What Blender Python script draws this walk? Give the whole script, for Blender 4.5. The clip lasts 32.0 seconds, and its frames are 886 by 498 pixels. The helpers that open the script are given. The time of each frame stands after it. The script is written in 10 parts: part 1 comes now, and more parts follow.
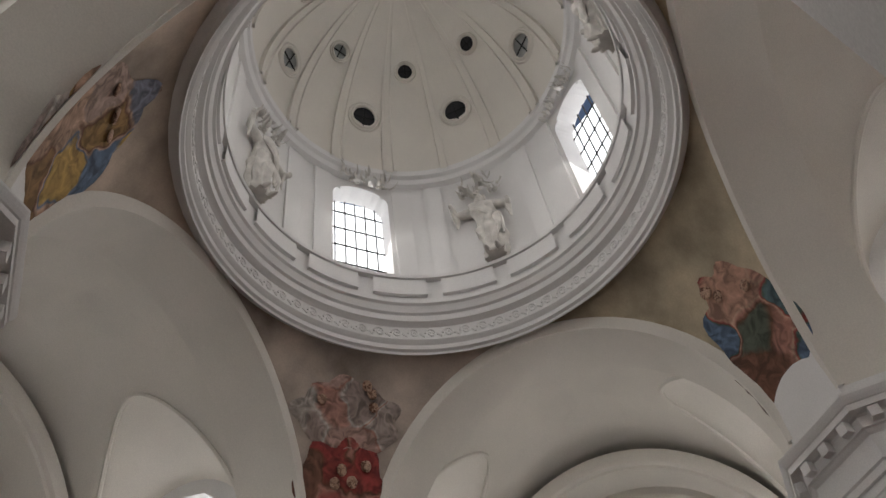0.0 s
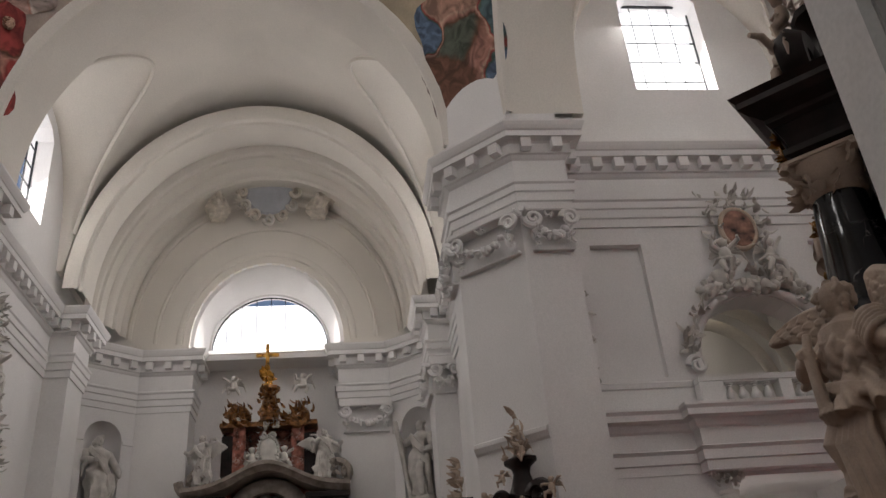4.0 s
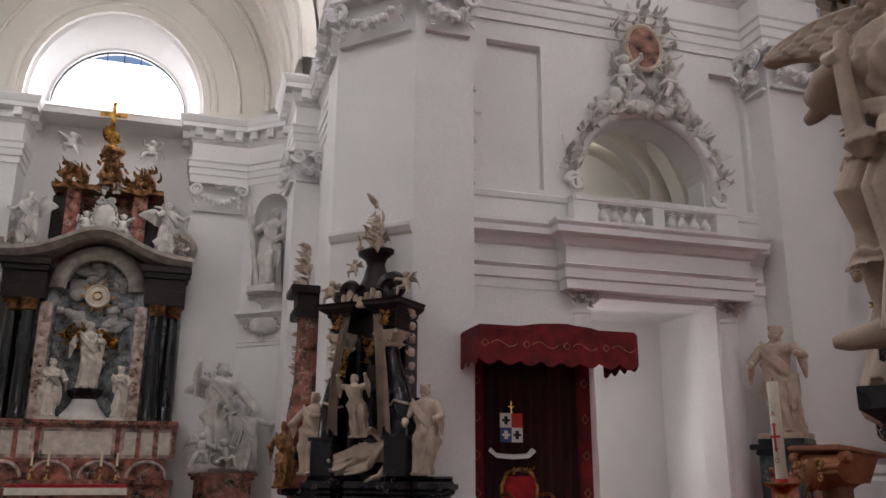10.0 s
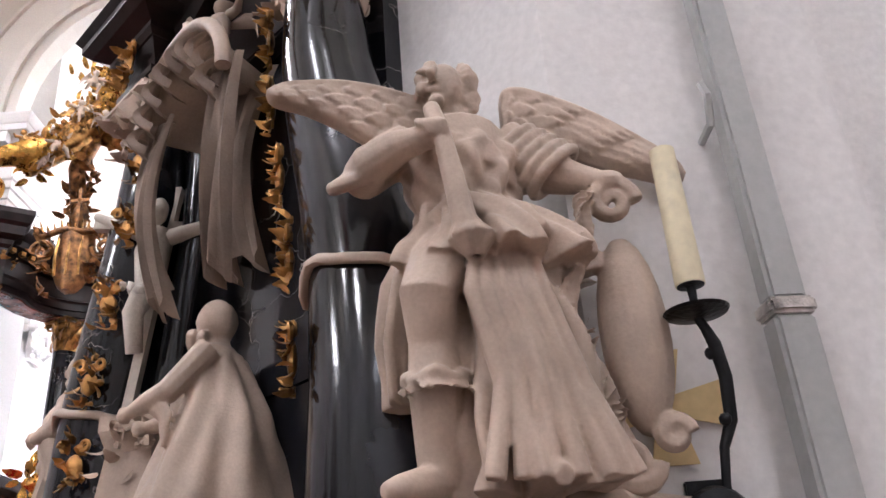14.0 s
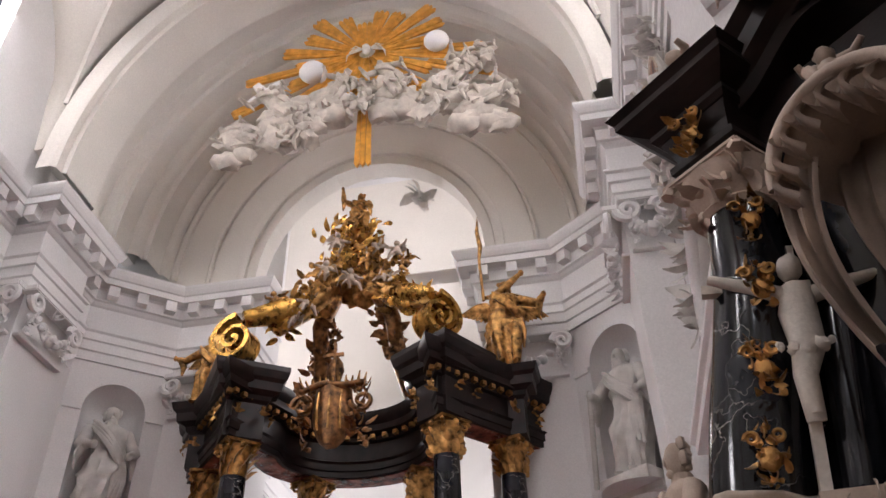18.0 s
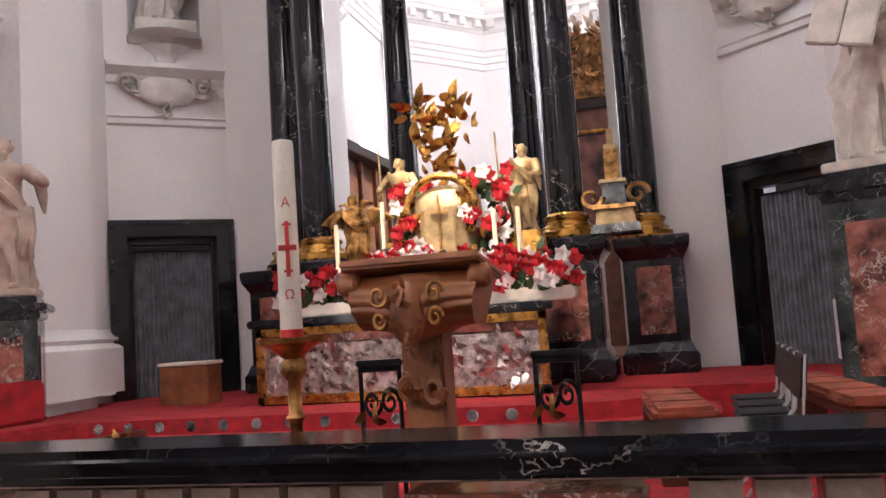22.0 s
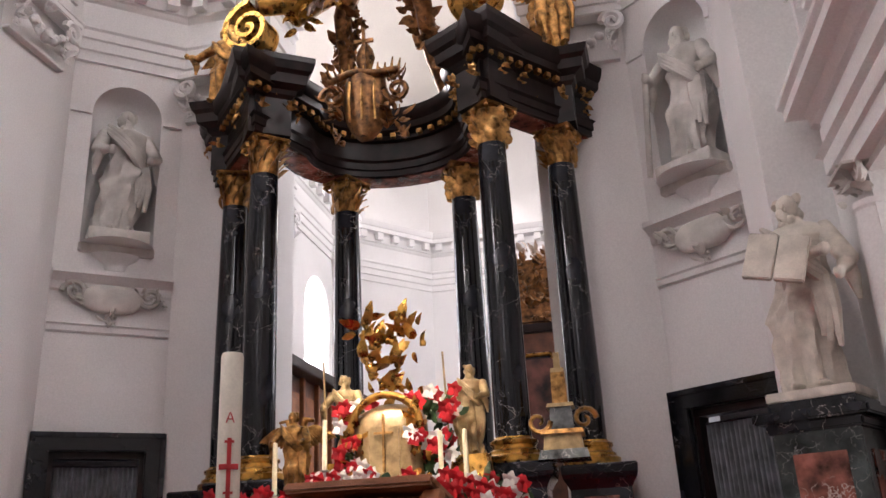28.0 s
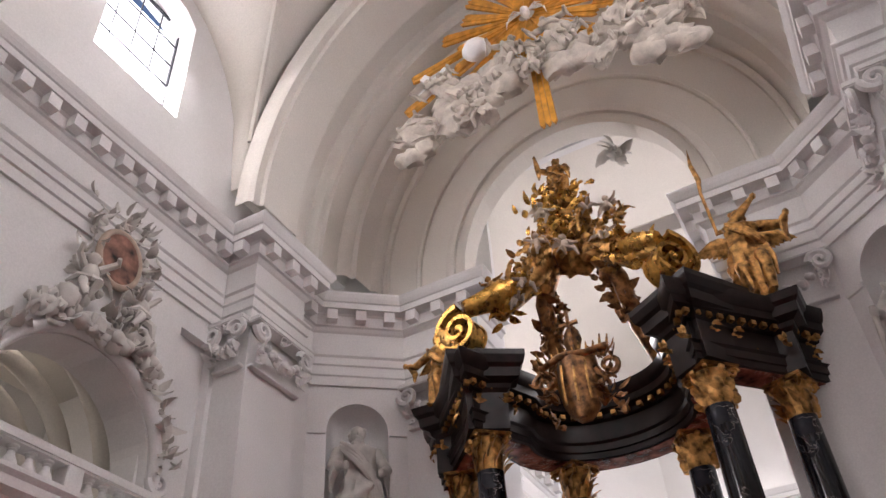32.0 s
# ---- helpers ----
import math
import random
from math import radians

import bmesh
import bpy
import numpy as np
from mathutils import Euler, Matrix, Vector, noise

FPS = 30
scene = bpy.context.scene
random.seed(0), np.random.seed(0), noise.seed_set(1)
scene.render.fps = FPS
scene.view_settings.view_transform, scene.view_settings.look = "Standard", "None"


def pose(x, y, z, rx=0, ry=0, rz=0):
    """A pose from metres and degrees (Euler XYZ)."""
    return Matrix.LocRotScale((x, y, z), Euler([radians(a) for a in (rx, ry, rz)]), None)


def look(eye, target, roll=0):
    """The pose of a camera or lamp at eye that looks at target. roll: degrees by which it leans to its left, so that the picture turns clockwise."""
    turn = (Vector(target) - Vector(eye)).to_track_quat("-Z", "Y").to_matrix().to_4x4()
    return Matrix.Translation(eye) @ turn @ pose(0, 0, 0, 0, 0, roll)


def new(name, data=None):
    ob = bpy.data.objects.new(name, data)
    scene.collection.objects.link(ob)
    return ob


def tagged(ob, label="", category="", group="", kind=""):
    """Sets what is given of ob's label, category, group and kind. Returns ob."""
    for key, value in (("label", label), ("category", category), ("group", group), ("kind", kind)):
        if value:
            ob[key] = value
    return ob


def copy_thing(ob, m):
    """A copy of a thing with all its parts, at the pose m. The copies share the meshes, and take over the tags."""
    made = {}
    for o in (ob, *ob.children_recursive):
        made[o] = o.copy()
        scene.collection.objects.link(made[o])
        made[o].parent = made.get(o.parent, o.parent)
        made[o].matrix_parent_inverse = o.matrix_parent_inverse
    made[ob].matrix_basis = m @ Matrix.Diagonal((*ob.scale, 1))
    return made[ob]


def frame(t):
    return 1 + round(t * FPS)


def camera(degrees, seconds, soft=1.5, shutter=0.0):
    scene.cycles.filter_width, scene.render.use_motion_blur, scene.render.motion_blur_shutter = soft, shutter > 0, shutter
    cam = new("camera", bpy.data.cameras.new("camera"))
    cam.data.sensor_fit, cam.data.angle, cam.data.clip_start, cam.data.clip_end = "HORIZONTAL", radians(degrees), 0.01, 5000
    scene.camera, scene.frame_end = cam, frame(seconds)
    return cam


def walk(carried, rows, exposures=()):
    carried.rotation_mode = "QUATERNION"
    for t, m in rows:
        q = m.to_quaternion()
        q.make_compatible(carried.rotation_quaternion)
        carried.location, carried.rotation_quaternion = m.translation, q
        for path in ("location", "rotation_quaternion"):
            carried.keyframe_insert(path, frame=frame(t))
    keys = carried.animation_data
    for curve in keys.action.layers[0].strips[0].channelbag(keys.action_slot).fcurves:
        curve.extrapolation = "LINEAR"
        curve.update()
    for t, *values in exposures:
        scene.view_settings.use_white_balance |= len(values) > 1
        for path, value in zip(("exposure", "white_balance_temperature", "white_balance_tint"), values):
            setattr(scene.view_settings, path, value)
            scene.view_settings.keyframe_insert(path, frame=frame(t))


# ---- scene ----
cam = camera(55.8, 32.0)
PATH = [
    (0, (10.450, 2.700, 1.650), (9.2849, 2.3772, 3.2432), -10.27),
    (0.5, (10.356, 2.683, 1.650), (9.3682, 2.5681, 3.3855), -12.10),
    (1, (10.261, 2.667, 1.650), (9.1127, 2.4431, 3.2721), -7.00),
    (1.5, (10.167, 2.650, 1.650), (8.8203, 2.3931, 3.1064), -5.38),
    (2, (10.072, 2.633, 1.650), (8.6600, 2.5795, 3.0652), -6.78),
    (2.5, (9.978, 2.617, 1.650), (8.4417, 2.7575, 2.9230), -8.96),
    (3, (9.883, 2.600, 1.650), (8.2145, 2.8265, 2.7287), -9.17),
    (3.5, (9.789, 2.583, 1.650), (8.0797, 2.8771, 2.6461), -6.76),
    (4, (9.694, 2.567, 1.650), (7.9444, 2.8105, 2.5870), -5.06),
    (4.5, (9.600, 2.550, 1.650), (7.7572, 2.6405, 2.4220), -4.24),
    (6.5, (8.926, 2.899, 1.563), (6.9515, 2.7884, 1.8626), -2.98),
    (7, (8.887, 2.921, 1.614), (6.9099, 2.8011, 1.8903), -2.43),
    (7.5, (8.867, 2.932, 1.604), (6.8846, 2.8307, 1.8515), -2.35),
    (8, (8.898, 2.951, 1.610), (6.9230, 2.9856, 1.9220), -1.76),
    (8.5, (8.900, 2.965, 1.605), (6.9615, 3.2232, 2.0240), 0.23),
    (9, (8.780, 2.930, 1.628), (6.8905, 3.3565, 2.1261), 0.81),
    (9.5, (8.480, 2.900, 1.644), (6.6164, 3.3881, 2.1814), -0.03),
    (10, (8.100, 2.860, 1.655), (6.2515, 3.4169, 2.1774), 0.28),
    (10.5, (7.795, 2.774, 1.679), (6.0356, 3.5702, 2.1986), 1.36),
    (11, (7.374, 2.770, 1.675), (5.7731, 3.8453, 2.2051), 0.39),
    (11.5, (7.049, 2.808, 1.666), (5.5715, 4.0669, 2.1495), -0.90),
    (12, (6.818, 2.827, 1.656), (5.5320, 4.2796, 2.1414), 0.84),
    (12.5, (6.602, 2.818, 1.678), (5.6756, 4.4952, 2.2517), 2.39),
    (13, (6.494, 2.875, 1.692), (6.0047, 4.6807, 2.3976), 0.65),
    (13.5, (6.344, 2.940, 1.712), (6.1887, 4.7572, 2.5337), -2.89),
    (14, (6.151, 2.965, 1.735), (6.1691, 4.7641, 2.6082), -4.49),
    (14.5, (5.802, 2.895, 1.766), (5.7936, 4.6734, 2.6813), -3.10),
    (15, (5.505, 2.835, 1.778), (5.3180, 4.5623, 2.7699), -3.22),
    (15.5, (5.068, 2.892, 1.738), (4.7923, 4.5644, 2.7987), -4.28),
    (17.5, (4.191, 3.181, 1.645), (3.9373, 4.6604, 2.9671), -3.77),
    (18, (3.994, 3.300, 1.623), (3.7431, 4.8549, 2.8558), -1.95),
    (18.5, (3.774, 3.422, 1.636), (3.4663, 5.0573, 2.7457), -0.85),
    (19, (3.666, 3.666, 1.630), (3.2703, 5.3700, 2.5999), -0.91),
    (19.5, (3.607, 3.862, 1.636), (3.2078, 5.6421, 2.4541), -1.20),
    (20, (3.529, 3.980, 1.608), (3.1889, 5.8265, 2.2986), 0.09),
    (20.5, (3.428, 4.158, 1.663), (3.1059, 6.0550, 2.2074), 0.61),
    (21, (3.356, 4.284, 1.652), (2.9708, 6.2089, 2.0368), -0.96),
    (21.5, (3.285, 4.417, 1.637), (2.7829, 6.3345, 1.9049), -2.58),
    (22, (3.237, 4.547, 1.617), (2.7096, 6.4679, 1.7961), -3.87),
    (22.5, (3.205, 4.598, 1.608), (2.8034, 6.5519, 1.7521), -3.22),
    (23, (3.179, 4.603, 1.601), (2.8711, 6.5737, 1.7494), -2.06),
    (23.5, (3.168, 4.604, 1.620), (2.8446, 6.5730, 1.7590), -1.47),
    (24, (3.168, 4.588, 1.615), (2.8016, 6.5491, 1.7610), -0.96),
    (24.5, (3.170, 4.590, 1.630), (2.8016, 6.5476, 1.8091), -0.65),
    (26.5, (3.170, 4.590, 1.630), (2.8133, 6.5369, 1.9169), -2.17),
    (27, (3.170, 4.590, 1.630), (2.8103, 6.5131, 2.0450), -2.68),
    (27.5, (3.170, 4.590, 1.630), (2.8128, 6.4769, 2.1884), -2.81),
    (28, (3.170, 4.590, 1.630), (2.8260, 6.4398, 2.3080), -2.97),
    (28.5, (3.170, 4.590, 1.630), (2.8442, 6.4033, 2.4082), -2.88),
    (29, (3.170, 4.590, 1.630), (2.8640, 6.3718, 2.4852), -2.80),
    (29.5, (3.170, 4.590, 1.630), (2.8916, 6.3342, 2.5683), -3.14),
    (30, (3.170, 4.590, 1.630), (2.9138, 6.2803, 2.6679), -3.86),
    (30.5, (3.170, 4.590, 1.630), (2.9240, 6.2017, 2.7884), -4.31),
    (31, (3.170, 4.590, 1.630), (2.8956, 6.1167, 2.8924), -4.84),
    (31.5, (3.170, 4.590, 1.630), (2.7606, 6.0480, 2.9364), -4.82),
    (32, (3.170, 4.590, 1.630), (2.5048, 5.9701, 2.9157), -4.22),
]
EXPOSURES = [(0.0, -1.25, 6500, 10), (2.5, -1.1, 6600, 10), (4.0, -0.95, 6550, 13), (7.0, 0.3, 6250, 12), (9.0, 0.05, 6250, 13), (10.0, -0.2, 6250, 14), (11.0, 0.45, 6150, 14), (12.0, 1.0, 6050, 15), (13.0, 1.45, 6000, 16), (15.0, 0.8, 6000, 17), (17.5, 0.2, 6250, 17), (19.0, 0.3, 6250, 17), (20.0, 0.05, 6300, 18), (21.0, 0.22, 6300, 20), (22.0, 0.8, 6300, 20), (23.0, 0.85, 6300, 20), (25.5, 0.78, 6300, 20), (28.0, 0.36, 6350, 19), (31.0, 0.28, 6350, 19), (32.0, 0.05, 6350, 19)]
walk(cam, [(t, look(eye, target, roll)) for t, eye, target, roll in PATH], EXPOSURES)

# ---------- light ----------
world = bpy.data.worlds.new("sky_world")
scene.world = world
world.use_nodes = True
sky = world.node_tree.nodes.new("ShaderNodeTexSky")
sky.sky_type, sky.sun_disc = "NISHITA", False
sky.sun_elevation, sky.sun_rotation = radians(42), radians(200)
world.node_tree.nodes["Background"].inputs[1].default_value = 0.12
world.node_tree.links.new(sky.outputs[0], world.node_tree.nodes["Background"].inputs[0])


def area_lamp(name, m, sx, sy, watts, colour=(1, 0.97, 0.93)):
    d = bpy.data.lights.new(name, "AREA")
    d.shape, d.size, d.size_y, d.energy, d.color = "RECTANGLE", sx, sy, watts, colour
    ob = new(name, d)
    ob.matrix_world = m
    return ob


# daylight standing in the window openings
DAY = 0.3
for a in (45, 135, 225, 315):
    c, q = math.cos(radians(a)), math.sin(radians(a))
    area_lamp("dome_window_light", look((5.25 * c, 5.25 * q, 24.0), (0, 0, 18)), 1.7, 4.2, 500 * DAY)
area_lamp("lantern_light", look((0, 0, 34.6), (0, 0, 0)), 1.6, 1.6, 500 * DAY)
area_lamp("lunette_light", look((-18.3, 0, 13.4), (-5, 0, 6)), 3.6, 1.6, 900 * DAY)
for sx, sy in ((-1, 10.9), (1, 10.9)):
    area_lamp("clerestory_light", look((sx * 6.3, sy, 15.8), (0, sy - 1.5, 8)), 2.0, 2.4, (1250 if sx < 0 else 1050) * DAY)
for sy in (-1, 1):
    area_lamp("clerestory_light", look((-10.9, sy * 6.3, 15.8), (-9.5, 0, 8)), 2.0, 2.4, 1100 * DAY)
    area_lamp("clerestory_light", look((10.9, sy * 6.3, 15.8), (9.5, 0, 6)), 2.0, 2.4, 600 * DAY)
# lamp in the unseen right transept window, added for light
area_lamp("transept_light", look((18.3, 0, 13.6), (4, 0, 4)), 3.6, 2.2, 500 * DAY)
for sx in (-1, 1):
    area_lamp("nave_light", look((sx * 6.0, -11, 15.2), (0, -9, 5)), 2.0, 2.6, 1300 * DAY)
# small spotlight on the tabernacle
area_lamp("tabernacle_spot", look((0.45, 12.4, 7.0), (0.45, 15.0, 3.0)), 0.25, 0.25, 48, (1, 0.86, 0.66)).data.spread = radians(50)
area_lamp("choir_light", look((4.45, 24.0, 13.7), (0, 23.5, 10)), 2.3, 2.6, 1150 * DAY)
area_lamp("choir_light", look((-4.45, 24.0, 13.7), (0, 23.5, 10)), 2.3, 2.6, 1150 * DAY)
# added fill light: the end wall has no window at this height
area_lamp("choir_end_fill", look((0, 32, 12.0), (0, 20, 6)), 3.0, 3.0, 500 * DAY)

# ---------- materials ----------


def material(name, colour, rough=0.6, metal=0.0, vary=0.06, scale=2.0, bump=0.15, fine=60.0, spread=0.0, coat=0.0):
    m = bpy.data.materials.new(name)
    m.use_nodes = True
    nt, b = m.node_tree, m.node_tree.nodes["Principled BSDF"]
    tc = nt.nodes.new("ShaderNodeTexCoord")
    n1, n2 = nt.nodes.new("ShaderNodeTexNoise"), nt.nodes.new("ShaderNodeTexNoise")
    n1.inputs["Scale"].default_value, n1.inputs["Detail"].default_value = scale, 6
    n2.inputs["Scale"].default_value, n2.inputs["Detail"].default_value = fine, 4
    for n in (n1, n2):
        nt.links.new(tc.outputs["Object"], n.inputs["Vector"])
    ramp = nt.nodes.new("ShaderNodeValToRGB")
    lo = [max(0, c * (1 - vary * 2.2)) for c in colour]
    hi = [min(1, c * (1 + vary)) for c in colour]
    ramp.color_ramp.elements[0].position, ramp.color_ramp.elements[1].position = 0.3, 0.68
    ramp.color_ramp.elements[0].color, ramp.color_ramp.elements[1].color = (*lo, 1), (*hi, 1)
    nt.links.new(n1.outputs["Fac"], ramp.inputs["Fac"])
    mix = nt.nodes.new("ShaderNodeMixRGB")
    mix.blend_type, mix.inputs[0].default_value = "MULTIPLY", 0.25
    nt.links.new(ramp.outputs[0], mix.inputs[1])
    nt.links.new(n2.outputs["Fac"], mix.inputs[2])
    gain = nt.nodes.new("ShaderNodeMixRGB")
    gain.blend_type, gain.inputs[0].default_value, gain.inputs[2].default_value = "MULTIPLY", 1.0, (1.14, 1.14, 1.14, 1)
    nt.links.new(mix.outputs[0], gain.inputs[1])
    out = gain.outputs[0]
    if spread > 0:
        info, hue = nt.nodes.new("ShaderNodeObjectInfo"), nt.nodes.new("ShaderNodeHueSaturation")
        mr = nt.nodes.new("ShaderNodeMapRange")
        mr.inputs[3].default_value, mr.inputs[4].default_value = 1 - spread, 1 + spread
        nt.links.new(info.outputs["Random"], mr.inputs[0])
        nt.links.new(mr.outputs[0], hue.inputs["Value"])
        nt.links.new(out, hue.inputs["Color"])
        out = hue.outputs[0]
    nt.links.new(out, b.inputs["Base Color"])
    rr = nt.nodes.new("ShaderNodeMapRange")
    rr.inputs[3].default_value, rr.inputs[4].default_value = max(0.03, rough - 0.1), min(1, rough + 0.1)
    nt.links.new(n1.outputs["Fac"], rr.inputs[0])
    nt.links.new(rr.outputs[0], b.inputs["Roughness"])
    b.inputs["Metallic"].default_value = metal
    b.inputs["Coat Weight"].default_value = coat
    if bump:
        bp = nt.nodes.new("ShaderNodeBump")
        bp.inputs["Strength"].default_value, bp.inputs["Distance"].default_value = bump, 0.02
        nt.links.new(n2.outputs["Fac"], bp.inputs["Height"])
        nt.links.new(bp.outputs[0], b.inputs["Normal"])
    return m


def marble(name, base, vein, rough=0.14, scale=1.6, width=0.03, cloud=0.3, vein2=None):
    """Polished stone with thin veins and soft clouds."""
    m = material(name, base, rough, 0, cloud, scale * 1.4, 0.02, 40)
    nt, b = m.node_tree, m.node_tree.nodes["Principled BSDF"]
    tc = [n for n in nt.nodes if n.type == "TEX_COORD"][0]
    wob = nt.nodes.new("ShaderNodeTexNoise")
    wob.inputs["Scale"].default_value, wob.inputs["Detail"].default_value = scale * 2.5, 5
    add = nt.nodes.new("ShaderNodeVectorMath")
    add.operation = "MULTIPLY_ADD"
    add.inputs[1].default_value = (0.5, 0.5, 0.5)
    nt.links.new(tc.outputs["Object"], wob.inputs["Vector"])
    nt.links.new(wob.outputs["Color"], add.inputs[0])
    nt.links.new(tc.outputs["Object"], add.inputs[2])
    vor = nt.nodes.new("ShaderNodeTexVoronoi")
    vor.feature, vor.inputs["Scale"].default_value = "DISTANCE_TO_EDGE", scale * 1.7
    nt.links.new(add.outputs[0], vor.inputs["Vector"])
    gate = nt.nodes.new("ShaderNodeTexNoise")
    gate.inputs["Scale"].default_value = scale * 1.1
    nt.links.new(tc.outputs["Object"], gate.inputs["Vector"])
    gm = nt.nodes.new("ShaderNodeMapRange")
    gm.inputs[1].default_value, gm.inputs[2].default_value = 0.46, 0.62
    nt.links.new(gate.outputs["Fac"], gm.inputs[0])
    mr = nt.nodes.new("ShaderNodeMapRange")
    mr.inputs[1].default_value, mr.inputs[2].default_value = 0.0, width
    mr.inputs[3].default_value, mr.inputs[4].default_value = 1, 0
    nt.links.new(vor.outputs["Distance"], mr.inputs[0])
    mul = nt.nodes.new("ShaderNodeMath")
    mul.operation = "MULTIPLY"
    nt.links.new(mr.outputs[0], mul.inputs[0])
    nt.links.new(gm.outputs[0], mul.inputs[1])
    mx = nt.nodes.new("ShaderNodeMixRGB")
    mx.inputs[2].default_value = (*vein, 1)
    nt.links.new(mul.outputs[0], mx.inputs[0])
    link = b.inputs["Base Color"].links[0]
    nt.links.new(link.from_socket, mx.inputs[1])
    nt.links.new(mx.outputs[0], b.inputs["Base Color"])
    return m


def glowing(name, colour, strength):
    m = bpy.data.materials.new(name)
    m.use_nodes = True
    b = m.node_tree.nodes["Principled BSDF"]
    b.inputs["Base Color"].default_value = (*colour, 1)
    b.inputs["Emission Color"].default_value = (*colour, 1)
    b.inputs["Emission Strength"].default_value = strength
    return m


PLASTER = material("white_plaster", (0.78, 0.765, 0.755), 0.75, 0, 0.025, 0.7, 0.05, 35)
VAULT = material("cream_plaster", (0.75, 0.71, 0.65), 0.78, 0, 0.03, 0.5, 0.05, 30)
STUCCO = material("grey_stucco", (0.64, 0.61, 0.57), 0.7, 0, 0.12, 3.0, 0.12, 60)
SAND = material("warm_sandstone", (0.52, 0.41, 0.325), 0.58, 0, 0.14, 4.0, 0.1, 90)
ALABASTER = material("pale_alabaster", (0.66, 0.60, 0.52), 0.5, 0, 0.12, 6.0, 0.2, 60)
BLACK = marble("black_marble", (0.012, 0.013, 0.018), (0.62, 0.57, 0.52), 0.12, 1.5, 0.008, 0.5)
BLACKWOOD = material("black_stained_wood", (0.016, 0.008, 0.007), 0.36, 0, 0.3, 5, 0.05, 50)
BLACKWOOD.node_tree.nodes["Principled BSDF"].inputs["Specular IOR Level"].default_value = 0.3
GREEN_MARBLE = marble("green_grey_marble", (0.055, 0.07, 0.068), (0.3, 0.31, 0.3), 0.2, 2.2, 0.02, 0.5)
PALEGOLD = material("silver_gilt", (0.42, 0.30, 0.15), 0.42, 0.55, 0.2, 8, 0.15, 60)
JET = marble("jet_marble", (0.011, 0.012, 0.015), (0.16, 0.15, 0.14), 0.16, 1.2, 0.005, 0.4)
DULL_STONE = material("dull_brown_stone", (0.33, 0.285, 0.245), 0.65, 0, 0.2, 4.0, 0.12, 60)
RED_MARBLE = marble("red_marble", (0.30, 0.11, 0.08), (0.62, 0.52, 0.46), 0.16, 3.0, 0.05, 0.5)
PINK_MARBLE = marble("pale_pink_marble", (0.55, 0.42, 0.37), (0.3, 0.13, 0.10), 0.2, 3.0, 0.05, 0.35)
GREY_MARBLE = marble("grey_marble", (0.20, 0.22, 0.22), (0.6, 0.6, 0.58), 0.2, 2.6, 0.06, 0.5)
GOLD = material("gilding", (0.6, 0.33, 0.08), 0.28, 1.0, 0.3, 8, 0.2, 70)
OLDGOLD = material("dull_gilding", (0.50, 0.27, 0.09), 0.4, 0.9, 0.4, 9, 0.3, 60)
BRONZE = material("brown_gilt_wood", (0.30, 0.14, 0.05), 0.4, 0.55, 0.4, 9, 0.3, 60)
WOOD = material("carved_oak", (0.30, 0.11, 0.042), 0.42, 0, 0.25, 4, 0.2, 60)
DARKWOOD = material("dark_oak", (0.115, 0.04, 0.02), 0.36, 0, 0.3, 4, 0.2, 50)
CARPET = material("red_carpet", (0.40, 0.016, 0.022), 0.95, 0, 0.2, 6, 0.5, 150)
VELVET = material("dark_red_velvet", (0.17, 0.008, 0.012), 0.85, 0, 0.25, 5, 0.3, 100)
CUSHION = material("rust_cushion_cloth", (0.30, 0.07, 0.035), 0.9, 0, 0.25, 5, 0.4, 120)
CURTAIN = material("grey_curtain_cloth", (0.19, 0.205, 0.225), 0.85, 0, 0.2, 5, 0.2, 120)
WAX = material("ivory_wax", (0.80, 0.72, 0.50), 0.5, 0, 0.05, 5, 0.02, 40)
IRON = material("black_iron", (0.015, 0.016, 0.018), 0.45, 0.6, 0.2, 8, 0.2, 60)
BRASS = material("polished_brass", (0.75, 0.48, 0.16), 0.25, 1.0, 0.2, 8, 0.05, 40)
LEAF = material("green_leaf", (0.035, 0.075, 0.02), 0.6, 0, 0.3, 8, 0.1, 40)
REDFLOWER = material("red_petal", (0.50, 0.012, 0.02), 0.6, 0, 0.2, 9, 0.1, 40)
WHITEFLOWER = material("white_petal", (0.78, 0.76, 0.72), 0.6, 0, 0.1, 9, 0.1, 40)
LINEN = material("white_linen", (0.76, 0.70, 0.60), 0.8, 0, 0.08, 6, 0.2, 90)
FLOORSTONE = material("brown_floor_stone", (0.17, 0.10, 0.075), 0.5, 0, 0.2, 1.5, 0.1, 40, 0.18)
STEPSTONE = material("grey_step_stone", (0.26, 0.24, 0.21), 0.6, 0, 0.12, 2, 0.1, 50)
GREYPAINT = material("grey_painted_metal", (0.42, 0.43, 0.42), 0.5, 0, 0.05, 3, 0.02, 40)
LEAD = material("lead_came", (0.03, 0.03, 0.035), 0.6, 0.3, 0.1, 5, 0, 40)
SKYGLOW = glowing("window_sky_glow", (0.97, 0.98, 1.0), 3.5)
GLORY = material("orange_gilding", (0.72, 0.34, 0.05), 0.38, 0.35, 0.15, 6, 0.1, 50)
SILVER = material("chased_silver", (0.62, 0.58, 0.54), 0.3, 1.0, 0.3, 12, 0.5, 30)

# ---------- mesh helpers ----------


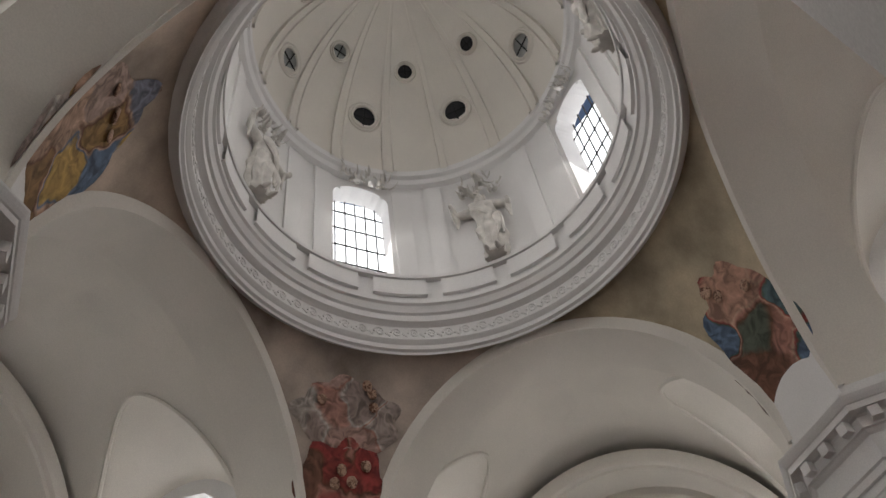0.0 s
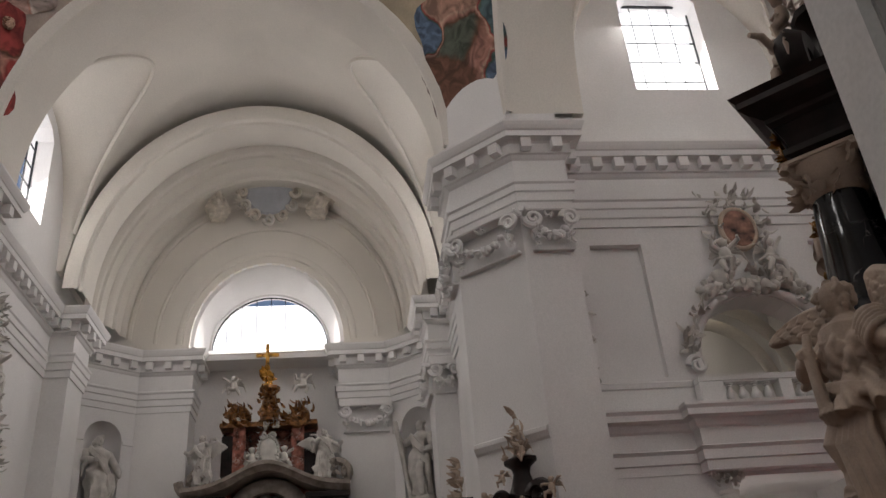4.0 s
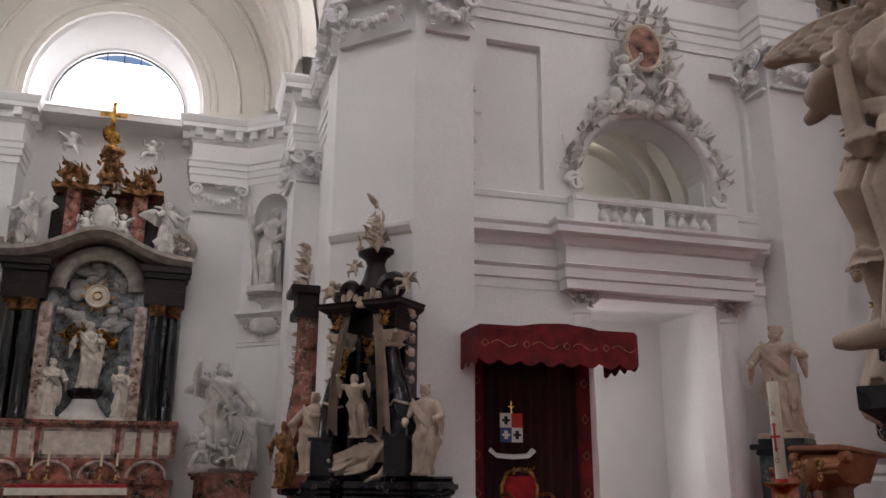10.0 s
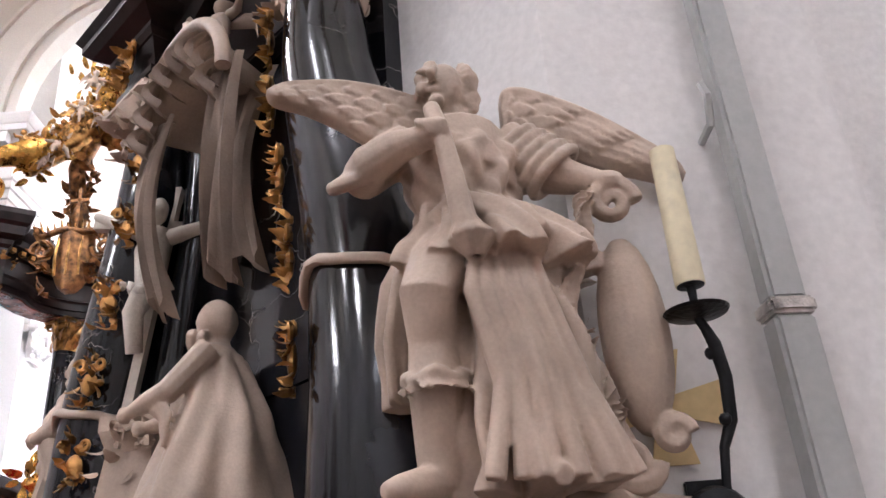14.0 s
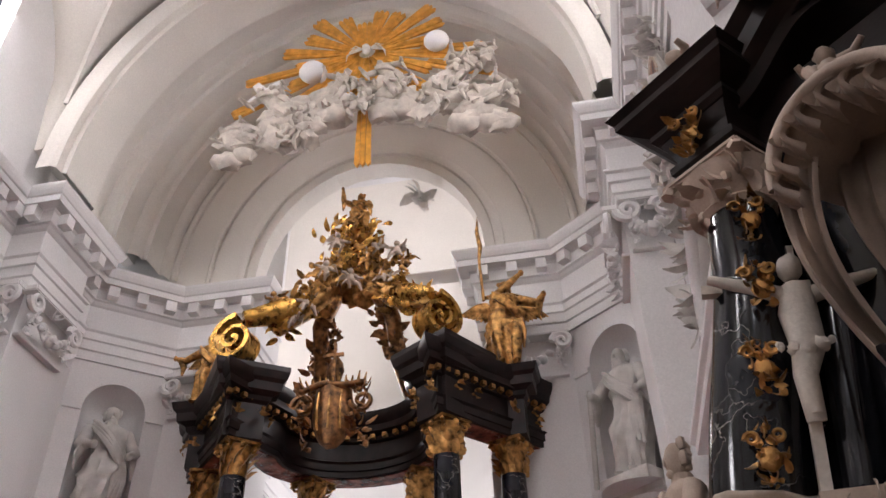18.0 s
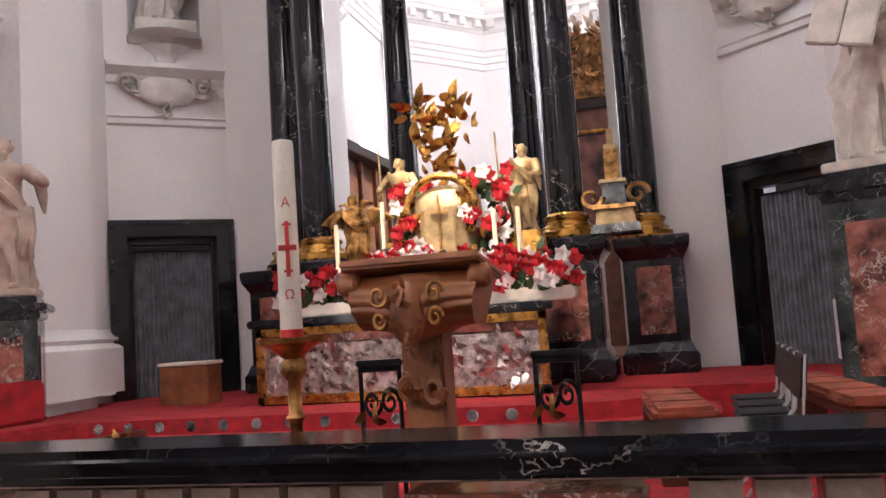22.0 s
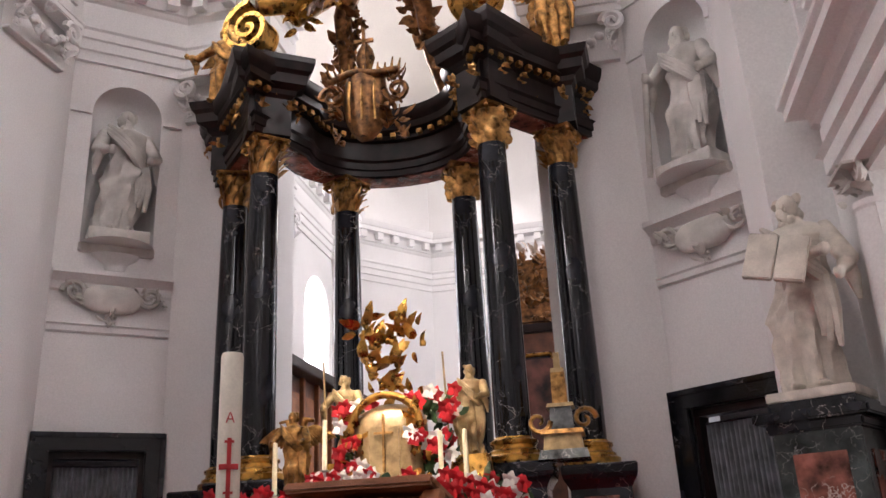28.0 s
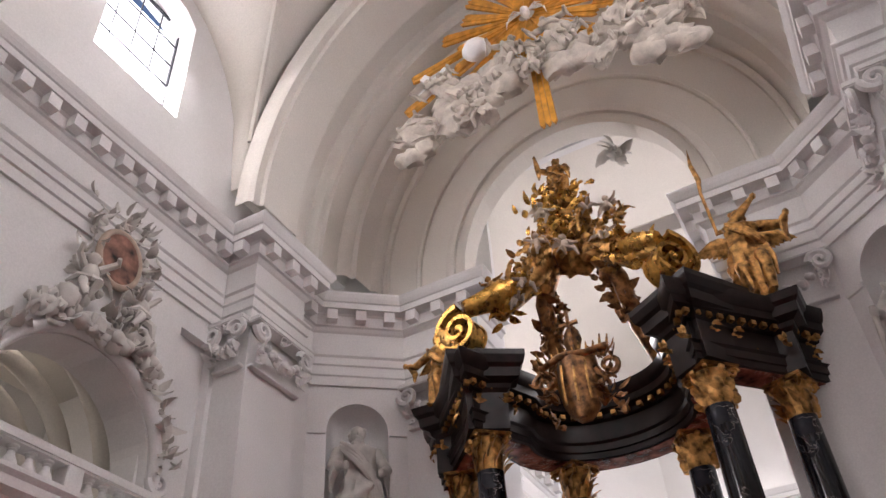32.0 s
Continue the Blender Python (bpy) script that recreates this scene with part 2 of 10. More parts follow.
def link_mesh(name, bm, mat, smooth=False, recalc=True):
    if recalc:
        bmesh.ops.recalc_face_normals(bm, faces=bm.faces)
    me = bpy.data.meshes.new(name)
    bm.to_mesh(me)
    bm.free()
    for mt in mat if isinstance(mat, (list, tuple)) else (mat,):
        me.materials.append(mt)
    if smooth:
        me.shade_smooth()
        if smooth is not True:
            me.set_sharp_from_angle(angle=radians(smooth))
    return new(name, me)


def part(name, bm, mat, parent, label="", smooth=False, m=None):
    """One mesh object under a thing or under a part; m is its pose in the parent."""
    ob = link_mesh(name, bm, mat, smooth)
    ob.parent = parent
    if m is not None:
        ob.matrix_basis = m
    if label:
        tagged(ob, label)
    return ob


def structure(name, bm, mat, label="", smooth=False):
    return tagged(link_mesh(name, bm, mat, smooth), label, "", "", "structure")


def thing(name, label, category, m=None, group=""):
    ob = tagged(new(name), label, category, group)
    if m is not None:
        ob.matrix_basis = m
    return ob


def box(x0, x1, y0, y1, z0, z1, bm=None, bevel=0.0):
    bm = bm or bmesh.new()
    vs = [bm.verts.new((x, y, z)) for z in (z0, z1) for y in (y0, y1) for x in (x0, x1)]
    fs = [bm.faces.new([vs[i] for i in f]) for f in ((0, 2, 3, 1), (4, 5, 7, 6), (0, 1, 5, 4), (2, 6, 7, 3), (0, 4, 6, 2), (1, 3, 7, 5))]
    if bevel:
        bmesh.ops.bevel(bm, geom=list({e for f in fs for e in f.edges}), offset=bevel, segments=2, affect="EDGES")
    return bm


def prism(points, z0, z1, bm=None):
    bm = bm or bmesh.new()
    lo = [bm.verts.new((x, y, z0)) for x, y in points]
    hi = [bm.verts.new((x, y, z1)) for x, y in points]
    n = len(points)
    bm.faces.new(lo[::-1])
    bm.faces.new(hi)
    for i in range(n):
        bm.faces.new((lo[i], lo[(i + 1) % n], hi[(i + 1) % n], hi[i]))
    return bm


def lathe(profile, seg=24, bm=None, m=None, start=0.0, turn=360.0, sx=1.0, sy=1.0, caps=True):
    """Turned shape round z from (radius, height) pairs."""
    bm = bm or bmesh.new()
    closed = turn >= 360
    k = seg if closed else seg + 1
    rings = []
    for r, z in profile:
        ring = []
        for i in range(k):
            a = radians(start + turn * i / seg)
            v = Vector((r * math.cos(a) * sx, r * math.sin(a) * sy, z))
            ring.append(bm.verts.new(m @ v if m is not None else v))
        rings.append(ring)
    for a, b in zip(rings, rings[1:]):
        for i in range(seg):
            j = (i + 1) % k
            bm.faces.new((a[i], a[j], b[j], b[i]))
    if closed and caps:
        for ring, flip in ((rings[0], True), (rings[-1], False)):
            if (ring[0].co - ring[seg // 2].co).length > 1e-4:
                bm.faces.new(ring[::-1] if flip else ring)
    return bm


def tube(points, radii, seg=8, bm=None, flat=1.0):
    """A tapered tube along points."""
    bm = bm or bmesh.new()
    pts = [Vector(p) for p in points]
    if not hasattr(radii, "__len__"):
        radii = [radii] * len(pts)
    rings, side = [], None
    for i, p in enumerate(pts):
        d = (pts[min(i + 1, len(pts) - 1)] - pts[max(i - 1, 0)])
        d = d.normalized() if d.length > 1e-9 else Vector((0, 0, 1))
        if side is None:
            side = d.orthogonal().normalized()
        side = (side - d * side.dot(d))
        side = side.normalized() if side.length > 1e-6 else d.orthogonal().normalized()
        up = d.cross(side)
        rings.append([bm.verts.new(p + radii[i] * (math.cos(2 * math.pi * k / seg) * side + flat * math.sin(2 * math.pi * k / seg) * up)) for k in range(seg)])
    for a, b in zip(rings, rings[1:]):
        for k in range(seg):
            j = (k + 1) % seg
            bm.faces.new((a[k], a[j], b[j], b[k]))
    bm.faces.new(rings[0][::-1])
    bm.faces.new(rings[-1])
    return bm


def blob(c, r, bm=None, sx=1.0, sy=1.0, sz=1.0, rough=0.0, seed=0, seg=8):
    """A lump, squashed and roughened."""
    bm = bm or bmesh.new()
    rings = max(4, seg // 2 + 1)
    c, off = Vector(c), Vector((seed * 3.1, seed * 1.7, seed * 0.9))
    rows = []
    for i in range(rings + 1):
        th = math.pi * i / rings
        row = []
        for k in range(seg if 0 < i < rings else 1):
            ph = 2 * math.pi * k / seg
            n = Vector((math.sin(th) * math.cos(ph), math.sin(th) * math.sin(ph), math.cos(th)))
            q = r * (1 + rough * noise.noise(n * 1.7 + off) * 2)
            row.append(bm.verts.new(c + Vector((n.x * sx, n.y * sy, n.z * sz)) * q))
        rows.append(row)
    for a, b in zip(rows, rows[1:]):
        for k in range(seg):
            j = (k + 1) % seg
            if len(a) == 1:
                bm.faces.new((a[0], b[k], b[j]))
            elif len(b) == 1:
                bm.faces.new((a[k], b[0], a[j]))
            else:
                bm.faces.new((a[k], b[k], b[j], a[j]))
    return bm


def transformed(bm, m):
    bm.transform(m)
    return bm


def merged(*bms):
    out = bmesh.new()
    for b in bms:
        me = bpy.data.meshes.new("tmp")
        b.to_mesh(me)
        b.free()
        out.from_mesh(me)
        bpy.data.meshes.remove(me)
    return out


def offset_path(pts, d):
    """The open polyline moved d to its left."""
    out, n = [], len(pts)
    for i in range(n):
        p = Vector(pts[i])
        dirs = []
        if i:
            dirs.append((p - Vector(pts[i - 1])).normalized())
        if i < n - 1:
            dirs.append((Vector(pts[i + 1]) - p).normalized())
        nn = [Vector((-q.y, q.x)) for q in dirs]
        if len(nn) == 1:
            out.append(p + nn[0] * d)
        else:
            s = nn[0] + nn[1]
            out.append(p + s * (d / max(0.35, 1 + nn[0].dot(nn[1]))))
    return out


def moulding(path, profile, bm=None, m=None):
    """A profile of (out, z) pairs swept along a plan polyline; out is to the left of the way."""
    bm = bm or bmesh.new()
    rows = []
    for d, z in profile:
        row = []
        for p in offset_path(path, d):
            v = Vector((p.x, p.y, z))
            row.append(bm.verts.new(m @ v if m is not None else v))
        rows.append(row)
    for a, b in zip(rows, rows[1:]):
        for i in range(len(a) - 1):
            bm.faces.new((a[i], a[i + 1], b[i + 1], b[i]))
    for k in (0, -1):
        try:
            bm.faces.new([r[k] for r in rows])
        except ValueError:
            pass
    return bm


def holed(outer, holes, thick, m, bm=None):
    """A slab with openings: outlines in (a, b), laid by m (a -> x, b -> z), from y = 0 back to y = thick."""
    from mathutils.geometry import tessellate_polygon
    bm = bm or bmesh.new()
    loops = [outer, *holes]
    flat = [Vector((a, b, 0)) for lp in loops for a, b in lp]
    tris = tessellate_polygon([[Vector((a, b, 0)) for a, b in lp] for lp in loops])
    front = [bm.verts.new(m @ Vector((v.x, 0, v.y))) for v in flat]
    back = [bm.verts.new(m @ Vector((v.x, thick, v.y))) for v in flat]
    for t in tris:
        for vs in ((front[t[0]], front[t[1]], front[t[2]]), (back[t[2]], back[t[1]], back[t[0]])):
            try:
                bm.faces.new(vs)
            except ValueError:
                pass
    k = 0
    for lp in loops:
        n = len(lp)
        for i in range(n):
            j = (i + 1) % n
            bm.faces.new((front[k + i], front[k + j], back[k + j], back[k + i]))
        k += n
    return bm


def arch_outline(c, half, bottom, spring, seg=18, rise=1.0):
    pts = [(c - half, bottom), (c + half, bottom)]
    for i in range(seg + 1):
        a = math.pi * i / seg
        pts.append((c + half * math.cos(a), spring + half * rise * math.sin(a)))
    return pts


def spiral(c, r0, turns, r1=0.02, seg=28, m=None, thick=(0.05, 0.02), bm=None, sign=1, flat=1.0):
    """A volute: a tube that curls in, in the local x-z plane."""
    pts, rad = [], []
    for i in range(seg + 1):
        f = i / seg
        a = sign * f * turns * 2 * math.pi
        r = r0 * (1 - f) + r1 * f
        v = Vector((c[0] + r * math.cos(a), c[1], c[2] + r * math.sin(a)))
        pts.append(m @ v if m is not None else v)
        rad.append(thick[0] * (1 - f) + thick[1] * f)
    return tube(pts, rad, 6, bm, flat)


def rot(k):
    return pose(0, 0, 0, 0, 0, 90 * k)


RISE = Matrix.Translation((0, 0, 12.5)) @ Matrix.Scale(1.17, 4, (0, 0, 1)) @ Matrix.Translation((0, 0, -12.5))


def tall(ob):
    """Stilts what stands above the main cornice."""
    ob.matrix_basis = RISE @ ob.matrix_basis
    return ob


def moved_since(before, m):
    """Moves every top-level object made after the set before was taken."""
    for ob in scene.objects:
        if ob not in before and ob.parent is None:
            ob.matrix_basis = m @ ob.matrix_basis


# ---------- the church: crossing, four arms, dome ----------
PIER = [(5.1, 6.3), (5.1, 7.4)]
HALF = PIER + [(5.9, 7.4), (5.9, 13.9), (5.2, 13.9), (5.2, 15.3), (5.65, 15.3), (5.65, 16.3), (4.15, 17.55), (2.45, 17.55), (2.45, 18.7)]
FULL = [(y, x) for x, y in HALF[::-1]] + HALF
CORNICE = [(0, 10.42), (0.05, 10.42), (0.05, 10.62), (0.09, 10.64), (0.09, 10.84), (0.13, 10.86), (0.13, 11.02), (0.17, 11.06), (0.17, 11.1), (0.05, 11.16),
           (0.05, 11.66), (0.09, 11.7), (0.13, 11.76), (0.18, 11.78), (0.18, 12.02), (0.22, 12.06), (0.40, 12.08), (0.40, 12.22), (0.43, 12.24), (0.47, 12.32), (0.50, 12.4), (0.50, 12.45), (0, 12.5)]
ZC, RV, WBAY = 13.55, 5.6, 5.9

# ground
floor = structure("floor", box(-30, 30, -32, 6.35, -0.3, 0), FLOORSTONE, "dark reddish-brown stone paving of the crossing")

FULL0 = [(y, x) for x, y in HALF[::-1]][:-1] + [(6.54, 5.1), (5.1, 6.54), (5.1, 7.4)] + HALF[2:]
for q in range(4):
    m = rot(q)
    line = FULL0 if q == 0 else FULL
    body = [(5.1, 6.3), (5.1, 7.4), (6.6, 7.4), (7.4, 6.6), (6.9 if q == 2 else 7.4, 5.1), (6.3, 5.1)]
    if q == 0:
        body = [(5.1, 6.54), (5.1, 7.4), (6.6, 7.4), (7.4, 6.6), (7.4, 5.1), (6.54, 5.1)]
    structure("pier_%d" % (q + 1), transformed(prism(body, 0, 19.8), (Matrix.Translation((0, -0.4, 0)) if q == 2 else Matrix.Identity(4)) @ m), PLASTER, "white plastered crossing pier with a chamfered corner")
    structure("trim_pier_base_%d" % (q + 1), moulding([(7.4, 5.1), (6.54, 5.1), (5.1, 6.54), (5.1, 7.4)] if q == 0 else [(7.4, 5.1), (6.3, 5.1), (5.1, 6.3), (5.1, 7.4)],
              [(0, 1.35), (0.05, 1.3), (0.05, 1.22), (0.14, 1.14), (0.16, 1.02), (0.10, 0.98), (0.24, 0.9), (0.24, 0.18), (0.28, 0.14), (0.28, 0), (0, 0)], m=m), PLASTER, "white moulded base of the crossing pier")
    ent = structure("trim_entablature_%d" % (q + 1), moulding(line, CORNICE, m=m), PLASTER, "white moulded entablature with projecting cornice")
    # modillions under the corona
    mod = None
    for a, b in zip(offset_path(line, 0.19), offset_path(line, 0.19)[1:]):
        d = b - a
        n = int(d.length / 0.5)
        if n < 1:
            continue
        ang = math.degrees(math.atan2(d.y, d.x))
        for i in range(n):
            p = a + d * ((i + 0.5) / n)
            if mod is None:
                mod = link_mesh("modillion", box(-0.11, 0.11, 0, 0.19, 11.82, 12.06), PLASTER)
                ob = mod
                MODMESH = mod.data
            else:
                ob = new("modillion", MODMESH)
            ob.parent = ent
            ob.matrix_basis = m @ pose(p.x, p.y, 0, 0, 0, ang)
    # string course that crosses the pier
    structure("trim_string_%d" % (q + 1), moulding([(6.54, 5.1), (5.1, 6.54)] if q == 0 else [(6.3, 5.1), (5.1, 6.3)], [(0, 5.62), (0.05, 5.66), (0.1, 5.76), (0.1, 5.84), (0, 5.88)], m=m), PLASTER, "thin white string course on the pier")

BAY = 10.9


def clerestory():
    return [(9.85, 14.3), (11.95, 14.3), (11.95, 17.2), (11.6, 17.5), (10.9, 17.62), (10.2, 17.5), (9.85, 17.2)]


def vault_height(v, u):
    b = ZC + math.sqrt(max(0.0, RV * RV - v * v))
    s = abs(u - BAY) / 2.75
    c = 14.1 + 3.35 * math.sqrt(max(0.0, 1 - s * s)) if s < 1 else 0
    return max(b, c + 0.34 * (5.45 - abs(v)))


def oratory_middle(k, s):
    return 9.65 if (k, s) == (1, -1) else 11.35


def side_wall(k, s, oratory):
    """Bay wall of arm k on its side s, with the oratory arch and passage below and the window above the cornice."""
    m = rot(k) @ Matrix(((0, s, 0, s * WBAY), (1, 0, 0, 0), (0, 0, 1, 0), (0, 0, 0, 1)))
    holes = [clerestory()]
    if oratory:
        c = oratory_middle(k, s)
        holes += [arch_outline(c, 1.45, 6.2, 7.25), [(c - 1.45, 0.02), (c + 1.35, 0.02), (c + 1.35, 4.9), (c - 1.45, 4.9)]]
        if k == 0:
            holes += [[(a, 6.95), (a + w, 6.95), (a + w, 10.0), (a, 10.0)] for a, w in ((7.95, 1.15), (13.0, 0.8))]
            structure("wall_recess_%s" % ("a" if s < 0 else "b"), merged(box(*sorted((s * 6.08, s * 6.6)), 7.9, 9.15, 6.9, 10.05), box(*sorted((s * 6.08, s * 6.6)), 12.75, 13.8, 6.9, 10.05)), PLASTER, "white back of the sunk wall panels")
    name = "wall_%s_%s" % (("choir", "left_transept", "nave", "right_transept")[k], "a" if s < 0 else "b")
    return structure(name, holed([(6.88, 0), (16.4, 0), (16.4, 20.4), (6.88, 20.4)], holes, 0.75, m), PLASTER, "white plastered bay wall" + (" with oratory arch and passage" if oratory else ""))


def oriented(v, u, dirx, diry, z=0.0):
    """Pose whose x runs along (dirx, diry), y points left of it, at plan point (v, u)."""
    return pose(v, u, z, 0, 0, math.degrees(math.atan2(diry, dirx)))


SPLAY = Vector((4.15 - 5.65, 17.55 - 16.3))
SPLAY_LEN = SPLAY.length


def splay_pose(s, z=0.0):
    """Middle of the splay wall on side s of an arm: x along the wall, y into the room."""
    e = SPLAY.normalized()
    if s > 0:
        return oriented(4.9, 16.925, e.x, e.y, z)
    return oriented(-4.9, 16.925, e.x, -e.y, z)


def splay_wall(k, s, door):
    m = rot(k) @ splay_pose(s)
    back = m @ pose(0, 0, 0, 0, 0, 180)
    L = SPLAY_LEN / 2 + 0.35
    holes = [arch_outline(0, 0.6, 6.85, 9.45)]
    if door:
        holes.append([(-0.72, 0.65), (0.72, 0.65), (0.72, 3.4), (-0.72, 3.4)])
    structure("wall_splay_%d%s" % (k, "a" if s < 0 else "b"), holed([(-L, 0), (L, 0), (L, 12.4), (-L, 12.4)], holes, 0.3, back), PLASTER, "white splayed wall with a statue niche")
    # niche shell
    prof = [(0.6, 6.85), (0.6, 9.45)] + [(0.6 * math.cos(radians(a)), 9.45 + 0.6 * math.sin(radians(a))) for a in range(10, 91, 10)]
    sh = lathe(prof, 14, m=Matrix.Identity(4), start=180, turn=180)
    bmesh.ops.create_circle(sh, cap_ends=True, segments=20, radius=0.62, matrix=Matrix.Translation((0, 0, 6.86)))
    structure("trim_niche_%d%s" % (k, "a" if s < 0 else "b"), transformed(sh, m @ pose(0, -0.02, 0)), PLASTER, "rounded white niche in the wall", 40)
    # strings at the niche springing
    bm = box(-0.97, -0.62, 0, 0.05, 9.36, 9.46)
    box(0.62, 0.97, 0, 0.05, 9.36, 9.46, bm)
    structure("trim_niche_string_%d%s" % (k, "a" if s < 0 else "b"), transformed(bm, m), PLASTER, "thin white string beside the niche")


def end_block(k, s):
    sg = -1 if s < 0 else 1
    pts = [(sg * 4.15, 17.55), (sg * 2.45, 17.55), (sg * 2.45, 19.0), (sg * 4.15, 19.0)]
    structure("wall_end_%d%s" % (k, "a" if s < 0 else "b"), transformed(prism(pts, 0, 12.42), rot(k)), PLASTER, "white end pilaster beside the opening")
    pts = [(sg * 5.2, 13.9), (sg * 5.2, 15.3), (sg * 6.0, 15.3), (sg * 6.0, 13.9)]
    structure("wall_pilaster_%d%s" % (k, "a" if s < 0 else "b"), transformed(prism(pts, 0, 12.42), rot(k)), PLASTER, "tall white pilaster")
    side = [(sg * 5.66, 15.28), (sg * 5.66, 16.4), (sg * 6.2, 16.4), (sg * 6.2, 15.28)]
    structure("wall_return_%d%s" % (k, "a" if s < 0 else "b"), transformed(prism(side, 0, 12.42), rot(k)), PLASTER, "white wall beside the pilaster")
    if k < 2:
        base = [(5.9, 13.9), (5.2, 13.9), (5.2, 15.3), (5.65, 15.3), (5.65, 16.3)] if s > 0 else [(-5.65, 16.3), (-5.65, 15.3), (-5.2, 15.3), (-5.2, 13.9), (-5.9, 13.9)]
        z = 0.9 if k == 0 else 0.0
        prof = [(0, z + 1.0), (0.05, z + 0.95), (0.12, z + 0.84), (0.07, z + 0.78), (0.18, z + 0.7), (0.18, z), (0, z)]
        structure("baseboard_%d%s" % (k, "a" if s < 0 else "b"), moulding(base, prof, m=rot(k)), PLASTER, "white moulded base of the pilaster")


for k in range(4):
    for s in (-1, 1):
        side_wall(k, s, k < 2)
        end_block(k, s)
        splay_wall(k, s, k == 0)
    # end wall over the cornice, with its arch
    m = rot(k) @ pose(0, 17.6, 0)
    half = 2.62 if k != 2 else 2.3
    tall(structure("wall_head_%d" % k, holed([(-6.2, 12.4), (6.2, 12.4), (6.2, 19.6), (-6.2, 19.6)], [arch_outline(0, half, 12.41, 12.75)], 0.5, m), VAULT, "cream end wall over the cornice with an arch"))
    # groined vault
    bm, nu, nv = bmesh.new(), 46, 44
    grid = []
    for i in range(nu + 1):
        u = 8.0 + (17.65 - 8.0) * i / nu
        row = []
        for j in range(nv + 1):
            v = -6.0 + 12.0 * j / nv
            row.append(bm.verts.new((v, u, vault_height(v, u))))
        grid.append(row)
    for i in range(nu):
        for j in range(nv):
            bm.faces.new((grid[i][j], grid[i][j + 1], grid[i + 1][j + 1], grid[i + 1][j]))
    bm.transform(rot(k))
    tall(structure("ceiling_vault_%d" % k, bm, VAULT, "cream plastered groined vault", 40))
    # thin mouldings along the groins
    for sv in (-1, 1):
        line = []
        for i in range(-24, 25):
            u = BAY + 2.72 * i / 24
            c = 14.1 + 3.35 * math.sqrt(max(0.0, 1 - ((u - BAY) / 2.75) ** 2))
            lo, hi = 0.0, 5.5
            for _ in range(24):
                mid = (lo + hi) / 2
                lo, hi = (mid, hi) if ZC + math.sqrt(RV * RV - mid * mid) > c + 0.34 * (5.45 - mid) else (lo, mid)
            line.append(Vector((sv * lo, u, vault_height(lo, u) - 0.02)))
        tall(structure("trim_groin_%d" % k, transformed(tube(line, 0.07, 6), rot(k)), VAULT, "thin moulding along the vault groin", 50))
    # crossing arch: a deep band
    bm, prev = bmesh.new(), None
    for i in range(33):
        a = math.pi * i / 32
        ring = [bm.verts.new((rr * math.cos(a), u, 12.9 + rr * math.sin(a))) for rr, u in ((5.1, 8.1), (5.1, 6.42), (5.02, 6.42), (5.02, 6.3), (5.2, 6.24), (5.32, 6.24), (5.42, 6.3), (5.6, 6.3), (8.6, 6.3), (8.6, 8.1))]
        if prev:
            for p in range(len(ring)):
                n = (p + 1) % len(ring)
                bm.faces.new((prev[p], prev[n], ring[n], ring[p]))
        prev = ring
    bm.transform(rot(k))
    tall(structure("wall_crossing_arch_%d" % k, bm, VAULT, "broad cream crossing arch with moulded edge", 30))
    # stepped arch bands under the vault, from the bay to the end wall
    steps = [(13.55, 5.62), (13.55, 5.32), (13.62, 5.22), (13.78, 5.2), (13.82, 5.12), (14.9, 5.12), (14.95, 5.2), (15.1, 5.22), (15.14, 5.3), (15.14, 5.42), (15.6, 5.46), (15.64, 5.36), (15.72, 5.28), (15.86, 5.26), (15.9, 5.18), (16.42, 5.16), (16.46, 5.06), (16.56, 4.98), (16.7, 4.96), (16.74, 4.86), (17.3, 4.84), (17.36, 4.76), (17.46, 4.72), (17.62, 4.7), (17.62, 5.6)]
    bm, prev = bmesh.new(), None
    for i in range(49):
        a = math.pi * i / 48
        ring = [bm.verts.new((rr * math.cos(a), uu, 13.0 + 1.02 * rr * math.sin(a))) for uu, rr in steps]
        if prev:
            for p in range(len(ring) - 1):
                bm.faces.new((prev[p], prev[p + 1], ring[p + 1], ring[p]))
        prev = ring
    bm.transform(rot(k))
    tall(structure("trim_vault_rib_%d" % k, bm, VAULT, "stepped cream arch bands under the vault", 35))
    # pendentive: bands of horizontal arcs between two crossing arches
    bm, rows = bmesh.new(), []
    for i in range(17):
        th = radians(90 * i / 16)
        x, y, z = 5.3 * math.cos(th), 6.3, 12.9 + 5.3 * math.sin(th)
        r, ph = math.hypot(x, y), math.atan2(y, x)
        lo = math.pi / 2 - ph
        rows.append([bm.verts.new((r * math.cos(lo + (ph - lo) * j / 12), r * math.sin(lo + (ph - lo) * j / 12), z)) for j in range(13)])
    for a, b in zip(rows, rows[1:]):
        for j in range(12):
            bm.faces.new((a[j], a[j + 1], b[j + 1], b[j]))
    bm.transform(rot(k))
    tall(structure("ceiling_pendentive_%d" % k, bm, material("faded_fresco_%d" % k, ((0.52, 0.43, 0.28), (0.50, 0.42, 0.30), (0.5, 0.42, 0.36), (0.52, 0.42, 0.34))[k], 0.8, 0, 0.25, 0.6, 0.05, 20), "painted pendentive with a faded fresco ground", 40))

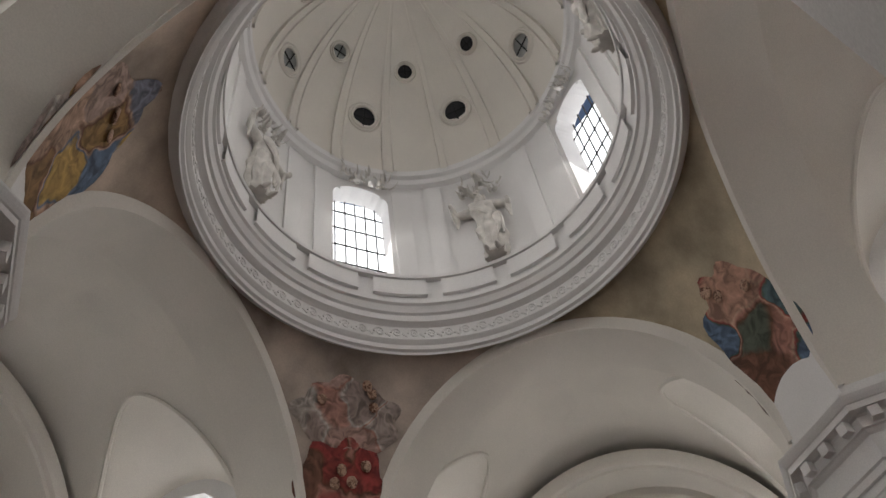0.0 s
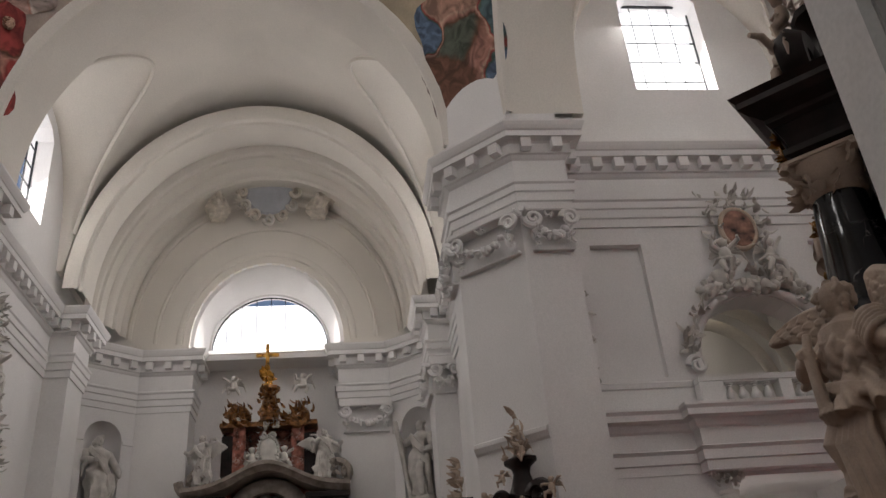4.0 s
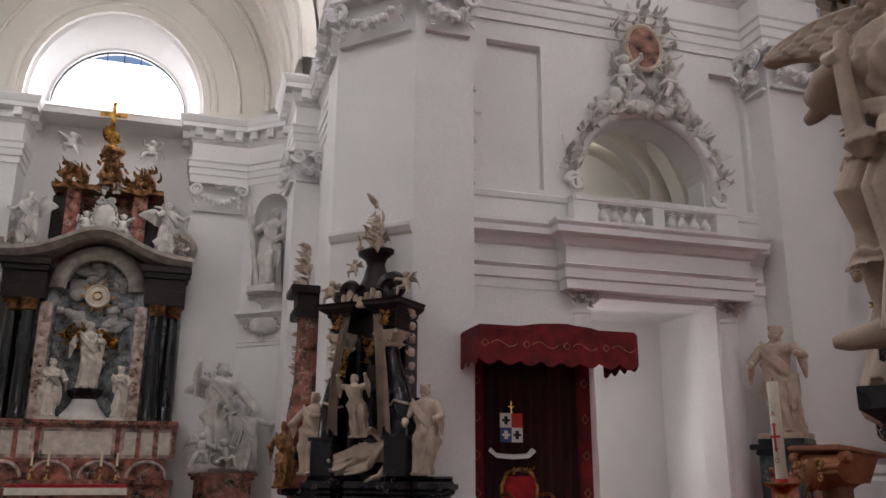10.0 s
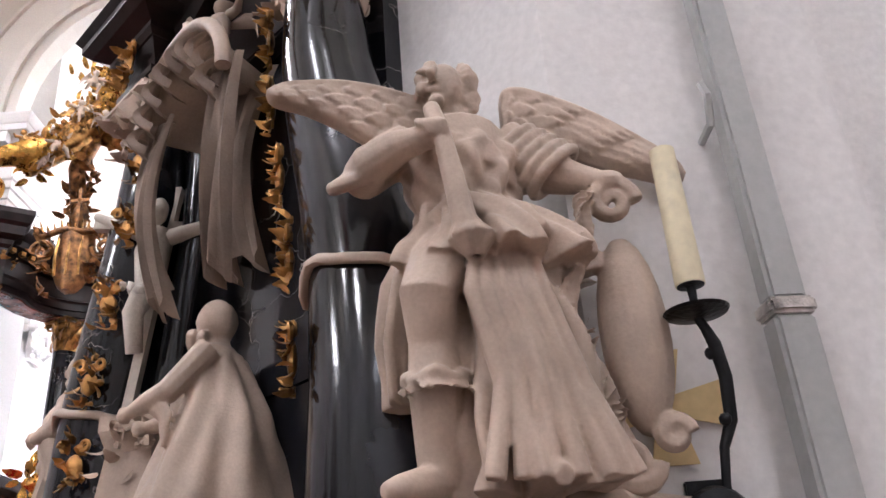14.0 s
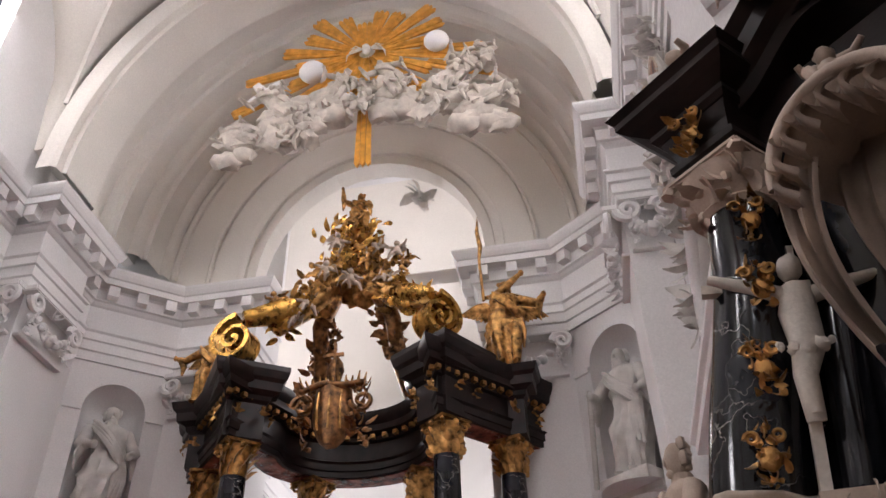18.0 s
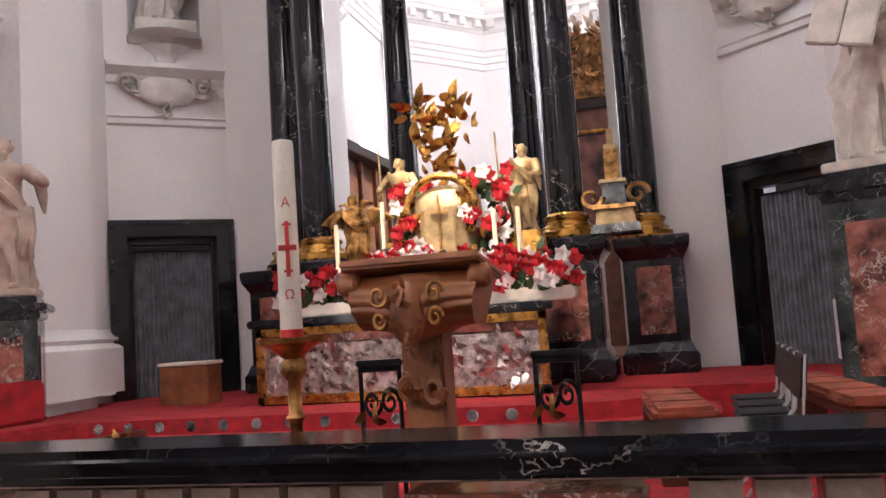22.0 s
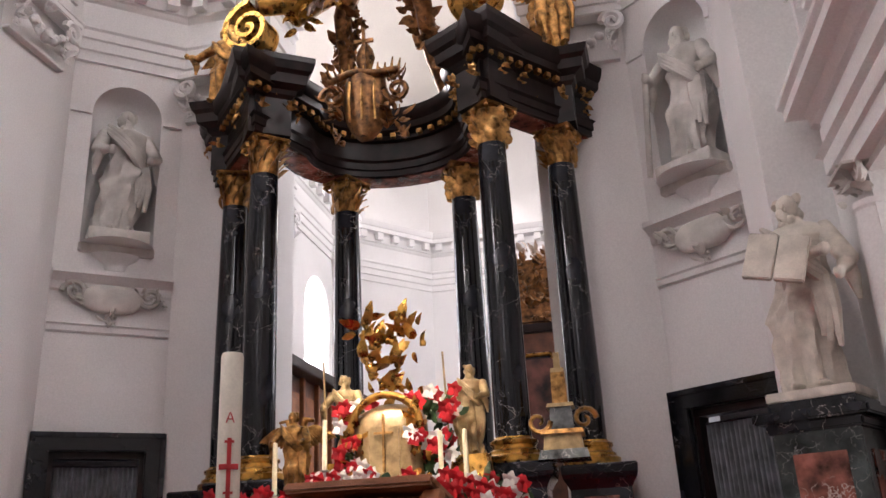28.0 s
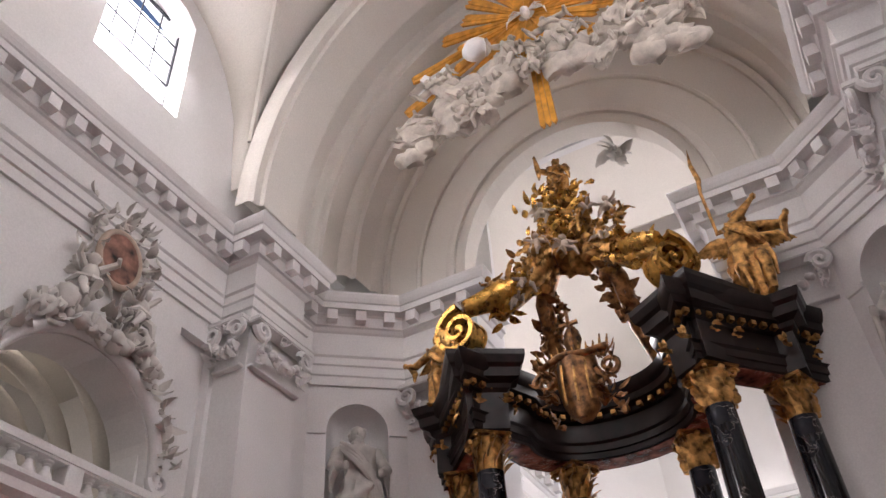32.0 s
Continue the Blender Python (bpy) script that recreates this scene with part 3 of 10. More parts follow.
# dome ring, drum, cap
BEFORE = set(scene.objects)
RING = [(6.36, 18.22), (6.1, 18.1), (6.02, 17.95), (6.0, 18.02), (5.92, 18.06), (5.92, 18.2), (5.84, 18.26), (5.8, 18.3), (5.8, 18.72), (5.72, 18.76), (5.62, 18.8), (5.6, 18.98), (5.52, 19.02), (5.44, 19.2), (5.36, 19.24), (5.36, 19.34), (5.45, 19.4), (5.6, 19.4)]
structure("trim_dome_ring", lathe(RING, 96, caps=False), PLASTER, "white moulded ring cornice under the dome", 30)
# carved scroll frieze on the ring
fr = thing("ring_frieze", "white stucco leaf scroll frieze round the dome ring", "frieze")
fbm = bmesh.new()
spiral((0, 0, 0), 0.17, 1.3, 0.03, 14, None, (0.035, 0.02), fbm)
tube([(-0.17, 0, -0.02), (-0.3, 0.0, -0.12), (-0.42, 0, 0.02)], [0.03, 0.035, 0.02], 5, fbm)
for a in range(0, 360, 60):
    blob((0.07 * math.cos(radians(a)), -0.02, 0.07 * math.sin(radians(a))), 0.04, fbm, seg=5)
first = None
for i in range(72):
    a = 360 * i / 72
    if first is None:
        first = link_mesh("leaf_scroll", fbm, PLASTER)
        ob = first
    else:
        ob = new("leaf_scroll", first.data)
    ob.parent = fr
    ob.matrix_basis = pose(0, 0, 18.5, 0, 0, a) @ pose(5.79, 0, 0, 0, 0, 90)


def drum_point(a, z, r=5.42):
    return Vector((r * math.cos(radians(a)), r * math.sin(radians(a)), z))


WIN_A, WIN_Z0, WIN_Z1 = 10.5, 20.45, 24.0
bm = bmesh.new()
cols = [i * 1.5 for i in range(240)]
zs = [19.4, 20.0, 20.45, 21, 21.6, 22.2, 22.8, 23.4, 24.0, 24.3, 24.6, 25.0]
vs = {}
for i, a in enumerate(cols):
    for j, z in enumerate(zs):
        vs[i, j] = bm.verts.new(drum_point(a, z))
for i, a in enumerate(cols):
    for j in range(len(zs) - 1):
        d = min(abs((a + 0.75 - w + 180) % 360 - 180) for w in (45, 135, 225, 315))
        zmid = (zs[j] + zs[j + 1]) / 2
        if d < WIN_A and 20.45 < zmid < 24.3 - (0.55 if d > 7 else 0):
            continue
        n = (i + 1) % 240
        bm.faces.new((vs[i, j], vs[n, j], vs[n, j + 1], vs[i, j + 1]))
structure("wall_drum", bm, PLASTER, "white drum wall of the dome", True)


def dome_window(a):
    w = thing("dome_window", "tall arched dome window with leaded panes and white reveal", "window", pose(0, 0, 0, 0, 0, a), "dome windows")
    h = 0.98
    out = arch_outline(0, h, 20.4, 23.75, 12, 0.55)
    m = Matrix.Translation((5.36, 0, 0)) @ Matrix(((0, 1, 0, 0), (-1, 0, 0, 0), (0, 0, 1, 0), (0, 0, 0, 1)))
    part("window_frame", holed(arch_outline(0, h + 0.22, 20.2, 23.75, 12, 0.62), [out], 0.7, m), PLASTER, w, "white moulded window surround")
    g = bmesh.new()
    for i in range(-2, 3):
        box(5.98, 6.02, i * 0.36 - 0.02, i * 0.36 + 0.02, 20.4, 24.2, g)
    for z in (21.2, 22.0, 22.8, 23.6):
        box(5.98, 6.02, -1, 1, z - 0.02, z + 0.02, g)
    part("glazing_bars", g, LEAD, w, "dark leaded glazing bars")
    return w


for a in (45, 135, 225, 315):
    dome_window(a)
bm = bmesh.new()
lathe([(7.4, 19.0), (7.4, 26.0)], 48, bm, caps=False)
structure("backdrop_dome_sky", bm, SKYGLOW, "bright overcast sky outside the dome windows")

DOME = [(5.55, 24.55), (5.2, 24.6), (5.1, 24.72), (5.22, 24.8), (5.02, 24.86), (4.98, 25.05)]
structure("trim_dome_cornice", lathe(DOME, 96, caps=False), PLASTER, "white cornice at the foot of the dome", 30)


def cap_r(z):
    return 5.05 * math.sqrt(max(0.0, 1 - ((z - 24.9) / 6.2) ** 2))


prof = [(cap_r(24.9 + 6.2 * math.sin(radians(t))), 24.9 + 6.2 * math.sin(radians(t))) for t in range(0, 81, 4)]
structure("ceiling_dome", lathe(prof, 96, caps=False), VAULT, "cream plastered dome", True)
bm = lathe([(0.9, 30.95), (0.9, 32.6), (0.02, 33.0)], 8, caps=False)
structure("ceiling_lantern", bm, SKYGLOW, "bright lantern over the dome")
for i in range(16):
    a = i * 22.5 + 11.25
    bm = bmesh.new()
    prev = None
    for t in range(0, 80, 6):
        z = 24.95 + 6.2 * math.sin(radians(t))
        r = cap_r(z) - 0.03
        hw = 0.24 * max(0.25, r / 5)
        ring = [bm.verts.new((rr, y, z)) for rr, y in ((r + 0.1, -hw), (r - 0.14, -hw), (r - 0.14, -hw * 0.6), (r - 0.06, -hw * 0.5), (r - 0.06, hw * 0.5), (r - 0.14, hw * 0.6), (r - 0.14, hw), (r + 0.1, hw))]
        if prev:
            for p in range(7):
                bm.faces.new((prev[p], prev[p + 1], ring[p + 1], ring[p]))
        prev = ring
    bm.transform(pose(0, 0, 0, 0, 0, a))
    structure("trim_dome_rib", bm, VAULT, "double moulded rib on the dome", 25)
for row, (z, n, rad, off) in enumerate(((27.5, 8, 0.42, 0), (29.35, 8, 0.28, 22.5))):
    for i in range(n):
        a = 360 * i / n + off
        oc = thing("dome_oculus", "round dome oculus with a moulded cream rim and leaded pane", "window", None, "dome oculi")
        r = cap_r(z)
        dz = 0.02
        tilt = math.degrees(math.atan2(cap_r(z - dz) - cap_r(z + dz), 2 * dz))
        oc.matrix_basis = pose(0, 0, 0, 0, 0, a) @ pose(r - 0.02, 0, z, 0, -90 - tilt, 0)
        part("rim", lathe([(rad, -0.1), (rad, 0.08), (rad * 1.15, 0.12), (rad * 1.3, 0.06), (rad * 1.42, 0.1), (rad * 1.55, 0.03), (rad * 1.55, -0.1)], 24), VAULT, oc, "moulded cream rim", 40)
        part("pane", lathe([(0.001, 0.01), (rad * 1.02, 0.01)], 20), LEAD if (i + row) % 3 else GREYPAINT, oc, "dark glass pane")
        bm = box(-rad, rad, -0.02, 0.02, 0.0, 0.035)
        box(-0.02, 0.02, -rad, rad, 0.0, 0.035, bm)
        part("glazing_bars", bm, IRON, oc)

moved_since(BEFORE, RISE)

# sky outside the clerestory windows, and their leaded panes


def leaded_window(name, m, w, h, nx, nz, label):
    """A glazed window in the x-z plane of m, with its foot at z = 0."""
    win = thing(name, label, "window", m, name)
    fr = bmesh.new()
    for x in (-w / 2, w / 2):
        box(x - 0.025, x + 0.025, -0.03, 0.03, 0, h, fr)
    for z in (0.0, h):
        box(-w / 2, w / 2, -0.03, 0.03, z - 0.025, z + 0.025, fr)
    part("window_frame", fr, IRON, win, "thin dark iron frame")
    for i in range(1, nx):
        part("glazing_bar", box(-w / 2 + w * i / nx - 0.007, -w / 2 + w * i / nx + 0.007, -0.02, 0.02, 0, h), LEAD, win)
    for i in range(1, nz):
        part("glazing_bar", box(-w / 2, w / 2, -0.02, 0.02, h * i / nz - 0.006, h * i / nz + 0.006), LEAD, win)
    return win


for k in range(4):
    for s in (-1, 1):
        m = rot(k) @ pose(s * 6.4, BAY, 14.3, 0, 0, 90)
        leaded_window("clerestory_window", m, 2.1, 3.2, 4, 5, "tall clear clerestory window with thin leads")
        bm = box(-1.6, 1.6, -0.02, 0.02, -0.6, 4.2)
        structure("backdrop_sky", transformed(bm, rot(k) @ pose(s * 7.2, BAY, 14.0, 0, 0, 90)), SKYGLOW, "bright overcast sky outside a window")

# closing walls: transept ends with the lunette, nave end
# the nave and right transept ends are unseen; their windows are added for light
for k in (1, 2, 3):
    m = rot(k) @ pose(0, 18.7, 0)
    if k == 2:
        structure("wall_nave_end", holed([(-4.2, 0), (4.2, 0), (4.2, 17), (-4.2, 17)], [arch_outline(0, 1.6, 12.6, 13.2)], 0.4, m), PLASTER, "white closing wall added across the unseen end of the nave")
    else:
        structure("wall_apse_%d" % k, holed([(-4.2, 0), (4.2, 0), (4.2, 17), (-4.2, 17)], [arch_outline(0, 2.05, 12.98, 13.0, 24)], 0.35, m), PLASTER, "white back wall behind the side altar with a half-round window")
    structure("backdrop_sky", transformed(box(-2.6, 2.6, 0, 0.04, 12.2, 15.2), rot(k) @ pose(0, 19.9, 0)), SKYGLOW, "bright overcast sky outside a window")
    w = thing("lunette_window", "half-round clear window with thin lead cames over the altar", "window", rot(k) @ pose(0, 18.85, 13.0))
    bm = bmesh.new()
    for i in range(-3, 4):
        hh = math.sqrt(max(0.05, 2.05 ** 2 - (i * 0.52) ** 2))
        box(i * 0.52 - 0.014, i * 0.52 + 0.014, -0.015, 0.015, 0, hh, bm)
    part("glazing_bars", bm, LEAD, w, "thin vertical lead bars")
    part("rim", tube([(2.05 * math.cos(math.pi * i / 24), 0, 2.05 * math.sin(math.pi * i / 24)) for i in range(25)], 0.04, 6), IRON, w, "thin dark iron rim")
    # soffit of the recess
    bm, prev = bmesh.new(), None
    for i in range(25):
        a = math.pi * i / 24
        ring = [bm.verts.new((r * math.cos(a), u, z + r * math.sin(a) * (1.17 if r > 2.3 else 1))) for r, u, z in ((2.62, 17.6, 12.79), (2.62, 17.75, 12.79), (2.5, 17.8, 12.79), (2.12, 18.72, 13.0))]
        if prev:
            for p in range(3):
                bm.faces.new((prev[p], prev[p + 1], ring[p + 1], ring[p]))
        prev = ring
    structure("trim_lunette_reveal_%d" % k, transformed(bm, rot(k)), PLASTER, "white splayed reveal of the half-round window", 40)
    structure("trim_lunette_sill_%d" % k, transformed(prism([(17.62, 12.2), (18.72, 12.2), (18.72, 13.0), (17.62, 12.44)], -2.6, 2.6), rot(k) @ Matrix(((0, 0, 1, 0), (1, 0, 0, 0), (0, 1, 0, 0), (0, 0, 0, 1)))), PLASTER, "white sill under the half-round window")

# mouldings round the end arches
for k in (0, 1):
    for r, w, z in ((2.95, 0.12, 12.75), (3.75, 0.06, 12.8), (4.62, 0.1, 12.95)):
        bm, prev = bmesh.new(), None
        for i in range(33):
            a = math.pi * i / 32
            ring = [bm.verts.new((rr * math.cos(a), u, z + rr * math.sin(a))) for rr, u in ((r - w, 17.62), (r - w * 0.8, 17.52), (r, 17.5), (r + w * 0.8, 17.54), (r + w, 17.62))]
            if prev:
                for p in range(4):
                    bm.faces.new((prev[p], prev[p + 1], ring[p + 1], ring[p]))
            prev = ring
        tall(structure("trim_end_arch", transformed(bm, rot(k)), VAULT, "moulded arch on the end wall", 40))

# side aisles behind the oratories
for k in (0, 1):
    for s in (-1, 1):
        m = rot(k)
        x0, x1 = sorted((s * 6.6, s * 10.2))
        structure("floor_aisle_%d%d" % (k, s), transformed(box(x0, x1, 7.4, 14.0, -0.2, -0.001 if k else 0.005), m), FLOORSTONE, "stone floor of the side aisle")
        structure("ceiling_aisle_%d%d" % (k, s), transformed(box(x0, x1, 7.4, 14.0, 5.3, 5.7), m), PLASTER, "white ceiling of the side passage")
        structure("ceiling_oratory_%d%d" % (k, s), transformed(box(x0, x1, 7.4, 14.0, 10.2, 10.4), m), VAULT, "cream ceiling of the oratory")
        e0, e1 = sorted((s * 10.0, s * 10.3))
        structure("wall_aisle_%d%d" % (k, s), transformed(box(e0, e1, 7.4, 14.0, 0, 10.3), m), PLASTER, "white outer wall of the aisle")
        for u in (7.2, 13.9):
            structure("wall_aisle_cross_%d%d" % (k, s), transformed(box(x0, x1, u, u + 0.2, 0, 10.3), m), PLASTER, "white cross wall of the aisle")
        # fill lights added inside the aisle, which has no windows
        area_lamp("aisle_fill", m @ look((s * 9.0, 10.8, 9.9), (s * 8.0, 10.8, 0)), 1.6, 3.0, 130 * DAY, (1, 0.93, 0.80))
        area_lamp("passage_fill", m @ look((s * 9.7, 11.0, 3.2), (s * 6.0, 10.5, 2.0)), 2.4, 2.4, 380 * DAY, (1, 0.96, 0.9))

# monks' choir behind the high altar
for s in (-1, 1):
    m = Matrix(((0, s, 0, s * 4.6), (1, 0, 0, 0), (0, 0, 1, 0), (0, 0, 0, 1)))
    holes = [arch_outline(21.6, 1.0, 5.6, 8.2), arch_outline(26.4, 1.0, 5.6, 8.2), arch_outline(24.0, 1.3, 12.6, 14.6)]
    structure("wall_monks_choir_%s" % ("a" if s < 0 else "b"), holed([(18.9, 0), (30.6, 0), (30.6, 18), (18.9, 18)], holes, 0.5, m), PLASTER, "white side wall of the choir behind the altar")
    pth = [(s * 4.6, 18.9), (s * 4.6, 20.0), (s * 4.35, 20.0), (s * 4.35, 20.6), (s * 4.6, 20.6), (s * 4.6, 22.8), (s * 4.35, 22.8), (s * 4.35, 23.5), (s * 4.6, 23.5), (s * 4.6, 27.6), (s * 4.35, 27.6), (s * 4.35, 28.4), (s * 4.6, 28.4), (s * 4.6, 29.4), (s * 2.4, 32.0), (0, 32.0)]
    if s < 0:
        pth = pth[::-1]
    ent = structure("trim_choir_entablature_%s" % ("a" if s < 0 else "b"), moulding(pth, [(o, z - 0.3) for o, z in CORNICE]), PLASTER, "white entablature of the choir behind the altar")
    for a, b in zip(offset_path(pth, 0.19), offset_path(pth, 0.19)[1:]):
        d = b - a
        n = int(d.length / 0.55)
        for i in range(n):
            p = a + d * ((i + 0.5) / n)
            ob = new("modillion", MODMESH)
            ob.parent = ent
            ob.matrix_basis = pose(p.x, p.y, -0.3, 0, 0, math.degrees(math.atan2(d.y, d.x)))
    for u in (20.3, 23.15, 28.0):
        structure("wall_choir_pilaster", box(*sorted((s * 4.35, s * 4.62)), u - 0.32, u + 0.32, 0, 10.2), PLASTER, "white pilaster in the choir behind the altar")
    seg = [(s * 4.6, 29.4), (s * 2.4, 32.0), (s * 2.7, 32.3), (s * 4.9, 29.6)]
    structure("wall_choir_canted_%s" % ("a" if s < 0 else "b"), prism(seg, 0, 18), PLASTER, "white canted wall of the choir")
    structure("wall_choir_return_%s" % ("a" if s < 0 else "b"), box(*sorted((s * 2.52, s * 5.2)), 18.95, 19.1, 0, 18), PLASTER, "white return wall beside the choir arch")
    structure("backdrop_sky", box(*sorted((s * 5.9, s * 5.95)), 18.6, 31.0, 0.5, 17.6), SKYGLOW, "bright overcast sky outside the choir windows")
structure("wall_choir_end", holed([(-2.6, 0), (2.6, 0), (2.6, 18), (-2.6, 18)], [arch_outline(0, 0.7, 6.0, 8.0)], 0.4, pose(0, 32.0, 0)), PLASTER, "white end wall of the choir with a niche")
structure("wall_choir_niche", box(-0.9, 0.9, 32.35, 32.5, 5.8, 9), STUCCO, "grey back of the end niche")
bm, rows = bmesh.new(), []
for i in range(25):
    a = math.pi * i / 24
    rows.append([bm.verts.new((4.75 * math.cos(a), u, 13.0 + 4.4 * math.sin(a))) for u in (18.6, 22, 26, 30, 32.3)])
for a, b in zip(rows, rows[1:]):
    for j in range(4):
        bm.faces.new((a[j], a[j + 1], b[j + 1], b[j]))
structure("ceiling_monks_choir", bm, VAULT, "white vault of the choir behind the altar", True)
structure("floor_monks_choir", box(-4.7, 4.7, 18.9, 32.3, 0.5, 0.9), DARKWOOD, "dark floor of the choir behind the altar")
structure("wall_choir_head", box(-5.2, 5.2, 18.7, 18.9, 16.4, 21), PLASTER, "white wall over the choir arch")

# choir floor and steps
structure("floor_choir_step_1", box(-5.1, 5.1, 5.75, 6.2, 0, 0.13), STEPSTONE, "worn grey stone step up to the choir")
structure("floor_choir_step_2", box(-5.1, 5.1, 6.15, 6.6, 0, 0.26), STEPSTONE, "worn grey stone step up to the choir")
structure("floor_choir_step_3", box(-5.1, 5.1, 6.55, 7.7, -0.1, 0.24), STEPSTONE, "grey stone step that carries the altar rail")
structure("floor_choir", box(-5.7, 5.7, 7.55, 19.0, -0.1, 0.37), CARPET, "red carpeted floor of the choir")

# ---------- figures and ornament ----------


def ridge(x):
    return 1 - 2 * abs(math.sin(x)) ** 0.8


def feather(bm, p, q, w, thick):
    """A flat blade from p to q, broad in the plane across y."""
    p, q = Vector(p), Vector(q)
    d = (q - p).normalized()
    s = d.cross(Vector((0, 1, 0))).normalized()
    n = s.cross(d)
    rows = []
    for t, f in ((0, 0.6), (0.3, 1.0), (0.65, 0.95), (0.88, 0.6), (1, 0.1)):
        c = p.lerp(q, t)
        rows.append([bm.verts.new(c + s * w * f * a + n * thick * e * max(0.3, f)) for a, e in ((1, 0), (0.5, 1), (0, 1.3), (-0.5, 1), (-1, 0), (0, -0.6))])
    for a, b in zip(rows, rows[1:]):
        for k in range(6):
            bm.faces.new((a[k], a[(k + 1) % 6], b[(k + 1) % 6], b[k]))
    bm.faces.new(rows[0][::-1])
    bm.faces.new(rows[-1])


def figure(h, seed=0, seg=44, rings=52, arm_l=(0.25, 0.12, 0.62), arm_r=(-0.12, 0.22, 0.6), beard=False, wings=0.0, lean=0.03, bare_leg=False, head_turn=0.0, hair=True, staff=None, spread=1.0, kneel=False, swag=True):
    """One draped statue, h high, standing at the origin and facing +y. Arms reach to points in units of h."""
    rnd = random.Random(seed)
    ph = [rnd.uniform(0, 6.28) for _ in range(6)]
    bm = bmesh.new()
    prof = [(0.0, 0.135, 0.12), (0.03, 0.15, 0.13), (0.12, 0.145, 0.125), (0.28, 0.15, 0.13), (0.40, 0.155, 0.128), (0.50, 0.148, 0.12), (0.60, 0.122, 0.10), (0.68, 0.135, 0.105), (0.76, 0.158, 0.105), (0.80, 0.15, 0.095), (0.825, 0.10, 0.075), (0.84, 0.055, 0.055), (0.87, 0.05, 0.052)]
    if kneel:
        prof = [(z * 0.8 if z < 0.5 else z, x * (1.25 if z < 0.4 else 1), y * (1.6 if z < 0.4 else 1)) for z, x, y in prof]

    def at(f):
        for (z0, x0, y0), (z1, x1, y1) in zip(prof, prof[1:]):
            if z0 <= f <= z1:
                t = (f - z0) / (z1 - z0 + 1e-9)
                return x0 + (x1 - x0) * t, y0 + (y1 - y0) * t
        return prof[-1][1:]

    rows = []
    for i in range(rings + 1):
        f = 0.87 * i / rings
        rx, ry = at(f)
        sway = lean * math.sin(f * 5.2 + ph[0])
        amp = 0.25 * max(0.0, 1 - (f / 0.74) ** 1.5) + (0.055 if f < 0.78 else 0.0)
        diag = 0.10 if 0.36 < f < 0.72 else 0.0
        row = []
        for k in range(seg):
            a = 2 * math.pi * k / seg
            fold = ridge(2.5 * a + ph[1] + 2.5 * f + 0.5 * math.sin(6 * f + ph[5])) * 0.5 + ridge(4.5 * a + ph[2] - 4 * f) * 0.45 + ridge(7 * a + ph[3] + 6 * f) * 0.2
            cross = math.exp(-((f - 0.5 - 0.13 * math.sin(a + ph[4])) / 0.035) ** 2) * 0.22
            knee = 0.18 * math.exp(-((f - 0.33) / 0.1) ** 2 - ((a - 1.2) / 0.45) ** 2)
            q = 1 + amp * fold * spread + diag * ridge(11 * f + 1.2 * math.sin(a + ph[4]) + ph[0]) * (0.6 + 0.4 * math.sin(a)) + cross * (1 if f < 0.75 else 0) + knee + 0.10 * noise.noise(Vector((math.cos(a) * 2, math.sin(a) * 2, f * 7 + seed)))
            row.append(bm.verts.new(((rx * q * math.cos(a) + sway) * h, ry * q * math.sin(a) * h, f * h)))
        rows.append(row)
    for a, b in zip(rows, rows[1:]):
        for k in range(seg):
            j = (k + 1) % seg
            bm.faces.new((a[k], a[j], b[j], b[k]))
    bm.faces.new(rows[0][::-1])
    bm.faces.new(rows[-1])
    sx = lean * math.sin(0.9 * 5.2 + ph[0]) * h
    hd = Vector((sx + 0.012 * h * math.sin(head_turn), 0.012 * h, 0.925 * h))
    blob(hd, 0.062 * h, bm, 0.86, 0.98, 1.22, 0.04, seed, 14)
    fx = math.sin(head_turn)
    blob(hd + Vector((fx * 0.055 * h, 0.058 * h * math.cos(head_turn), -0.005 * h)), 0.014 * h, bm, 0.8, 1, 1.5, 0, 0, 6)
    blob(hd + Vector((fx * 0.035 * h, 0.038 * h, -0.05 * h)), 0.026 * h, bm, 1, 1, 0.8, 0, 0, 6)
    if hair:
        for i in range(12):
            a = rnd.uniform(0.2, 2.94) + math.pi
            z = rnd.uniform(-0.035, 0.06)
            blob(hd + Vector((math.cos(a) * 0.052 * h, math.sin(a) * 0.05 * h, z * h)), rnd.uniform(0.02, 0.032) * h, bm, 1, 1, 1.1, 0.2, i + seed, 6)
    if beard:
        for i in range(7):
            blob(hd + Vector((rnd.uniform(-0.025, 0.025) * h + fx * 0.03 * h, 0.045 * h, -(0.04 + 0.012 * i) * h)), rnd.uniform(0.02, 0.03) * h, bm, 1, 0.9, 1.3, 0.2, i, 6)
    for sgn, tip in ((1, arm_l), (-1, arm_r)):
        sh = Vector((sx + sgn * 0.135 * h, 0, 0.785 * h))
        hn = Vector((tip[0] * h, tip[1] * h, tip[2] * h))
        el = (sh + hn) / 2 + Vector((sgn * 0.07 * h, -0.02 * h, -0.06 * h))
        tube([sh, sh.lerp(el, 0.5), el, el.lerp(hn, 0.4), hn.lerp(el, 0.18), hn], [0.055 * h, 0.05 * h, 0.046 * h, 0.042 * h, 0.026 * h, 0.02 * h], 10, bm)
        blob(hn, 0.03 * h, bm, 1, 1, 1.2, 0.1, seed, 7)
        tube([el.lerp(hn, 0.3) + Vector((0, 0, -0.01 * h)), el + Vector((0, 0, -0.09 * h)), el + Vector((sgn * 0.01 * h, 0.0, -0.2 * h))], [0.05 * h, 0.04 * h, 0.012 * h], 7, bm, 0.5)
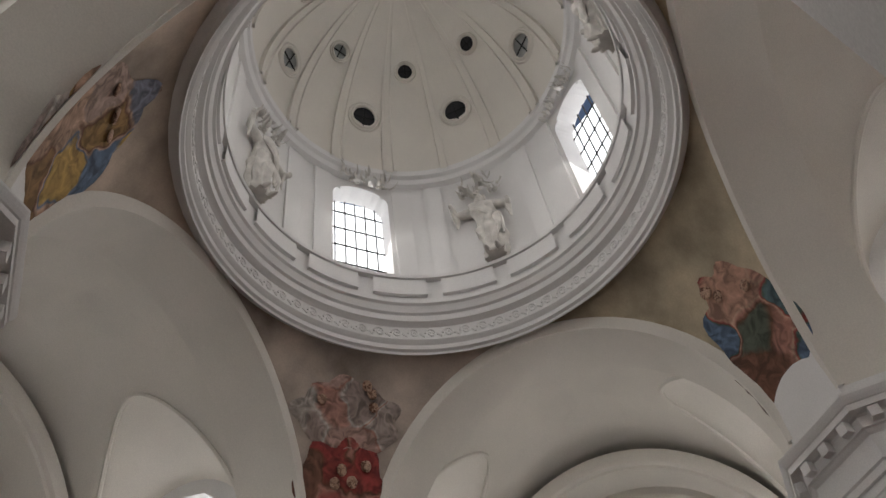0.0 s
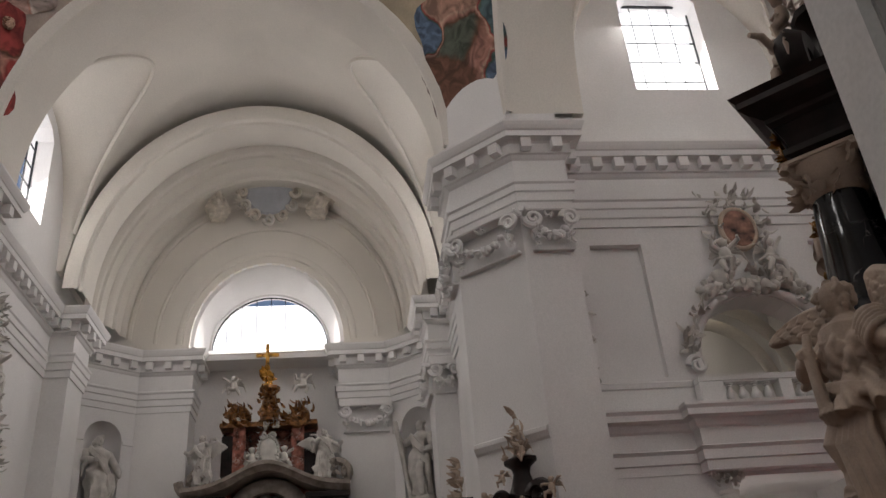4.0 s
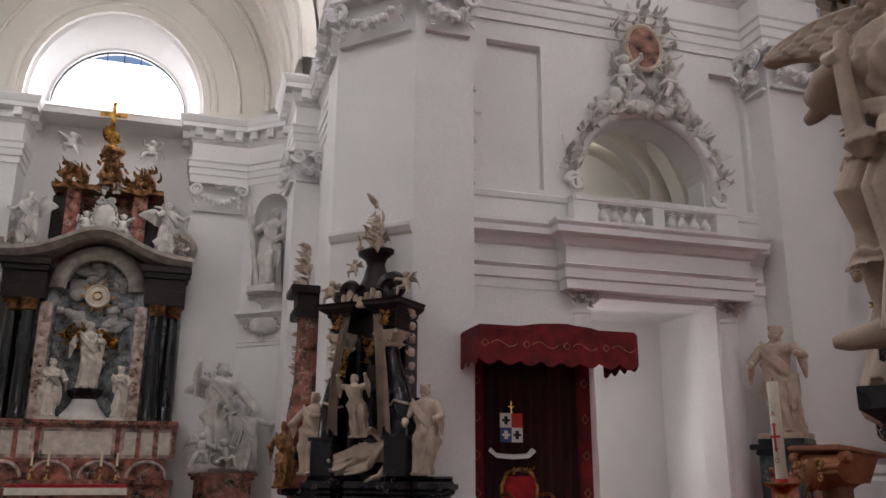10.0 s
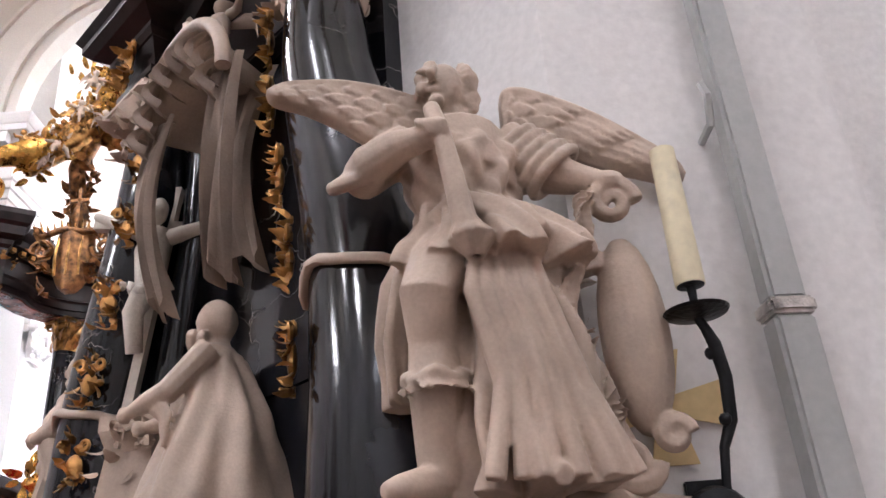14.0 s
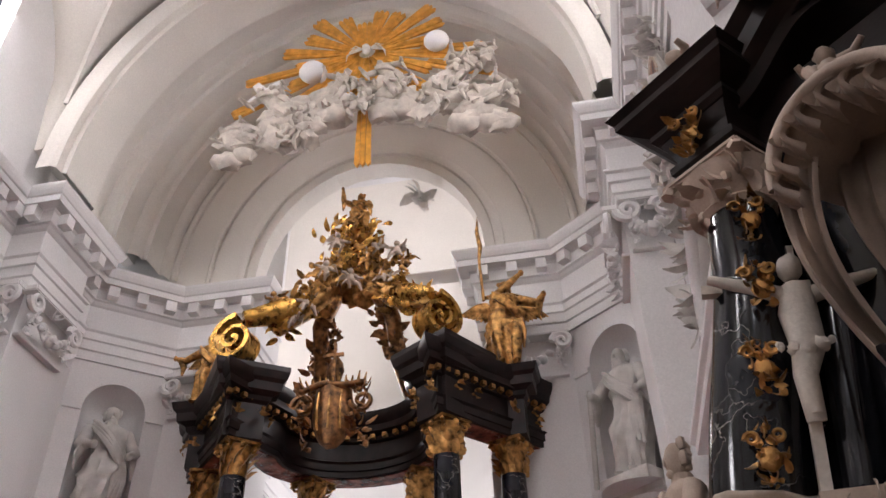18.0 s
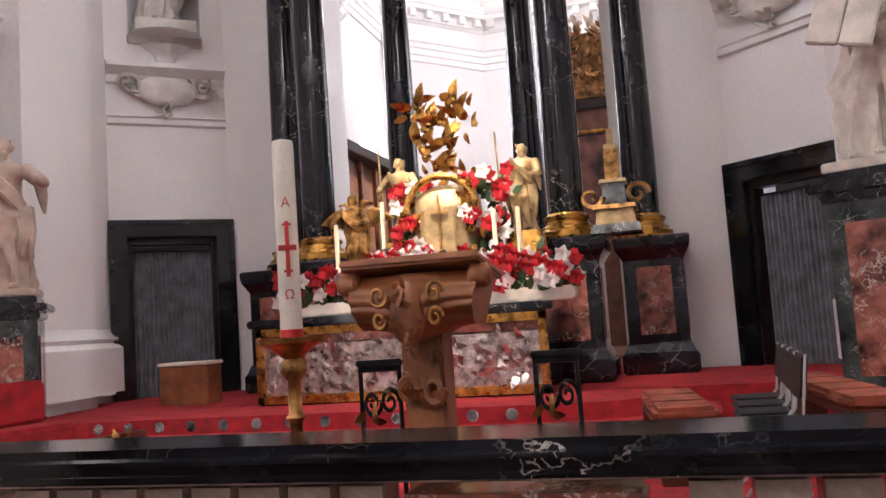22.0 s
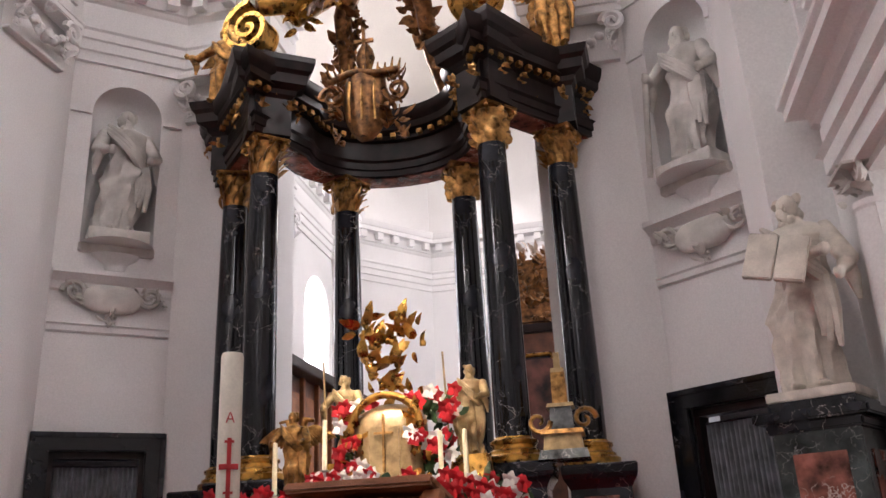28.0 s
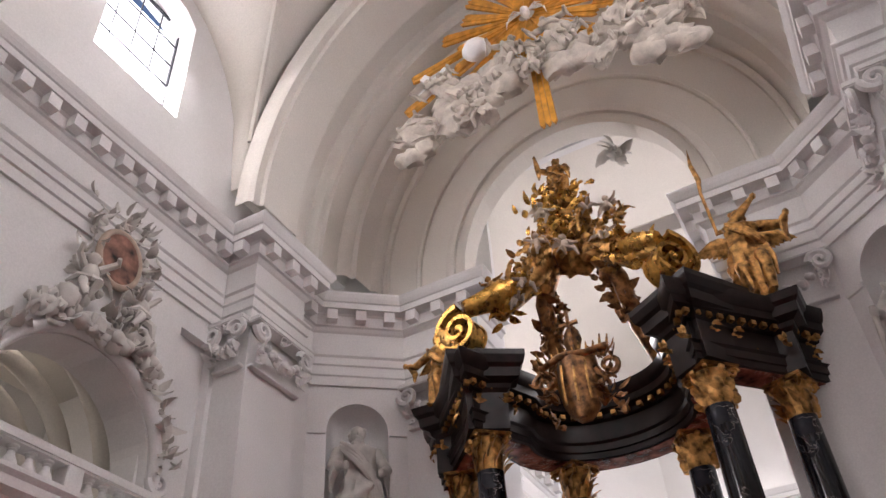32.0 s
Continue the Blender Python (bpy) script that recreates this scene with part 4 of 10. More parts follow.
    # mantle swag from shoulder to hip
    pts = [Vector((sx + (0.13 - 0.27 * t) * h, (0.06 + 0.075 * math.sin(t * 3.1)) * h, (0.81 - 0.30 * t) * h)) for t in [i / 7 for i in range(8)]]
    if swag:
        for o in (-0.03, 0.0, 0.03):
            tube([v + Vector((0, 0, o * h)) for v in pts], [0.012 * h, 0.022 * h, 0.026 * h, 0.028 * h, 0.028 * h, 0.028 * h, 0.026 * h, 0.012 * h], 7, bm)
    for i in range(4):
        x = (-0.15 + 0.02 * i) * h
        tube([Vector((x, 0.07 * h, 0.52 * h)), Vector((x - 0.02 * h, 0.11 * h, 0.36 * h)), Vector((x - 0.01 * h + 0.03 * h * math.sin(i), 0.10 * h, (0.18 + 0.03 * i) * h))], [0.035 * h, 0.03 * h, 0.012 * h], 7, bm)
    for sgn in (-1, 1):
        blob((sgn * 0.06 * h, 0.125 * h, 0.02 * h), 0.04 * h, bm, 0.75, 1.7, 0.6, 0.05, 0, 8)
    if bare_leg:
        tube([(-0.08 * h, 0.12 * h, 0.40 * h), (-0.085 * h, 0.175 * h, 0.31 * h), (-0.085 * h, 0.15 * h, 0.17 * h), (-0.08 * h, 0.14 * h, 0.03 * h)], [0.06 * h, 0.052 * h, 0.052 * h, 0.036 * h], 12, bm)
    if wings:
        for sgn in (-1, 1):
            for r in range(3):
                for i in range(9):
                    t = i / 8
                    root = Vector((sx + sgn * (0.07 + 0.22 * t * wings) * h, (-0.12 - 0.01 * r) * h, (0.76 + 0.20 * t * wings ** 0.5 - 0.10 * t * t) * h))
                    ln = (0.13 + 0.17 * r / 2 + 0.14 * t) * h * wings
                    dn = Vector((sgn * (0.25 + 0.65 * t), -0.04, -0.85 + 0.35 * t)).normalized()
                    feather(bm, root, root + dn * ln, 0.035 * h, 0.01 * h)
            tube([(sx + sgn * 0.05 * h, -0.1 * h, 0.74 * h), (sx + sgn * 0.16 * h * wings, -0.13 * h, 0.92 * h), (sx + sgn * 0.32 * h * wings, -0.13 * h, 0.90 * h)], [0.035 * h, 0.05 * h, 0.03 * h], 8, bm, 0.6)
    if staff:
        a, b, r = staff
        tube([Vector(a) * h, Vector(b) * h], [r * h, r * h], 8, bm)
    return bm


def carved(ob, voxel, rounds=2):
    """Fuse the overlapping forms of a statue into one carved surface."""
    md = ob.modifiers.new("fuse", "REMESH")
    md.mode, md.voxel_size, md.use_smooth_shade = "VOXEL", voxel, True
    sm = ob.modifiers.new("soften", "SMOOTH")
    sm.factor, sm.iterations = 0.5, rounds
    return ob


def draped(bm, levels, folds, amp0, amp1, slant, seed, nt=120, nz=44, sharp=0.7):
    """Closed fluted cloth round an axis; levels: height, centre x, centre y, half-widths x and y, bottom to top."""
    rows = []
    for b in range(nz + 1):
        v = b / nz
        f = v * (len(levels) - 1)
        i = min(int(f), len(levels) - 2)
        z, cx, cy, rx, ry = (p + (q - p) * (f - i) for p, q in zip(levels[i], levels[i + 1]))
        row = []
        for k in range(nt):
            t = 2 * math.pi * k / nt
            w = folds * t + slant * v + 0.9 * math.sin(2 * t + seed) + 0.5 * math.sin(5 * v + t + seed)
            crest = (0.5 + 0.5 * math.sin(w)) ** sharp * 2 - 1 + 0.4 * math.sin(round(folds * 1.7) * t - 2 * slant * v + seed)
            d = (amp0 + (amp1 - amp0) * v) * crest
            row.append(bm.verts.new((cx + (rx + d) * math.cos(t), cy + (ry + d) * math.sin(t), z + 0.25 * d * (1 - v))))
        rows.append(row)
    for p, q in zip(rows, rows[1:]):
        for k in range(nt):
            j = (k + 1) % nt
            bm.faces.new((p[k], p[j], q[j], q[k]))
    bm.faces.new(rows[0][::-1])
    bm.faces.new(rows[-1])
    return bm


def statue(name, label, m, h, mat, plinth=0.0, category="statue", **kw):
    bm = figure(h, **kw)
    if plinth:
        bm.transform(Matrix.Translation((0, 0, plinth)))
        box(-0.2 * h, 0.2 * h, -0.17 * h, 0.19 * h, 0, plinth, bm, 0.015)
    ob = link_mesh(name, bm, mat, 50)
    ob.matrix_basis = m
    return tagged(ob, label, category)


def putto(h, seed=0, wings=True):
    """A small plump cherub, lively pose."""
    rnd = random.Random(seed)
    bm = bmesh.new()
    t = rnd.uniform(-0.3, 0.3)
    blob((0, 0, 0.5 * h), 0.16 * h, bm, 1, 0.85, 1.5, 0.05, seed, 10)
    blob((0.04 * h * t, 0.02 * h, 0.84 * h), 0.125 * h, bm, 0.95, 1, 1.05, 0.06, seed, 10)
    for i in range(7):
        a = rnd.uniform(0, 6.28)
        blob((0.1 * h * math.cos(a), -0.03 * h + 0.07 * h * math.sin(a), 0.9 * h), 0.05 * h, bm, 1, 1, 1, 0.2, i, 5)
    for s in (-1, 1):
        e = Vector((s * rnd.uniform(0.25, 0.4) * h, rnd.uniform(0.0, 0.2) * h, rnd.uniform(0.5, 0.85) * h))
        hnd = e + Vector((s * rnd.uniform(-0.05, 0.2) * h, 0.12 * h, rnd.uniform(-0.1, 0.2) * h))
        tube([(s * 0.13 * h, 0, 0.66 * h), e, hnd], [0.07 * h, 0.06 * h, 0.04 * h], 7, bm)
        kn = Vector((s * rnd.uniform(0.1, 0.28) * h, rnd.uniform(0.08, 0.25) * h, rnd.uniform(0.2, 0.36) * h))
        ft = kn + Vector((s * rnd.uniform(-0.1, 0.15) * h, rnd.uniform(-0.2, 0.05) * h, -0.26 * h))
        tube([(s * 0.09 * h, 0, 0.36 * h), kn, ft], [0.1 * h, 0.085 * h, 0.045 * h], 7, bm)
        if wings:
            for k in range(4):
                tube([(s * 0.06 * h, -0.12 * h, 0.62 * h), (s * (0.2 + 0.07 * k) * h, -0.2 * h, (0.85 - 0.1 * k) * h), (s * (0.36 + 0.05 * k) * h, -0.2 * h, (0.8 - 0.18 * k) * h)], [0.04 * h, 0.05 * h, 0.015 * h], 5, bm, 0.4)
    tube([(-0.2 * h, 0.05 * h, 0.42 * h), (0, 0.16 * h, 0.34 * h), (0.2 * h, 0.02 * h, 0.42 * h), (0.35 * h, -0.1 * h, 0.3 * h)], [0.04 * h, 0.07 * h, 0.06 * h, 0.02 * h], 6, bm)
    return bm


def leaf(bm, root, way, size, curl=0.5, width=0.35):
    """A curled acanthus leaf with a mid rib and lobes."""
    root, way = Vector(root), Vector(way).normalized()
    side = way.cross(Vector((0.31, 0.87, 0.4))).normalized()
    up = side.cross(way)
    prev = None
    for i in range(6):
        t = i / 5
        w = size * width * (0.35 + 1.2 * t * (1 - t) * 2 * (1 + 0.25 * (i % 2))) * (1 - 0.55 * t)
        c = root + way * size * t * (1 - 0.25 * curl * t) + up * size * curl * t * t * 0.75
        ring = [bm.verts.new(c - side * w - up * size * 0.05), bm.verts.new(c + up * size * 0.03), bm.verts.new(c + side * w - up * size * 0.05), bm.verts.new(c - up * size * 0.06)]
        if prev:
            for k in range(4):
                j = (k + 1) % 4
                bm.faces.new((prev[k], prev[j], ring[j], ring[k]))
        else:
            bm.faces.new(ring[::-1])
        prev = ring
    bm.faces.new(prev)


def foliage(n, size, where, seed=0, bm=None, out=(0, 1, 0)):
    """n curled leaves with buds; where(rnd) gives each root."""
    bm, rnd = bm or bmesh.new(), random.Random(seed)
    for i in range(n):
        p = Vector(where(rnd))
        d = Vector((rnd.uniform(-1, 1), rnd.uniform(-0.6, 0.6), rnd.uniform(-1, 1))) + Vector(out) * 0.6
        leaf(bm, p, d, size * rnd.uniform(0.6, 1.3), rnd.uniform(0.2, 0.9), rnd.uniform(0.22, 0.4))
        if i % 3 == 0:
            blob(p, size * rnd.uniform(0.18, 0.32), bm, 1, 0.8, 1, 0.3, i, 6)
    return bm


def garland(p, q, sag, r, n=9, bm=None, seed=0):
    bm, rnd = bm or bmesh.new(), random.Random(seed)
    p, q = Vector(p), Vector(q)
    for i in range(n):
        t = i / (n - 1)
        c = p.lerp(q, t) - Vector((0, 0, sag * 4 * t * (1 - t)))
        f = 0.65 + 0.7 * math.sin(math.pi * t)
        for k in range(3):
            blob(c + Vector((rnd.uniform(-0.4, 0.4), rnd.uniform(-0.2, 0.4), rnd.uniform(-0.4, 0.4))) * r * f, r * f * rnd.uniform(0.5, 0.8), bm, 1, 1, 1, 0.25, i * 3 + k, 6)
    return bm


CAPITAL = {}


def pilaster_capital(m, w):
    """Composite capital for a flat pilaster of width w: x along the wall, y out of it, z = 0 at its foot."""
    key = round(w, 2)
    if key not in CAPITAL:
        c = thing("pilaster_capital", "white stucco pilaster capital with volutes and garland", "capital", None, "pilaster capitals")
        h = w / 2
        bm = box(-h, h, -0.02, 0.12, -0.06, 0.0, None, 0.01)
        part("necking", bm, PLASTER, c)
        part("bell", moulding([(h * 1.0, 0), (-h * 1.0, 0)], [(0.02, 0.0), (0.06, 0.1), (0.1, 0.45), (0.2, 0.72), (0, 0.72)]), PLASTER, c)
        part("abacus", box(-h - 0.12, h + 0.12, -0.02, 0.3, 0.78, 0.9, None, 0.02), PLASTER, c)
        for s in (-1, 1):
            v = spiral((s * h * 0.92, 0.24, 0.62), 0.2, 1.6, 0.03, 24, None, (0.07, 0.035), None, -s)
            part("volute", v, PLASTER, c, "curled stucco volute", 50)
            part("ear_leaf", foliage(5, 0.22, lambda r: (s * h * 0.9 + r.uniform(-0.08, 0.08), 0.16, r.uniform(0.05, 0.4)), 3 + s, None, (0, 1, 0)), PLASTER, c)
        part("garland", garland((-h * 0.8, 0.2, 0.46), (h * 0.8, 0.2, 0.46), 0.26, 0.1, 9), PLASTER, c, "stucco fruit garland", 60)
        part("rosette", foliage(6, 0.18, lambda r: (r.uniform(-0.06, 0.06), 0.2, 0.7 + r.uniform(-0.05, 0.05)), 9), PLASTER, c)
        c.matrix_basis = m
        CAPITAL[key] = c
        return c
    return copy_thing(CAPITAL[key], m)


for q in range(4):
    R = rot(q)
    spots = [(5.925, 5.925, -1, 1, 1.6) if q == 0 else (5.7, 5.7, -1, 1, 1.55), (5.1, 7.08 if q == 0 else 6.9, 0, 1, 0.6 if q == 0 else 0.85), (6.9, 5.1, -1, 0, 0.85), (5.2, 14.6, 0, 1, 1.35), (14.6, 5.2, -1, 0, 1.35), (5.55, 13.9, -1, 0, 0.6), (13.9, 5.55, 0, 1, 0.6), (3.3, 17.55, -1, 0, 1.5), (17.55, 3.3, 0, 1, 1.5)]
    if q in (2, 3):
        spots = spots[:3]
    for v, u, dx, dy, w in spots:
        pilaster_capital(R @ oriented(v, u, dx, dy, 9.5), w)

# ---------- high altar canopy ----------
BEFORE, LOWER = set(scene.objects), Matrix.Translation((0, 0, -0.2))
COLS = [(-1.86, 16.17), (1.86, 16.17), (-2.85, 17.24), (2.85, 17.24), (-1.08, 18.1), (1.08, 18.1)]
altar = thing("altar_canopy", "black marble altar canopy on six columns with gilded capitals", "altar")


def corinthian(bmr=0.24, h=0.62, seed=0):
    bm = lathe([(bmr * 0.92, 0), (bmr * 0.95, h * 0.5), (bmr * 1.25, h * 0.85), (bmr * 1.2, h * 0.88)], 16)
    for row, n, z, sz in ((0, 8, 0.02, 0.26), (1, 8, 0.2, 0.26), (2, 8, 0.36, 0.24)):
        for i in range(n):
            a = 2 * math.pi * (i + 0.5 * row) / n
            leaf(bm, (bmr * 0.95 * math.cos(a), bmr * 0.95 * math.sin(a), z * h / 0.62), (math.cos(a) * 0.45, math.sin(a) * 0.45, 1), sz * h / 0.62, 0.5, 0.4)
    for i in range(4):
        a = math.pi / 4 + math.pi / 2 * i
        m = pose(bmr * 1.35 * math.cos(a), bmr * 1.35 * math.sin(a), h * 0.8, 0, 0, math.degrees(a))
        spiral((0, 0, 0), 0.085, 1.4, 0.02, 14, m, (0.035, 0.02), bm)
        blob((bmr * 1.2 * math.cos(a + math.pi / 4), bmr * 1.2 * math.sin(a + math.pi / 4), h * 0.86), 0.06, bm, 1, 1, 1, 0.3, i, 6)
    box(-bmr * 1.35, bmr * 1.35, -bmr * 1.35, bmr * 1.35, h * 0.92, h, bm, 0.02)
    return bm


CAP_M = SHAFT_M = BASE_M = None
for x, y in COLS:
    if SHAFT_M is None:
        prof = [(0.25, 3.2), (0.252, 3.8)] + [(0.252 - 0.035 * t * t, 3.2 + 4.45 * t) for t in (0.25, 0.4, 0.55, 0.7, 0.85, 1.0)]
        a = part("column_shaft", lathe(prof, 32), BLACK, altar, "polished black marble column shaft with pale veins", 30)
        b = part("column_capital", corinthian(), OLDGOLD, altar, "gilded leafy column capital", 40)
        c = part("column_base", lathe([(0.40, 0), (0.42, 0.03), (0.42, 0.10), (0.37, 0.13), (0.36, 0.17), (0.31, 0.20), (0.30, 0.25), (0.33, 0.27), (0.33, 0.31), (0.27, 0.34), (0.26, 0.36)], 32), GOLD, altar, "gilded moulded column base", 30)
        SHAFT_M, CAP_M, BASE_M = a, b, c
    else:
        a, b, c = (new(n, o.data) for n, o in (("column_shaft", SHAFT_M), ("column_capital", CAP_M), ("column_base", BASE_M)))
        for o in (a, b, c):
            o.parent = altar
    a.matrix_basis, b.matrix_basis, c.matrix_basis = pose(x, y, 0), pose(x, y, 7.65, 0, 0, 25 * x), pose(x, y, 2.87)


def canopy_line():
    """Middle line of the canopy's entablature, from the left outer column round the back to the right."""
    pts = [(-3.25, 17.75), (-2.85, 17.24), (-1.9, 16.15)]
    for i in range(1, 20):
        a = radians(200 - 220 * i / 20)
        pts.append((1.62 * math.cos(a), 17.05 + 1.25 * math.sin(a)))
    return pts + [(1.9, 16.15), (2.85, 17.24), (3.25, 17.75)]


def band(line, section, bm=None):
    """A symmetric section of (half width, z) pairs swept along a line."""
    bm = bm or bmesh.new()
    rows = []
    for sgn, sec in ((1, section), (-1, section[::-1])):
        for d, z in sec:
            rows.append([bm.verts.new((p.x, p.y, z)) for p in offset_path(line, sgn * d)])
    for a, b in zip(rows, rows[1:] + rows[:1]):
        for i in range(len(a) - 1):
            bm.faces.new((a[i], a[i + 1], b[i + 1], b[i]))
    bm.faces.new([r[0] for r in rows])
    bm.faces.new([r[-1] for r in rows][::-1])
    return bm


LINE = canopy_line()
part("architrave", band(LINE, [(0.26, 8.27), (0.26, 8.38), (0.29, 8.39), (0.29, 8.52), (0.33, 8.56), (0.25, 8.6), (0.25, 8.95)]), BLACKWOOD, altar, "black moulded architrave and frieze", 30)
part("cornice", band(LINE, [(0.25, 8.94), (0.31, 8.97), (0.33, 9.05), (0.46, 9.1), (0.48, 9.22), (0.52, 9.25), (0.56, 9.34), (0.58, 9.42), (0.58, 9.47)]), BLACKWOOD, altar, "black projecting cornice", 30)
part("soffit_band", band(LINE, [(0.2, 8.25), (0.2, 8.268)]), RED_MARBLE, altar, "reddish underside of the architrave")
for x, y in COLS[:4]:
    z0, z1 = (9.2, 9.6) if abs(x) < 2.5 else (8.9, 9.5)
    ang = math.degrees(math.atan2(y - 17.4, x)) + 90
    m = pose(x, y, 0, 0, 0, ang)
    prof = [(0.36, 8.28), (0.36, 8.94), (0.42, 9.0), (0.44, 9.08), (0.58, 9.14), (0.6, 9.3), (0.66, 9.36), (0.7, 9.5), (0.7, z1)]
    part("corner_block", transformed(lathe([(r * 1.36, z) for r, z in prof], 4, start=45), m), BLACKWOOD, altar, "black projecting entablature block over a column")
    for k in range(4):
        a = radians(ang + 90 * k)
        for off in (-0.22, 0.22):
            p = Vector((x + math.cos(a) * 0.5 - math.sin(a) * off, y + math.sin(a) * 0.5 + math.cos(a) * off, 8.74))
            part("gilt_applique", foliage(4, 0.13, lambda r: p + Vector((r.uniform(-0.04, 0.04), r.uniform(-0.04, 0.04), r.uniform(-0.1, 0.1))), k, None, (math.cos(a), math.sin(a), 0)), OLDGOLD, altar)
dent = None
for sgn in (1, -1):
    ln = offset_path(LINE, sgn * 0.37)
    for a, b in zip(ln, ln[1:]):
        n = max(1, int((b - a).length / 0.19))
        for i in range(n):
            p = a.lerp(b, (i + 0.5) / n)
            if dent is None:
                dent = part("gilt_dentil", box(-0.045, 0.045, -0.045, 0.045, 8.985, 9.065), OLDGOLD, altar)
                o = dent
            else:
                o = new("gilt_dentil", dent.data)
                o.parent = altar
            o.matrix_basis = pose(p.x, p.y, 0, 0, 0, math.degrees(math.atan2((b - a).y, (b - a).x)))
for i in range(4, 20, 2):
    p = offset_path(LINE, 0.27)[i]
    q = offset_path(LINE, 0.6)[i] - p
    part("gilt_applique", foliage(6, 0.15, lambda r: (p.x + r.uniform(-0.07, 0.07), p.y + r.uniform(-0.05, 0.05), 8.78 + r.uniform(-0.1, 0.1)), i, None, (q.x, q.y, 0)), OLDGOLD, altar)



def ribbon_scroll(r0, r1, turns, depth, thick, m, sign=1, n=64):
    """A broad band that curls inward in the local x-z plane."""
    bm, prev = bmesh.new(), None
    for i in range(n + 1):
        t = i / n
        r = r0 + (r1 - r0) * t ** 0.8
        a = math.pi / 2 + sign * 2 * math.pi * turns * t
        th = thick * (1 - 0.5 * t)
        row = [bm.verts.new(m @ Vector((rr * math.cos(a), y, rr * math.sin(a)))) for rr, y in ((r, -depth / 2), (r, depth / 2), (r - th, depth / 2), (r - th, -depth / 2))]
        if prev:
            for k in range(4):
                bm.faces.new((prev[k], prev[(k + 1) % 4], row[(k + 1) % 4], row[k]))
        else:
            bm.faces.new(row)
        prev = row
    bm.faces.new(prev[::-1])
    return bm


# gilded crown of the canopy
crown = thing("canopy_crown", "gilded volutes, leaves and cherubs that crown the altar canopy", "sculpture")
for s in (-1, 1):
    m = pose(-1.95 if s < 0 else 1.78, 15.8, 10.15, 0, 0, -8 if s < 0 else 48)
    part("volute", ribbon_scroll(0.54, 0.06, 2.1, 0.4, 0.06, m, -s), GOLD, crown, "large gilded volute", 40)
    for y in (-0.2, 0.2):
        part("volute_rim", ribbon_scroll(0.56, 0.06, 2.1, 0.07, 0.1, m @ pose(0, y, 0), -s), GOLD, crown, "raised gilded rim of the volute", 40)
    part("volute_eye", transformed(blob((0, -0.15, 0), 0.08, None, 1, 1.3, 1, 0, 1, 12), m), GOLD, crown, "", 60)
    tail = [m @ Vector((-s * 0.05, 0, 0.52)), Vector((s * 1.3, 16.1, 10.95)), Vector((s * 0.95, 16.35, 11.2))]
    part("volute_tail", tube(tail, [0.1, 0.16, 0.12], 8, None, 1.6), GOLD, crown, "gilded tail of the volute", 60)
    arm = [Vector((s * 1.5, 16.35, 10.75)), Vector((s * 1.3, 16.4, 11.0)), Vector((s * 0.85, 16.5, 11.35)), Vector((s * 0.45, 16.7, 11.9)), Vector((s * 0.15, 16.8, 12.6))]
    part("scroll_arm", tube(arm, [0.2, 0.26, 0.28, 0.3, 0.22], 10), OLDGOLD, crown, "gilded scroll arm", 60)
    part("leafage", foliage(130, 0.24, lambda r: arm[0].lerp(arm[2], r.random()) + Vector((r.uniform(-0.2, 0.2), r.uniform(-0.3, 0.2), r.uniform(-0.2, 0.25))), 11 + s, None, (0, -1, 0.2)), GOLD, crown, "bright gilded leaves", 50)
    part("leafage", foliage(150, 0.24, lambda r: arm[2].lerp(arm[4], r.random()) + Vector((r.uniform(-0.35, 0.35), r.uniform(-0.4, 0.2), r.uniform(-0.4, 0.2))), 21 + s, None, (0, -1, 0.2)), OLDGOLD, crown, "dull gilded leaves", 50)
    drop = [Vector((s * 0.45, 16.75, 11.7)), Vector((s * 0.75, 16.9, 11.0)), Vector((s * 0.8, 17.3, 10.2)), Vector((s * 1.05, 17.8, 9.5))]
    part("back_scroll", tube(drop, [0.22, 0.17, 0.15, 0.2], 9), BRONZE, crown, "brown gilded back scroll", 60)
    part("leafage", foliage(70, 0.26, lambda r: drop[0].lerp(drop[2], r.random()).lerp(drop[3], r.random() * 0.4) + Vector((r.uniform(-0.2, 0.2), r.uniform(-0.25, 0.1), r.uniform(-0.2, 0.2))), 31 + s, None, (0, -1, 0)), BRONZE, crown, "brown gilded leaves", 50)
part("leafage", foliage(190, 0.24, lambda r: (r.gauss(0, 0.32), 16.7 + r.uniform(-0.45, 0.1), r.uniform(11.9, 13.3)), 5, None, (0, -1, 0.3)), GOLD, crown, "bright gilded leaves", 50)
part("cloud_core", blob((0, 16.85, 12.3), 0.55, None, 0.9, 0.6, 1.6, 0.25, 2, 16), OLDGOLD, crown, "dull gilded cloud", 60)
for i, (x, y, z, h) in enumerate([(-1.35, 16.2, 11.1, 0.5), (-0.75, 16.2, 10.9, 0.55), (-0.5, 16.2, 11.6, 0.5), (0.35, 16.15, 11.7, 0.55), (0.75, 16.1, 11.3, 0.5), (0.1, 16.1, 11.25, 0.5), (1.25, 16.2, 11.6, 0.55), (0.55, 16.2, 12.1, 0.55), (-0.3, 16.15, 12.3, 0.5), (0.0, 16.1, 12.8, 0.45), (-1.2, 16.25, 10.6, 0.5), (0.95, 16.3, 12.0, 0.5)]):
    ch = tagged(link_mesh("cherub", putto(h, i + 40), SAND if i % 3 else OLDGOLD, 60), "small flesh-coloured carved cherub among gilded leaves", "cherub", "canopy cherubs")
    ch.matrix_basis = pose(x, y, z, 15 * math.sin(i * 2), 25 * math.cos(i), 180 + 40 * math.sin(i * 1.7))
